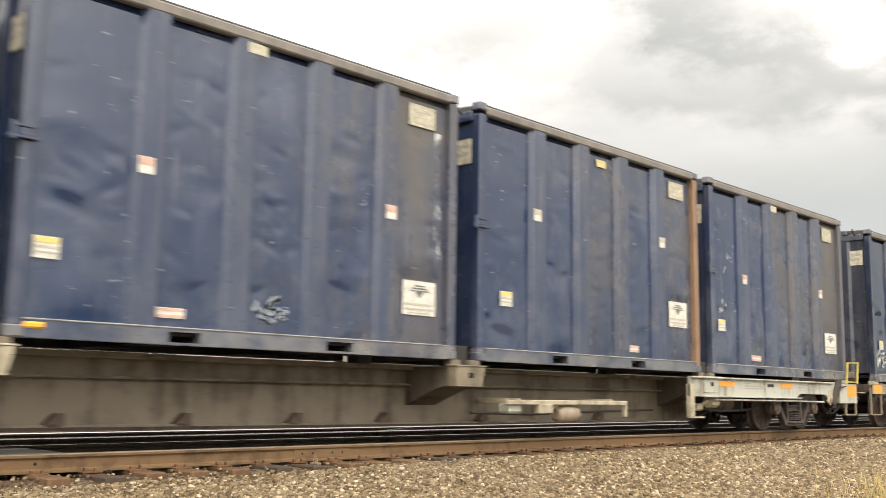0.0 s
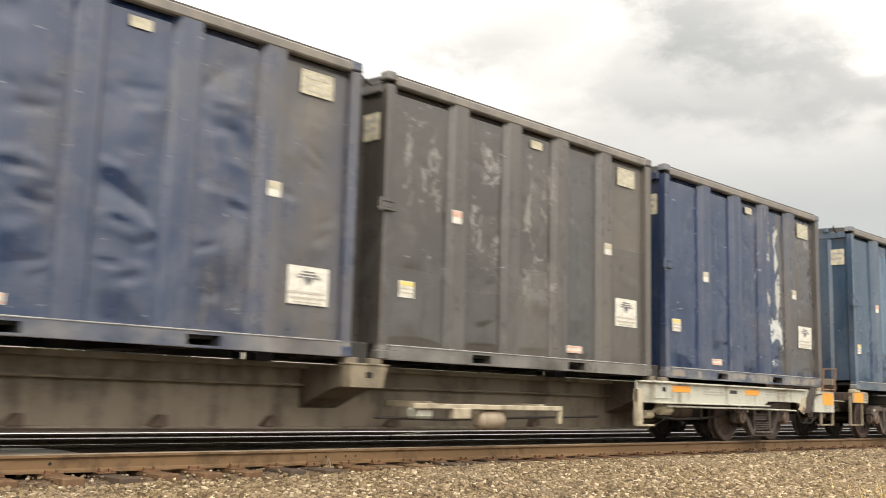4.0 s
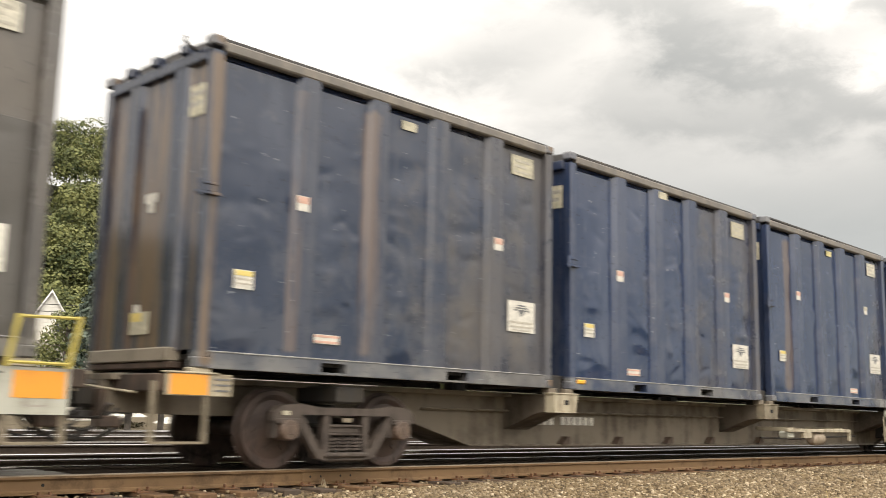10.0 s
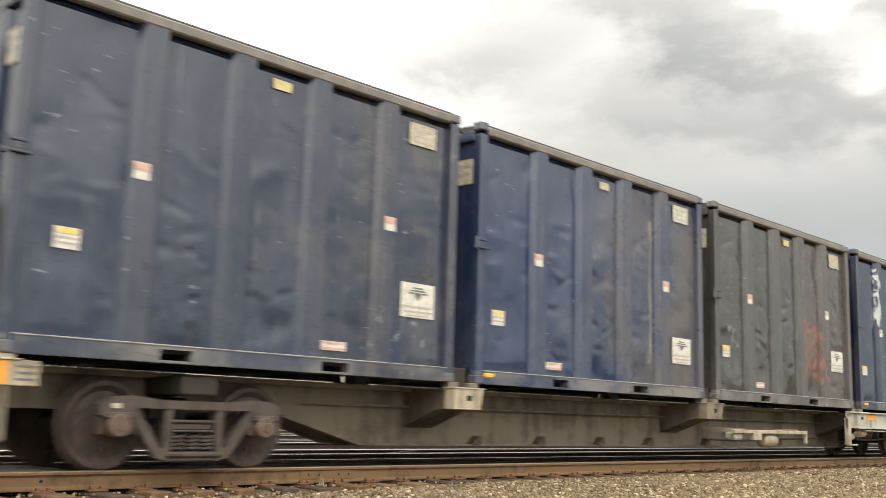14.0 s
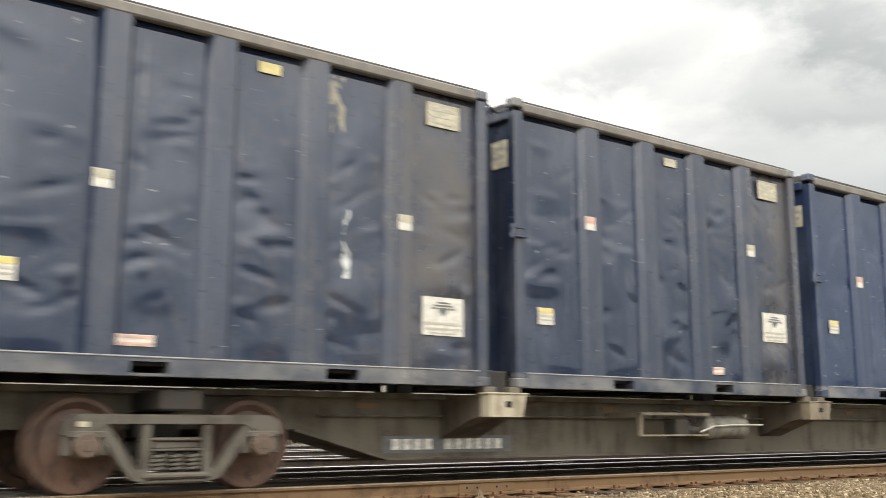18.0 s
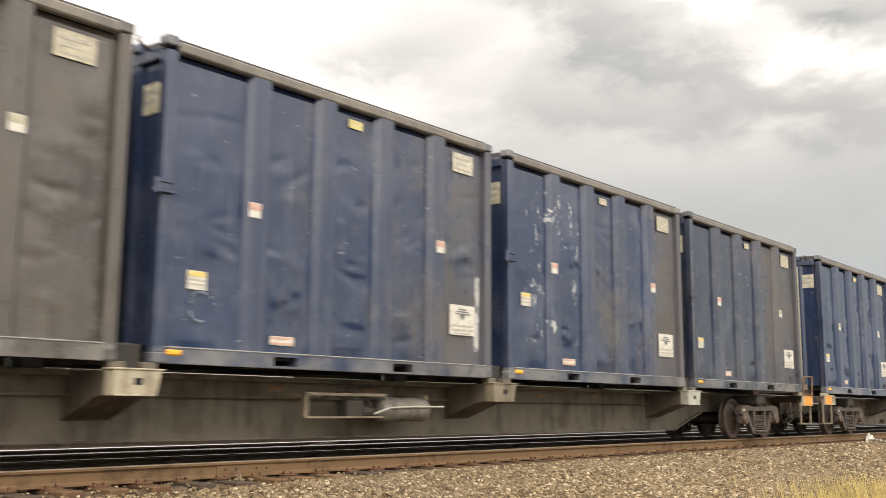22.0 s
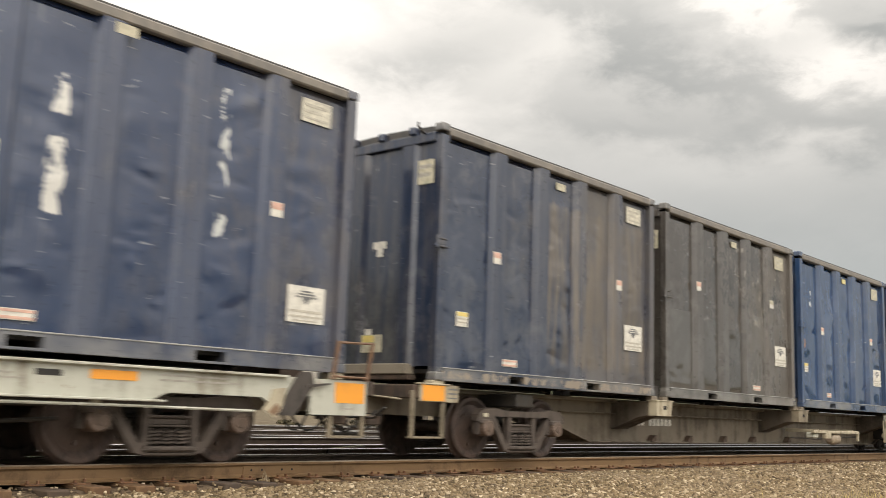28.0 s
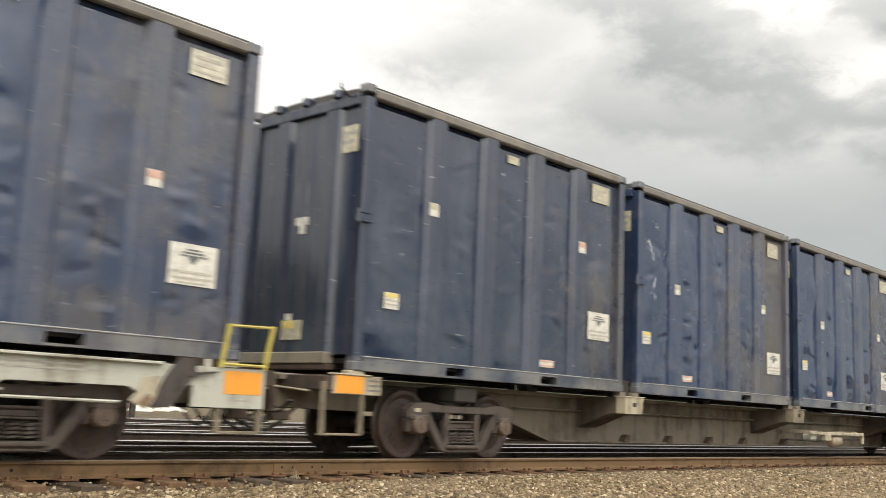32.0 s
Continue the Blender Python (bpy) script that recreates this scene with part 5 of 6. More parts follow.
    # brake gear hung under the third container
    part("equipment_beam", shared("equipment_beam", lambda: Mesh().box(13.65, 16.68, -1.22, -1.14, 0.545, 0.615, 0.01).box(16.62, 16.68, -1.215, -1.15, 0.36, 0.56, 0.006).box(14.36, 14.68, -1.235, -1.13, 0.42, 0.56, 0.01).box(13.9, 13.98, -1.2, -0.4, 0.56, 0.64, 0.004).box(16.2, 16.28, -1.2, -0.4, 0.56, 0.64, 0.004)), CREAM, car, "dirty cream hanger beam", key="p")
    part("brake_cylinder", shared("brake_cylinder", lambda: Mesh().lathe([(0, -0.28), (0.08, -0.27), (0.13, -0.22), (0.14, 0.0), (0.13, 0.18), (0.08, 0.25), (0, 0.27)], (15.22, -1.08, 0.41), "x", 16), True), CYLINDER, car, "rust-stained cream brake cylinder", key="p")
    part("release_valve", shared("release_valve", lambda: Mesh().box(13.75, 14.05, -1.16, -0.95, 0.42, 0.56, 0.03)), WHITE_SILL, car, key="p")
    part("brake_linkage", shared("brake_linkage", lambda: Mesh().tube([(13.4, -0.75, 0.42), (14.6, -0.85, 0.40), (16.8, -0.7, 0.44), (18.4, -0.6, 0.46)], 0.022, 6)), DARK, car, key="p")
    ladder(car, rung, "yellow painted end ladder" if rung is YELLOW else "rusty orange end ladder")
    return car


def car_b(lettered):
    """Car with bare ends and its air tank slung in the middle."""
    car = empty("flat_car", "green-grey spine flat car, bare ends, rusty end ladder", "rail car", "cars of the train")
    car_common(car, OLIVE_B, 1 if lettered else 0)
    if lettered:
        panel = part("lettering_panel", shared("lettering_panel", lambda: Mesh().box(5.12, 7.15, -0.352, -0.343, 0.355, 0.56, 0)), INK, car, "black panel with pale stencilled bars", key="p")
        part("print_line", shared("stencil|b", lambda: bars_mesh([(5.25 + 0.16 * k, 5.25 + 0.16 * k + 0.12, 0.395, 0.525) for k in range(11) if k != 4], -0.353)), INK_W, panel, key="p")
    for x in (4.9, 6.9, 9.0, 10.8, 13.4, 15.2, 17.0):
        o = part("reflector", shared("old_reflector", lambda: Mesh().box(-0.16, 0.16, -0.346, -0.340, 0.885, 0.95, 0)), ORANGE_OLD, car, "grimed orange reflector", key="p")
        o.location = (x, 0, 0)
    part("air_tank", shared("air_tank|b", lambda: Mesh().lathe([(0, -0.52), (0.12, -0.49), (0.17, -0.42), (0.18, -0.40), (0.17, -0.38), (0.17, 0.38), (0.18, 0.40), (0.17, 0.42), (0.12, 0.49), (0, 0.52)], (10.95, -0.82, 0.66), "x", 18), True), TANK, car, "pale grey air tank", key="p")
    part("tank_frame", shared("tank_frame", lambda: Mesh().box(8.95, 9.0, -0.98, -0.92, 0.56, 0.86, 0.004).box(8.95, 10.45, -0.98, -0.93, 0.83, 0.87, 0.004).box(8.95, 10.4, -0.98, -0.95, 0.54, 0.565, 0.003)), CREAM_OLD, car, key="p")
    for x in (8.95, 11.3):
        part("hanger", shared(f"hanger|{x}", lambda: Mesh().box(x, x + 0.08, -0.95, -0.34, 0.80, 0.86, 0.004)), CREAM_OLD, car, key="p")
    part("control_valve", shared("control_valve", lambda: Mesh().box(9.75, 10.05, -0.95, -0.70, 0.52, 0.78, 0.03).lathe([(0, -0.10), (0.08, -0.10), (0.08, 0.12), (0, 0.12)], (10.15, -0.86, 0.62), "x", 12).tube([(9.4, -0.80, 0.80), (9.7, -0.90, 0.92), (10.1, -0.93, 0.80), (10.3, -0.9, 0.62)], 0.018, 6)), DARK, car, key="p")
    part("vent_pipe", shared("vent_pipe", lambda: Mesh().tube([(10.2, -1.0, 0.60), (10.5, -1.01, 0.68), (11.0, -1.01, 0.70), (11.65, -1.01, 0.70)], 0.014, 6)), WHITE_SILL, car, key="p")
    corner = part("tail_plate", shared("tail_plate", lambda: Mesh().box(25.30, 26.02, -1.30, -1.255, 0.80, 1.06, 0.006)), CREAM, car, key="p")
    part("reflector", shared("reflector|tail", lambda: Mesh().box(25.40, 25.92, -1.306, -1.299, 0.81, 1.05, 0)), ORANGE, corner, "faded orange reflective panel", key="p")
    part("corner_step", shared("corner_step|tailb", lambda: step_mesh(25.20, 25.85, 0.90)), CREAM_OLD, car, "grimed cream-painted steel step", key="p")
    ladder(car, RUSTBAR, "rusty orange end ladder")
    return car


CYLINDER = worn("rusty_cylinder_paint", (0.32, 0.26, 0.19), (0.17, 0.12, 0.085), 0.5, scale=4, seed=34)
# grimy steel, darkened because the shade below the containers is put into it
ARM = worn("shaded_grimy_arm_steel", (0.115, 0.093, 0.070), (0.060, 0.048, 0.037), 0.5, rough=(0.6, 0.9), seed=35)
BRACKET = worn("dark_bent_steel", (0.060, 0.050, 0.043), (0.035, 0.030, 0.027), 0.5, rough=(0.6, 0.9), scale=3, seed=30)
CREAM_OLD = worn("grimed_cream_paint", (0.24, 0.20, 0.14), (0.12, 0.10, 0.07), 0.5, seed=26)
TRUCK_B = worn("grey_cast_steel", (0.104, 0.092, 0.073), (0.056, 0.045, 0.035), 0.4, rough=(0.6, 0.9), scale=3, seed=14)
TANK = worn("pale_grey_tank_paint", (0.20, 0.185, 0.155), (0.10, 0.09, 0.072), 0.5, scale=3, seed=15)
ORANGE_OLD = worn("grimed_orange_reflector", (0.22, 0.12, 0.05), (0.09, 0.07, 0.045), 0.5, scale=3, seed=16)
KINDS = "AAAAABBAAA"
LADDERS = (YELLOW, RUSTBAR, YELLOW, YELLOW, RUSTBAR, None, None, RUSTBAR, YELLOW, YELLOW)


def build_cars():
    for k, kind in enumerate(KINDS):
        car = car_a(LADDERS[k], k in (3, 8)) if kind == "A" else car_b(k == 5)
        TRAIN.append((car, k * CAR, 0.0))


build_cars()

# ------------------------------------------------------------ ground, ballast and tracks
def gravel(name, tone_a, tone_b, brown, cell, spec=0.25):
    m, nt, b, co = base_mat(name, 0.95, spec=spec)
    v = nt.nodes.new("ShaderNodeTexVoronoi")
    v.inputs["Scale"].default_value = cell
    nt.links.new(co, v.inputs["Vector"])
    n = fuzz(nt, co, 0.7, 4, 0.6)
    t = nt.nodes.new("ShaderNodeSeparateColor")
    nt.links.new(v.outputs["Color"], t.inputs[0])
    col = blend(nt, t.outputs[0], tone_a, tone_b)
    col = blend(nt, span(nt, n, 0.42, 0.68, 0.0, 0.55), col, brown)
    nt.links.new(col, b.inputs["Base Color"])
    bump(nt, b, calc(nt, "SUBTRACT", 1.0, v.outputs["Distance"]), 1.0, 0.03)
    return m


def stone_mat():
    m, nt, b, co = base_mat("ballast_stone", 0.85, spec=0.3)
    r = nt.nodes.new("ShaderNodeNewGeometry").outputs["Random Per Island"]
    ramp = nt.nodes.new("ShaderNodeValToRGB")
    e = ramp.color_ramp.elements
    e[0].color, e[1].color = (0.064, 0.045, 0.026, 1), (0.54, 0.445, 0.31, 1)
    for pos, c in ((0.3, (0.146, 0.102, 0.055, 1)), (0.62, (0.219, 0.160, 0.089, 1)), (0.85, (0.266, 0.204, 0.126, 1))):
        e.new(pos).color = c
    nt.links.new(r, ramp.inputs[0])
    n = fuzz(nt, co, 0.6, 4, 0.6)
    col = blend(nt, span(nt, n, 0.45, 0.7, 0.0, 0.4), ramp.outputs[0], (0.22, 0.17, 0.115))
    g = fuzz(nt, co, 60, 3, 0.6)
    nt.links.new(blend(nt, 0.35, col, g, "OVERLAY"), b.inputs["Base Color"])
    bump(nt, b, g, 0.4, 0.006)
    return m


BED = gravel("ballast_bed", (0.10, 0.080, 0.056), (0.24, 0.20, 0.145), (0.15, 0.11, 0.07), 24.0)
# near-black: the shade under and behind the train is put into this colour
DARKBED = gravel("shaded_ballast", (0.014, 0.011, 0.009), (0.034, 0.028, 0.022), (0.016, 0.012, 0.010), 24.0, 0.02)
RUSTBED = gravel("rusty_ballast", (0.075, 0.050, 0.032), (0.17, 0.125, 0.082), (0.115, 0.070, 0.040), 24.0)
# darker copy of RAIL_SIDE, with the shade beneath and beyond the train painted in
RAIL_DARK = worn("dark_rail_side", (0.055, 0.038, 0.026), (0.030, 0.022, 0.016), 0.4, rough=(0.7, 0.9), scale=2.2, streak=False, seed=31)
STONE = stone_mat()
TIE = worn("weathered_tie_timber", (0.110, 0.058, 0.027), (0.205, 0.120, 0.058), 0.45, rough=(0.8, 0.95), scale=4, streak=False, seed=17)


def vary_ties():
    """Some ties are newer and blacker, some bleached."""
    nt = TIE.node_tree
    b = nt.nodes["Principled BSDF"]
    old = b.inputs["Base Color"].links[0].from_socket
    r = nt.nodes.new("ShaderNodeObjectInfo").outputs["Random"]
    col = blend(nt, span(nt, r, 0.45, 0.9, 0.0, 0.75), old, (0.045, 0.038, 0.032))
    nt.links.new(blend(nt, span(nt, r, 0.3, 0.0, 0.0, 0.5), col, (0.22, 0.15, 0.085)), b.inputs["Base Color"])


vary_ties()
RAIL_SIDE = worn("brown_rail_side", (0.160, 0.094, 0.042), (0.085, 0.050, 0.024), 0.4, rough=(0.7, 0.9), scale=2.2, streak=False, seed=18)
RAIL_HEAD = plain("polished_rail_head", (0.55, 0.54, 0.52), 0.16, 1.0, 0.08, 3.0)
NEAR_HEAD = plain("dull_rail_head", (0.30, 0.24, 0.18), 0.5, 0.6, 0.15, 3.0)
SPIKE = worn("rusty_spike", (0.16, 0.075, 0.035), (0.09, 0.055, 0.035), 0.4, scale=6, seed=19)
PLANK = worn("grey_crossing_timber", (0.15, 0.135, 0.115), (0.075, 0.066, 0.055), 0.4, rough=(0.8, 0.95), scale=2, streak=False, seed=25)
STALK = plain("dead_stalk", (0.30, 0.235, 0.15), 0.85, 0, 0.3, 2.0)
GRASS = plain("dry_grass", (0.45, 0.345, 0.115), 0.85, 0, 0.35, 2.0)
DIRT = gravel("yard_dirt", (0.105, 0.086, 0.060), (0.165, 0.138, 0.100), (0.085, 0.066, 0.042), 9.0, 0.05)


def ground_height(y, x=30.0):
    """Height across the line: trackbeds, shoulder and the path where the camera stands."""
    pts = ((-400, -0.95), (-7.5, -0.90), (-5.6, -0.72), (-3.4, -0.42), (-2.2, -0.235), (-1.40, -0.180), (-1.24, -0.200), (-0.7, -0.190), (-0.5, -0.200), (1.3, -0.195), (2.2, -0.20), (11.6, -0.20), (13.0, -0.35), (24, -0.5), (30, 0.0), (60, 0.6), (400, 2.0))
    z = float(np.interp(y, [p[0] for p in pts], [p[1] for p in pts]))
    if x < 11 and -3.4 < y < -1.1:           # the stone lies lower before the first ties and bares their ends
        z -= float(np.interp(x, (6.5, 11), (1, 0))) * float(np.interp(y, (-3.4, -2.4, -1.5, -1.34, -1.1), (0, 0.05, 0.065, 0.055, 0)))
    return z


def build_ground():
    ys = [-600, -60, -20, -12, -9, -7.5, -6.5, -5.6, -5, -4.4, -3.8, -3.4, -3, -2.6, -2.2, -1.9, -1.6, -1.5, -1.34, -1.22, -1.1, -0.9, -0.6, 0, 0.6, 1.3, 1.7, 2.2, 3, 6, 9, 11.6, 12.3, 13, 18, 24, 27, 30, 38, 45, 52, 60, 150, 600]
    xs = [-600, -120, -40, -15] + [-8 + 0.8 * i for i in range(90)] + [70, 90, 130, 250, 600]
    v = [(x, y, ground_height(y, x) + (0.018 * noise.noise((x * 0.9, y * 0.9, 0)) if -8 < y < 13 else 0)) for y in ys for x in xs]
    n = len(xs)
    f = [(j * n + i, j * n + i + 1, (j + 1) * n + i + 1, (j + 1) * n + i) for j in range(len(ys) - 1) for i in range(n - 1)]
    me = Mesh().add(v, f).data("ground", True)
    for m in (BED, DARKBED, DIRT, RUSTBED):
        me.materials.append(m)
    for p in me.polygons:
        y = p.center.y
        # the bed with painted shade runs from the near rail to y = 26
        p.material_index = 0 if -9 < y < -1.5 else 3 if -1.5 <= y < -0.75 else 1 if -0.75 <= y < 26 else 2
    tagged(new("ground", me), "trackside ground of grey-brown ballast and dirt", "ground", kind="structure")


def stones(count, xr, yr, size, seed, name, label, power=1.0):
    """Loose broken stones over the ballast, as one mass."""
    rng = np.random.RandomState(seed)
    ico = np.array([(-1, -1, -1), (1, -1, -1), (1, 1, -1), (-1, 1, -1), (-1, -1, 1), (1, -1, 1), (1, 1, 1), (-1, 1, 1)]) * 0.78
    tri = np.array([(0, 2, 1), (0, 3, 2), (4, 5, 6), (4, 6, 7), (0, 1, 5), (0, 5, 4), (1, 2, 6), (1, 6, 5), (2, 3, 7), (2, 7, 6), (3, 0, 4), (3, 4, 7)])
    x = xr[0] + (xr[1] - xr[0]) * rng.rand(count) ** power
    y = yr[0] + (yr[1] - yr[0]) * rng.rand(count)
    z = np.array([ground_height(q, p) for q, p in zip(y, x)])
    keep = y < np.interp(x, (5.0, 8.0, 12.0, 30.0), (-1.36, -1.33, -1.27, -1.22)) + rng.uniform(-0.10, 0.12, count) if yr[1] < -0.9 else y > -99
    if name == "tie_crib_stones":
        z += 0.02
    x, y, z = x[keep], y[keep], z[keep]
    count = len(x)
    r = size * rng.uniform(0.55, 1.25, count) * (1 + 0.012 * np.maximum(0, x - 10))
    a = rng.rand(count) * 6.28
    sq = rng.uniform(0.6, 1.25, (count, 3))
    p = ico[None] * sq[:, None] * (1 + rng.uniform(-0.45, 0.25, (count, 8, 3)))
    tilt = rng.uniform(-1.5, 1.5, count)
    c, s = np.cos(tilt)[:, None], np.sin(tilt)[:, None]
    py, pz = p[..., 1] * c - p[..., 2] * s, p[..., 1] * s + p[..., 2] * c
    ca, sa = np.cos(a)[:, None], np.sin(a)[:, None]
    px, py = p[..., 0] * ca - py * sa, p[..., 0] * sa + py * ca
    v = np.stack([px * r[:, None] + x[:, None], py * r[:, None] + y[:, None], pz * r[:, None] * 0.8 + (z + r * 0.22)[:, None]], -1).reshape(-1, 3)
    f = (tri[None] + 8 * np.arange(count)[:, None, None]).reshape(-1, 3)
    me = bpy.data.meshes.new(name)
    me.vertices.add(len(v))
    me.vertices.foreach_set("co", v.ravel())
    me.loops.add(f.size)
    me.loops.foreach_set("vertex_index", f.ravel())
    me.polygons.add(len(f))
    me.polygons.foreach_set("loop_start", np.arange(0, f.size, 3))
    me.update(calc_edges=True)
    me.materials.append(STONE)
    return tagged(new(name, me), label, "ballast", kind="stuff")


RAIL_PROF = [(-0.070, 0.0), (0.070, 0.0), (0.070, 0.010), (0.022, 0.026), (0.010, 0.040), (0.010, 0.125), (0.020, 0.140), (0.036, 0.148), (0.036, 0.172), (0.028, 0.182), (0.0, 0.185),
             (-0.028, 0.182), (-0.036, 0.172), (-0.036, 0.148), (-0.020, 0.140), (-0.010, 0.125), (-0.010, 0.040), (-0.022, 0.026), (-0.070, 0.010)]
FOOT_Z = RAIL_Z - 0.185


def rail(track, y, x0, x1, head, bow=None):
    """A flat-bottomed rail; bow shifts it sideways along its length."""
    xs = [x0, x1] if bow is None else list(np.linspace(x0, x1, 28))
    n = len(RAIL_PROF)
    v = [(x, y + (bow(x) if bow else 0) + p[0], FOOT_Z + p[1]) for x in xs for p in RAIL_PROF]
    f = [(i * n + k, i * n + (k + 1) % n, (i + 1) * n + (k + 1) % n, (i + 1) * n + k) for i in range(len(xs) - 1) for k in range(n)]
    f += [tuple(range(n)), tuple((len(xs) - 1) * n + k for k in range(n - 1, -1, -1))]
    me = Mesh().add(v, f).data("rail")
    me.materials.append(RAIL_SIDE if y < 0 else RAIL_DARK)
    me.materials.append(head)
    for p in me.polygons:
        p.material_index = 1 if p.normal.z > 0.5 and p.center.z > RAIL_Z - 0.02 else 0
    ob = part("rail", me, None, track)
    return ob


def build_track(y, x0, x1, label, head, near=False, ties=True, step=0.535, seed=1):
    rng = random.Random(seed)
    track = empty("railway_track", label, "track", kind="structure")
    for s in (-1, 1):
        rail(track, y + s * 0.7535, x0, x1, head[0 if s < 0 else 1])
    if not ties:
        return track
    data = [Mesh().box(-0.115, 0.115, -1.29, 1.29, -0.17, 0.0, 0.012).data("tie") for _ in range(1)]
    data[0].materials.append(TIE)
    x = x0 + 0.2
    while x < min(x1, 60):
        o = part("tie", data[0], TIE, track)
        o.location = (x, y + rng.uniform(-0.06, 0.06), FOOT_Z - 0.012 + rng.uniform(-0.008, 0.004))
        o.rotation_euler = (0, 0, rng.uniform(-0.02, 0.02))
        if near and x < 26:
            pl = part("tie_plate", shared("tie_plate", lambda: Mesh().box(-0.10, 0.10, -0.17, 0.17, -0.012, 0.004, 0.003)), SPIKE, track, key="p")
            pl.location = (x, y - 0.7535, FOOT_Z)
            for dx, dy in ((-0.05, -0.095), (0.06, -0.10)):
                sp = part("spike", shared("spike", lambda: Mesh().box(-0.012, 0.012, -0.02, 0.02, 0.0, 0.035, 0.004)), SPIKE, track, key="p")
                sp.location = (x + dx, y - 0.7535 + dy + rng.uniform(-0.01, 0.01), FOOT_Z + rng.uniform(-0.005, 0.012))
        x += step + rng.uniform(-0.04, 0.04)
    return track


def build_tracks():
    t = build_track(0.0, -14, 130, "main track with brown rails on timber ties", (NEAR_HEAD, RAIL_HEAD), near=True)
    bar = part("joint_bar", Mesh().box(7.66, 8.52, -0.774, -0.760, FOOT_Z + 0.032, FOOT_Z + 0.136, 0.004), RAIL_SIDE, t, "bolted rail joint bar")
    # near-black discs on the web, standing for the shaded insides of holes
    for x in (7.78, 7.94, 8.25, 8.41):
        part("bolt_hole", Mesh().lathe([(0, -0.777), (0.014, -0.777), (0.015, -0.775), (0.015, -0.770)], (x, 0, FOOT_Z + 0.088), "y", 6), HOLE, bar)
    part("bolt_hole", Mesh().lathe([(0, -0.772), (0.017, -0.772), (0.017, -0.755)], (4.50, 0, FOOT_Z + 0.088), "y", 6), HOLE, t)
    # the neighbouring track swings away from the main one
    side = empty("railway_track", "shiny rails of the neighbouring track, swinging away", "track", kind="structure")

    def swing(x):
        return 0.9 * float(np.interp(x, (-30, 8, 20, 45, 130), (0.0, 0.0, 0.45, 1.35, 1.45)))
    for y in (2.30, 3.80):
        rail(side, y, -30, 130, RAIL_HEAD, bow=swing)
    tie = Mesh().box(-0.115, 0.115, -1.29, 1.29, -0.17, 0.0, 0.012).data("tie")
    tie.materials.append(TIE)
    for k in range(110):
        x = -12 + 0.54 * k
        o = part("tie", tie, TIE, side)
        o.location = (x, 3.05 + swing(x), FOOT_Z - 0.018)
    # frog where a crossover leaves it
    frog = part("frog", Mesh().prism([(11.9, 2.37), (14.0, 3.62), (14.0, 3.70), (11.9, 2.45)], FOOT_Z + 0.02, RAIL_Z - 0.004, "z"), RAIL_HEAD, side, "shiny steel frog")
    for y, label in ((19.5, "fifth track with shiny rails on dark ballast"), (7.6, "third track with shiny rails on dark ballast"), (13.2, "fourth track with shiny rails on dark ballast")):
        build_track(y + 0.75, -30, 130, label, (RAIL_HEAD, RAIL_HEAD), seed=3, ties=False)
    pad = empty("crossing_panel", "worn grey timber crossing panel between the rails", "crossing", kind="structure")
    for k in range(4):
        part("plank", Mesh().box(-9.0, 5.06 - 0.05 * (k % 2), -0.62 + 0.31 * k, -0.325 + 0.31 * k, FOOT_Z, 0.015 + 0.004 * (k % 2), 0.012), PLANK, pad)


def tuft(name, label, x, y, blades, high, spread, seed, mat):
    rng = random.Random(seed)
    m = Mesh()
    for _ in range(blades):
        px, py = x + rng.gauss(0, spread), y + rng.gauss(0, spread)
        z = ground_height(py) - 0.01
        h, a, w = high * rng.uniform(0.5, 1.2), rng.uniform(0, 6.28), 0.006
        dx, dy = math.cos(a) * h * 0.35, math.sin(a) * h * 0.35
        m.add([(px - w, py, z), (px + w, py, z), (px + dx * 0.4 + w, py + dy * 0.4, z + h * 0.6), (px + dx * 0.4 - w, py + dy * 0.4, z + h * 0.6), (px + dx, py + dy, z + h)], [(0, 1, 2, 3), (3, 2, 4)])
    ob = part(name, m, mat, None)
    return tagged(ob, label, "grass", kind="stuff")


def build_litter():
    tuft("dry_weed", "few dry stalks beside the rail joint", 7.80, -1.05, 5, 0.15, 0.05, 1, STALK)
    for k, (x, y) in enumerate(((13.6, -5.9), (14.6, -5.6), (15.8, -5.5), (16.9, -5.4), (18.2, -5.3), (15.2, -6.3), (17.4, -6.0))):
        tuft("dry_grass", "dry yellow grass at the foot of the ballast", x, y, 420, 0.25, 0.46, 10 + k, GRASS)
    heap(28.6, 44.0, 1.5, 0.42, 4, "heap of crumpled white sheeting beyond the tracks")
    heap(31.4, 46.0, 0.8, 0.35, 5, "small heap of crumpled white sheeting beyond the tracks")
    for k, (az, dist) in enumerate(((24.3, 52.0), (25.9, 54.0), (30.8, 53.0), (32.4, 55.0))):
        heap(*bearing(az, dist), 0.9 + 0.25 * (k % 2), 0.36, 20 + k, "heap of crumpled white sheeting beyond the tracks")
    heap(31.3, -0.98, 0.24, 0.32, 6, "crumpled white plastic caught beside the rail")
    rng = random.Random(12)
    trail = [(31.15 - 0.16 * k + rng.uniform(-0.04, 0.04), -1.05 - 0.10 * k + rng.uniform(-0.03, 0.03), ground_height(-1.05 - 0.10 * k) + 0.045 + rng.uniform(-0.01, 0.03)) for k in range(12)]
    tagged(part("plastic_strip", Mesh().tube(trail, 0.026, 5), DECAL, None), "torn white plastic strip trailing over the stones", "litter")


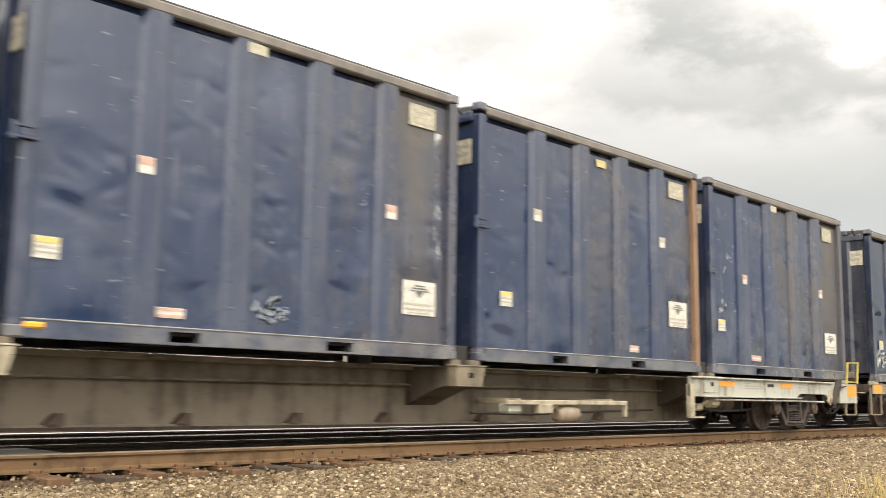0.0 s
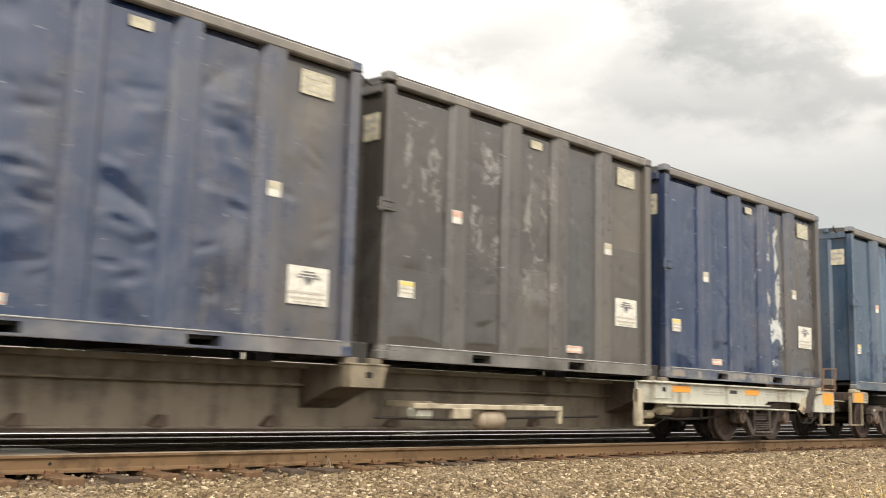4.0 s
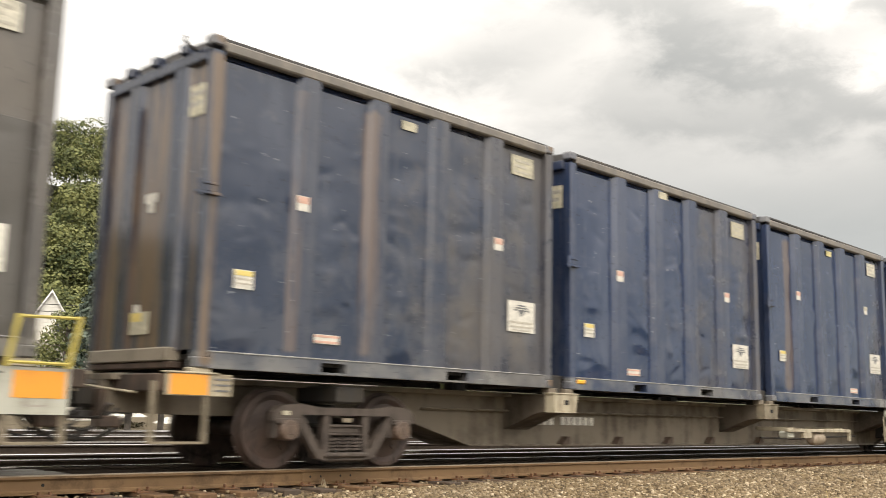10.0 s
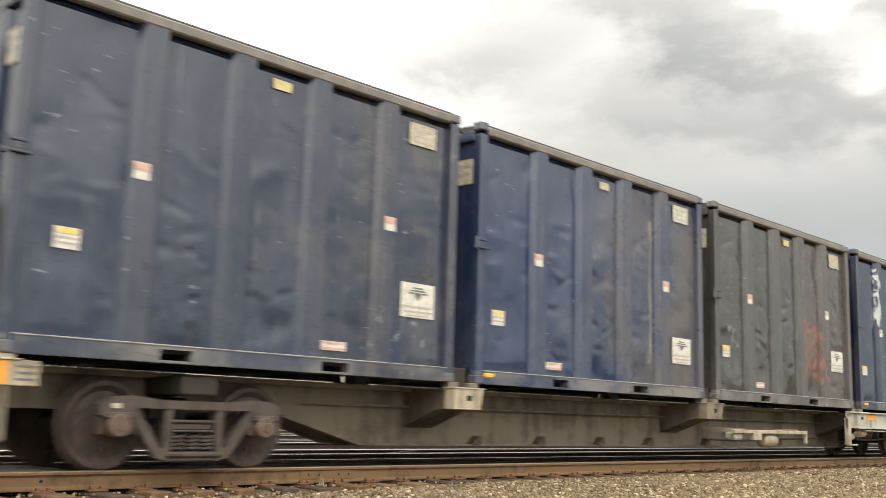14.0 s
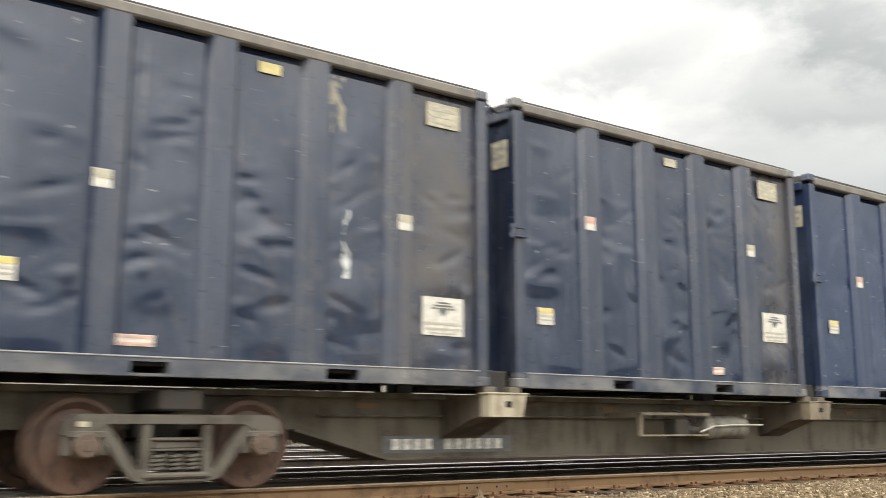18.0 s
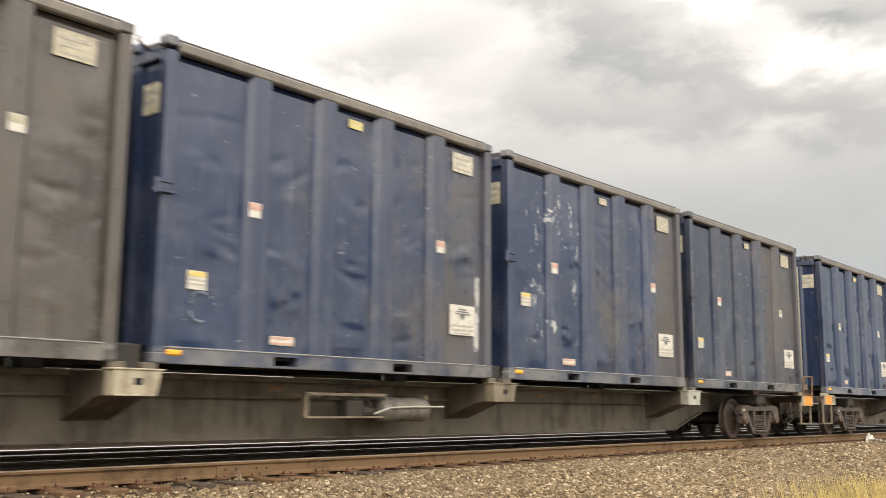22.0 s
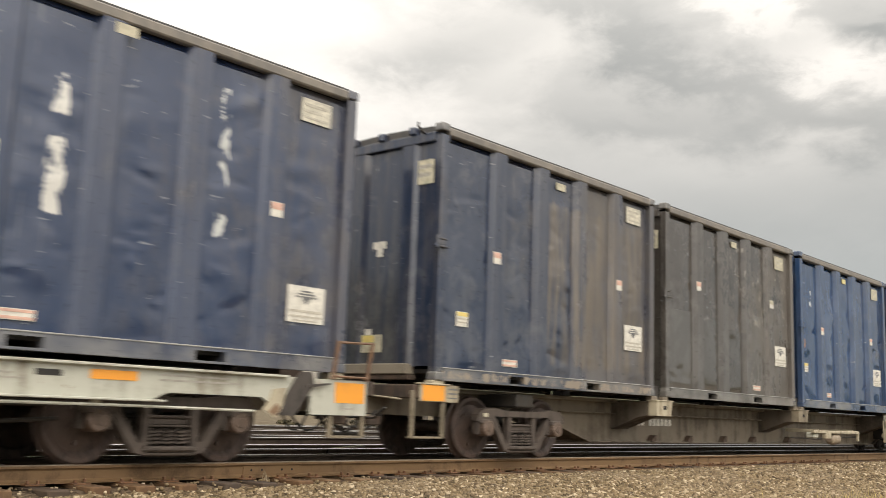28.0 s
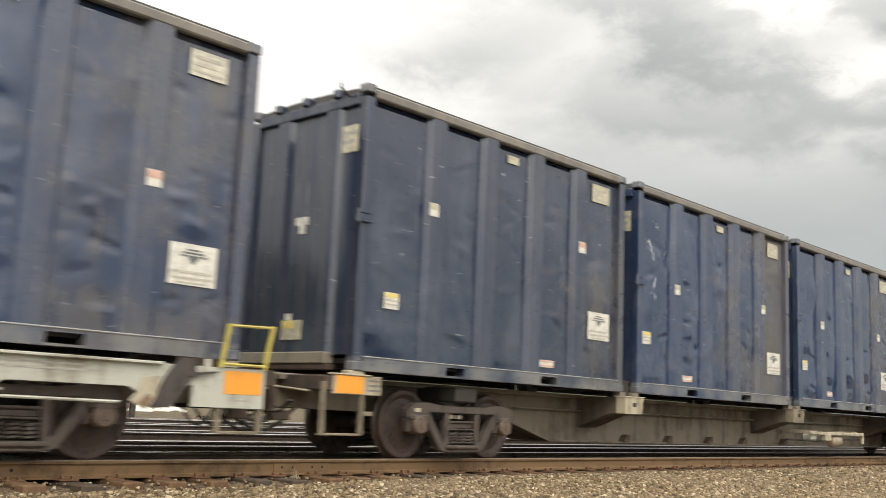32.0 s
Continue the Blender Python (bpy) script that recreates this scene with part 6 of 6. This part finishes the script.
def heap(x, y, wide, high, seed, label):
    """A crumpled heap of sheeting."""
    rng = random.Random(seed)
    n, m = 14, 6
    v = [(x + wide * (1 - j / m) * math.cos(6.283 * k / n) * rng.uniform(0.75, 1.15), y + 0.7 * wide * (1 - j / m) * math.sin(6.283 * k / n) * rng.uniform(0.75, 1.15), ground_height(y) - 0.05 + high * (j / m) ** 0.6 * rng.uniform(0.7, 1.15)) for j in range(m) for k in range(n)]
    f = [(j * n + k, j * n + (k + 1) % n, (j + 1) * n + (k + 1) % n, (j + 1) * n + k) for j in range(m - 1) for k in range(n)] + [tuple((m - 1) * n + k for k in range(n))]
    tagged(part("plastic_sheeting", Mesh().add(v, f), DECAL, None), label, "litter")


def build_stones():
    stones(46000, (1.5, 17), (-5.3, -1.02), 0.028, 3, "ballast_stones", "loose grey-tan broken stone beside the rails")
    stones(260, (1.5, 11), (-1.34, -0.86), 0.022, 9, "tie_crib_stones", "rusty stones between the tie ends")
    stones(30000, (17, 48), (-5.5, -1.02), 0.031, 4, "ballast_stones", "loose grey-tan broken stone beside the rails", 1.3)
    stones(3500, (0, 40), (-0.62, 11.0), 0.036, 5, "crib_stones", "dark stones between the tracks")


build_ground()

# ------------------------------------------------------------ distance: hill, woods, houses
def leaf_mat(name, dark, light):
    m, nt, b, co = base_mat(name, 0.75, spec=0.25)
    r = nt.nodes.new("ShaderNodeNewGeometry").outputs["Random Per Island"]
    n = fuzz(nt, co, 0.22, 3, 0.6)
    k = calc(nt, "ADD", calc(nt, "MULTIPLY", r, 0.22), calc(nt, "MULTIPLY", n, 0.78))
    nt.links.new(blend(nt, span(nt, k, 0.28, 0.72), dark, light), b.inputs["Base Color"])
    return m


WOOD_LEAF = leaf_mat("broadleaf_foliage", (0.040, 0.058, 0.024), (0.235, 0.240, 0.090))
BRUSH = leaf_mat("dry_brush_foliage", (0.030, 0.026, 0.016), (0.10, 0.085, 0.045))
FIR_LEAF = leaf_mat("silver_green_foliage", (0.035, 0.055, 0.040), (0.16, 0.19, 0.15))
BARK = plain("grey_bark", (0.10, 0.085, 0.07), 0.9, 0, 0.3, 2.0)
HILLSIDE = plain("wooded_hillside_ground", (0.045, 0.050, 0.022), 0.95, 0, 0.4, 0.2)
SIDING_Y = worn("pale_yellow_siding", (0.62, 0.52, 0.24), (0.48, 0.41, 0.22), 0.2, scale=0.5, seed=21)
SIDING_W = worn("white_siding", (0.66, 0.64, 0.58), (0.50, 0.48, 0.43), 0.25, scale=0.5, seed=22)
ROOF = worn("grey_shingle_roof", (0.20, 0.20, 0.20), (0.13, 0.13, 0.13), 0.4, scale=0.8, seed=23)
TRIM = plain("white_trim", (0.74, 0.73, 0.70), 0.5)
PANE = plain("window_glass", (0.03, 0.035, 0.045), 0.12, 0, 0.1, 1.0)
FENCE = worn("pale_wall_paint", (0.36, 0.335, 0.29), (0.27, 0.25, 0.215), 0.4, scale=0.6, seed=24)


def bearing(az, dist):
    """A place at an angle to the right of the track's square, seen from the camera."""
    return EYE.x + dist * math.sin(radians(az)), EYE.y + dist * math.cos(radians(az))


def leaves(rng, blobs, per, size):
    """Many small bent leaf clumps scattered through blobs (centre, radii)."""
    c = np.repeat(np.array([b[0] for b in blobs]), per, 0)
    rad = np.repeat(np.array([b[1] for b in blobs]), per, 0)
    n = len(c)
    d = rng.normal(size=(n, 3))
    d /= np.linalg.norm(d, axis=1)[:, None]
    d[:, 2] = np.where(d[:, 2] < -0.4, -d[:, 2], d[:, 2])
    p = c + d * rad * rng.uniform(0.80, 1.06, (n, 1))
    u = np.cross(d + rng.normal(0, 0.3, (n, 3)), (0.3, 0.2, 1.0))
    u /= np.linalg.norm(u, axis=1)[:, None] + 1e-6
    w = np.cross(d + rng.normal(0, 0.25, (n, 3)), u)
    w /= np.linalg.norm(w, axis=1)[:, None] + 1e-6
    s = size * rng.uniform(0.5, 1.3, (n, 1))
    v = np.stack([p - u * s, p - w * s * 0.7 + d * s * 0.25, p + u * s, p + w * s * 0.7 + d * s * 0.2], 1).reshape(-1, 3)
    k = 4 * np.arange(n)[:, None]
    f = np.concatenate([k + (0, 1, 2), k + (0, 2, 3)], 1).reshape(-1, 3)
    return v, f


def raw_mesh(name, v, f, mat):
    me = bpy.data.meshes.new(name)
    v, f = np.concatenate(v), np.concatenate(f)
    me.vertices.add(len(v))
    me.vertices.foreach_set("co", v.ravel())
    me.loops.add(f.size)
    me.loops.foreach_set("vertex_index", f.ravel())
    me.polygons.add(len(f))
    me.polygons.foreach_set("loop_start", np.arange(0, f.size, 3))
    me.update(calc_edges=True)
    me.materials.append(mat)
    return me


def hill_height(az):
    return float(np.interp(az, (-70, -20, 10, 30, 45, 60, 70), (16, 43, 52, 47.5, 32, 12, 4)))


def build_hill():
    v, f = [], []
    azs = list(np.linspace(-70, 68, 70))
    ds = (120, 135, 150, 170, 190, 215, 260)
    for az in azs:
        for d in ds:
            x, y = bearing(az, d)
            k = min(1.0, max(0, (d - 125) / 75.0))
            v.append((x, y, hill_height(az) * (k * k * (3 - 2 * k)) * 0.86 + 0.8 + 1.5 * noise.noise((x * 0.03, y * 0.03, 0))))
    n = len(ds)
    f = [(i * n + j, (i + 1) * n + j, (i + 1) * n + j + 1, i * n + j + 1) for i in range(len(azs) - 1) for j in range(n - 1)]
    me = Mesh().add(v, f).data("hill", True)
    me.materials.append(HILLSIDE)
    tagged(new("hill", me), "low wooded hill behind the houses", "hill", kind="structure")
    rng = np.random.RandomState(8)
    V, F = [], []
    for k in range(360):
        az, d = rng.uniform(-12, 52), rng.uniform(126, 200)
        if k < 200:
            az = rng.uniform(17, 38)
        x, y = bearing(az, d)
        q = min(1.0, max(0, (d - 125) / 75.0))
        z = hill_height(az) * (q * q * (3 - 2 * q)) * 0.86 + 0.5
        r = rng.uniform(2.6, 6.4)
        blobs = [((x, y, z + r * 0.9), (r * 0.85, r * 0.85, r * 0.9))]
        for _ in range(6):
            q1, q2, q3 = rng.uniform(0, 6.28), rng.uniform(0.0, 1.3), rng.uniform(0.3, 0.55)
            blobs.append(((x + r * 0.75 * math.cos(q1) * math.cos(q2), y + r * 0.75 * math.sin(q1) * math.cos(q2), z + r * (0.9 + 0.75 * math.sin(q2))), (r * q3, r * q3, r * q3 * 0.9)))
        a, b = leaves(rng, blobs, 190 if 15 < az < 40 else 20, 0.25 if 15 < az < 40 else 0.9)
        F.append(b + sum(len(q) for q in V))
        V.append(a)
    tagged(new("hillside_woods", raw_mesh("hillside_woods", V, F, WOOD_LEAF)), "dense green broadleaf trees covering the hill", "woods", kind="stuff")


def build_back_woods():
    """A line of trees behind the camera, which closes the place and darkens the low reflections."""
    rng = np.random.RandomState(11)
    V, F = [], []
    for k in range(260):
        x, y = -60 + k * 0.75 + rng.uniform(-1, 1), -36 + rng.uniform(-3, 3)
        r = rng.uniform(0.9, 1.8)
        blobs = [((x + rng.normal(0, r * 0.5), y + rng.normal(0, r * 0.5), -0.9 + r * rng.uniform(0.3, 1.75)), (r * 0.75, r * 0.75, r * 0.7)) for _ in range(5)]
        a, b = leaves(rng, blobs, 60, 0.30)
        F.append(b + sum(len(q) for q in V))
        V.append(a)
    tagged(new("trackside_woods", raw_mesh("trackside_woods", V, F, WOOD_LEAF)), "low green trees along the near side of the line", "woods", kind="stuff")


def build_tree(az, dist, high, wide, seed, mat, label, narrow=True):
    rng = np.random.RandomState(seed)
    x, y = bearing(az, dist)
    z = ground_height(y) - 0.05
    tree = empty("tree", label, "tree")
    tree.location = (x, y, z)
    m = Mesh()
    m.tube([(0, 0, 0), (0.06, 0.03, high * 0.3), (-0.05, 0.05, high * 0.6), (0, 0, high * 0.92)], 0.13, 8)
    for k in range(14):
        a, h = rng.uniform(0, 6.28), high * rng.uniform(0.12, 0.85)
        l = wide * (1 - h / high) * 0.8 + 0.3
        m.tube([(0, 0, h), (l * 0.5 * math.cos(a), l * 0.5 * math.sin(a), h + 0.15), (l * math.cos(a), l * math.sin(a), h + 0.1)], 0.035, 5)
    part("trunk", m, BARK, tree)
    blobs = []
    for k in range(60):
        h = rng.uniform(0.26, 1.0)
        a = rng.uniform(0, 6.28)
        r = wide * (1.0 - h * 0.85) * rng.uniform(0.45, 1.0) if narrow else wide * math.sin(math.pi * (0.15 + 0.8 * h)) * rng.uniform(0.4, 1)
        blobs.append(((r * math.cos(a), r * math.sin(a), high * h), (0.42 * wide / 1.5, 0.42 * wide / 1.5, 0.30 * wide / 1.5)))
    v, f = leaves(rng, blobs, 130, 0.075)
    part("crown", raw_mesh("crown", [v], [f], mat), mat, tree)


def house(az, dist, width, eave, peak, deep, siding, label, seed, windows, turn=0.0):
    """A gabled house: walls, roof, gable trim and framed windows on its front."""
    x, y = bearing(az, dist)
    z = ground_height(y) - 0.1
    h = empty("house", label, "house")
    h.location, h.rotation_euler = (x, y, z), (0, 0, radians(-az + turn))
    w = width / 2
    wall = part("wall", Mesh().prism([(-w, 0), (w, 0), (w, eave), (0, peak), (-w, eave)], 0, deep), siding, h)
    n = int(peak / 0.30)
    for k in range(n):                       # lapped boards
        zz = 0.15 + k * 0.30
        ww = w if zz < eave else w * (peak - zz) / (peak - eave)
        if ww > 0.15:
            part("siding_board", Mesh().prism([(-0.03, zz), (0.0, zz + 0.29), (0.0, zz)], -ww, ww, "x"), siding, wall)
    sl = math.atan2(peak - eave, w)
    roof = part("roof", Mesh().prism([(-w - 0.4, eave - 0.4 * math.tan(sl)), (0, peak), (w + 0.4, eave - 0.4 * math.tan(sl)), (w + 0.4, eave - 0.4 * math.tan(sl) + 0.2), (0, peak + 0.22), (-w - 0.4, eave - 0.4 * math.tan(sl) + 0.2)], -0.35, deep + 0.35), ROOF, h)
    part("gable_trim", Mesh().prism([(-w - 0.4, eave - 0.4 * math.tan(sl) - 0.02), (0, peak - 0.02), (w + 0.4, eave - 0.4 * math.tan(sl) - 0.02), (w + 0.4, eave - 0.4 * math.tan(sl) + 0.22), (0, peak + 0.24), (-w - 0.4, eave - 0.4 * math.tan(sl) + 0.22)], -0.42, -0.352), TRIM, roof)
    for wx, wz in windows:
        win = part("window", Mesh().box(wx - 0.46, wx + 0.46, -0.10, -0.034, wz - 0.75, wz + 0.75, 0.01), TRIM, h)
        for zz in (wz - 0.34, wz + 0.34):
            part("pane", Mesh().box(wx - 0.36, wx + 0.36, -0.115, -0.102, zz - 0.30, zz + 0.30, 0), PANE, win)
    return h


def build_brush():
    """Low dark brush along the far edge of the yard, in broken clumps."""
    rng = np.random.RandomState(21)
    V, F = [], []
    for k in range(170):
        x, y = rng.uniform(-6, 75), rng.uniform(24.5, 31)
        r = rng.uniform(0.10, 0.24)
        a, b = leaves(rng, [((x + rng.normal(0, r), y, ground_height(y) + r * 0.4), (r * 1.9, r, r * 0.8)) for _ in range(3)], 45, 0.07)
        F.append(b + sum(len(q) for q in V))
        V.append(a)
    tagged(new("low_brush", raw_mesh("low_brush", V, F, BRUSH)), "low dark brush along the edge of the yard", "brush", kind="stuff")


def build_distance():
    build_hill()
    build_brush()
    build_back_woods()
    build_tree(27.0, 40.0, 6.9, 1.5, 5, FIR_LEAF, "slender silver-green tree beyond the tracks")
    build_tree(28.7, 41.0, 8.8, 1.7, 6, FIR_LEAF, "tall slender silver-green tree beyond the tracks")
    build_tree(30.4, 43.0, 8.4, 1.7, 8, FIR_LEAF, "tall slender silver-green tree beyond the tracks")
    build_tree(25.4, 52.0, 5.2, 1.9, 7, WOOD_LEAF, "bushy green tree near the houses", False)
    house(21.5, 100.0, 6.6, 8.4, 11.9, 9, SIDING_Y, "pale yellow gabled house with white trim", 1, ((-1.6, 4.6), (1.5, 4.6), (0.0, 8.2), (1.9, 6.9)))
    house(24.4, 104.0, 4.4, 7.6, 11.2, 9, SIDING_W, "white gabled house with a grey roof", 2, ((-0.6, 5.4), (0.9, 8.0), (1.2, 5.2)))
    house(30.0, 112.0, 7.0, 6.6, 9.4, 9, SIDING_W, "white gabled house half hidden by trees", 3, ((-1.8, 4.6), (1.8, 4.6)))
    house(17.5, 106.0, 7.0, 7.6, 10.6, 9, SIDING_W, "white gabled house beside the yellow one", 4, ((-1.8, 5.0), (1.8, 5.0)))
    # pale wall before the houses
    fence = empty("retaining_wall", "long pale panelled wall below the houses", "wall", kind="structure")
    me = Mesh().box(-1.22, 1.22, -0.04, 0.04, 0.0, 5.75, 0.03).data("wall_panel")
    me.materials.append(FENCE)
    for k in range(24):
        az = 8 + k * 1.45
        x, y = bearing(az, 92.0)
        o = part("wall_panel", me, FENCE, fence)
        o.location, o.rotation_euler = (x, y, ground_height(y)), (0, 0, radians(-az))
    # wires between poles
    for d, z0 in ((60, 6.9), (60, 6.5)):
        pts = []
        for az in np.linspace(5, 48, 22):
            x, y = bearing(az, d)
            pts.append((x, y, z0 - 0.5 * math.sin((az - 5) / 43 * math.pi)))
        tagged(new("overhead_wire", Mesh().tube(pts, 0.02, 5).data("overhead_wire")), "thin dark overhead wire before the houses", "wire").data.materials.append(DARK)
    for az in (5, 48):
        x, y = bearing(az, 60)
        p = empty("utility_pole", "grey wooden utility pole carrying wires", "pole")
        p.location = (x, y, ground_height(y) - 0.1)
        part("pole", Mesh().lathe([(0.0, 0.0), (0.16, 0.0), (0.11, 7.5), (0.0, 7.5)], (0, 0, 0), "z", 10), BARK, p)
        part("crossarm", Mesh().box(-0.9, 0.9, -0.06, 0.06, 6.35, 6.5, 0.01), BARK, p)


build_distance()
build_tracks()
build_litter()
build_stones()


# ------------------------------------------------------------ what moves
RUN = ((0.0, -2.58), (8.0, -61.31), (16.0, -120.04), (19.0, -141.92), (20.5, -152.77), (22.0, -163.76), (24.0, -178.40), (27.0, -200.36), (32.0, -237.05))


def place(t):
    return float(np.interp(t, [r[0] for r in RUN], [r[1] for r in RUN]))


def motions():
    for thing, along, z in TRAIN:
        walk(thing, [(t, pose(s + along, 0, z)) for t, s in RUN])
    ticks = [k / 15 for k in range(481)]
    turns = [(t, Matrix.Rotation(place(t) / WHEEL_R, 4, "Y")) for t in ticks]
    for w, x in WHEELSETS:
        walk(w, [(t, Matrix.Translation((x, 0, AXLE_Z)) @ m) for t, m in turns])


motions()
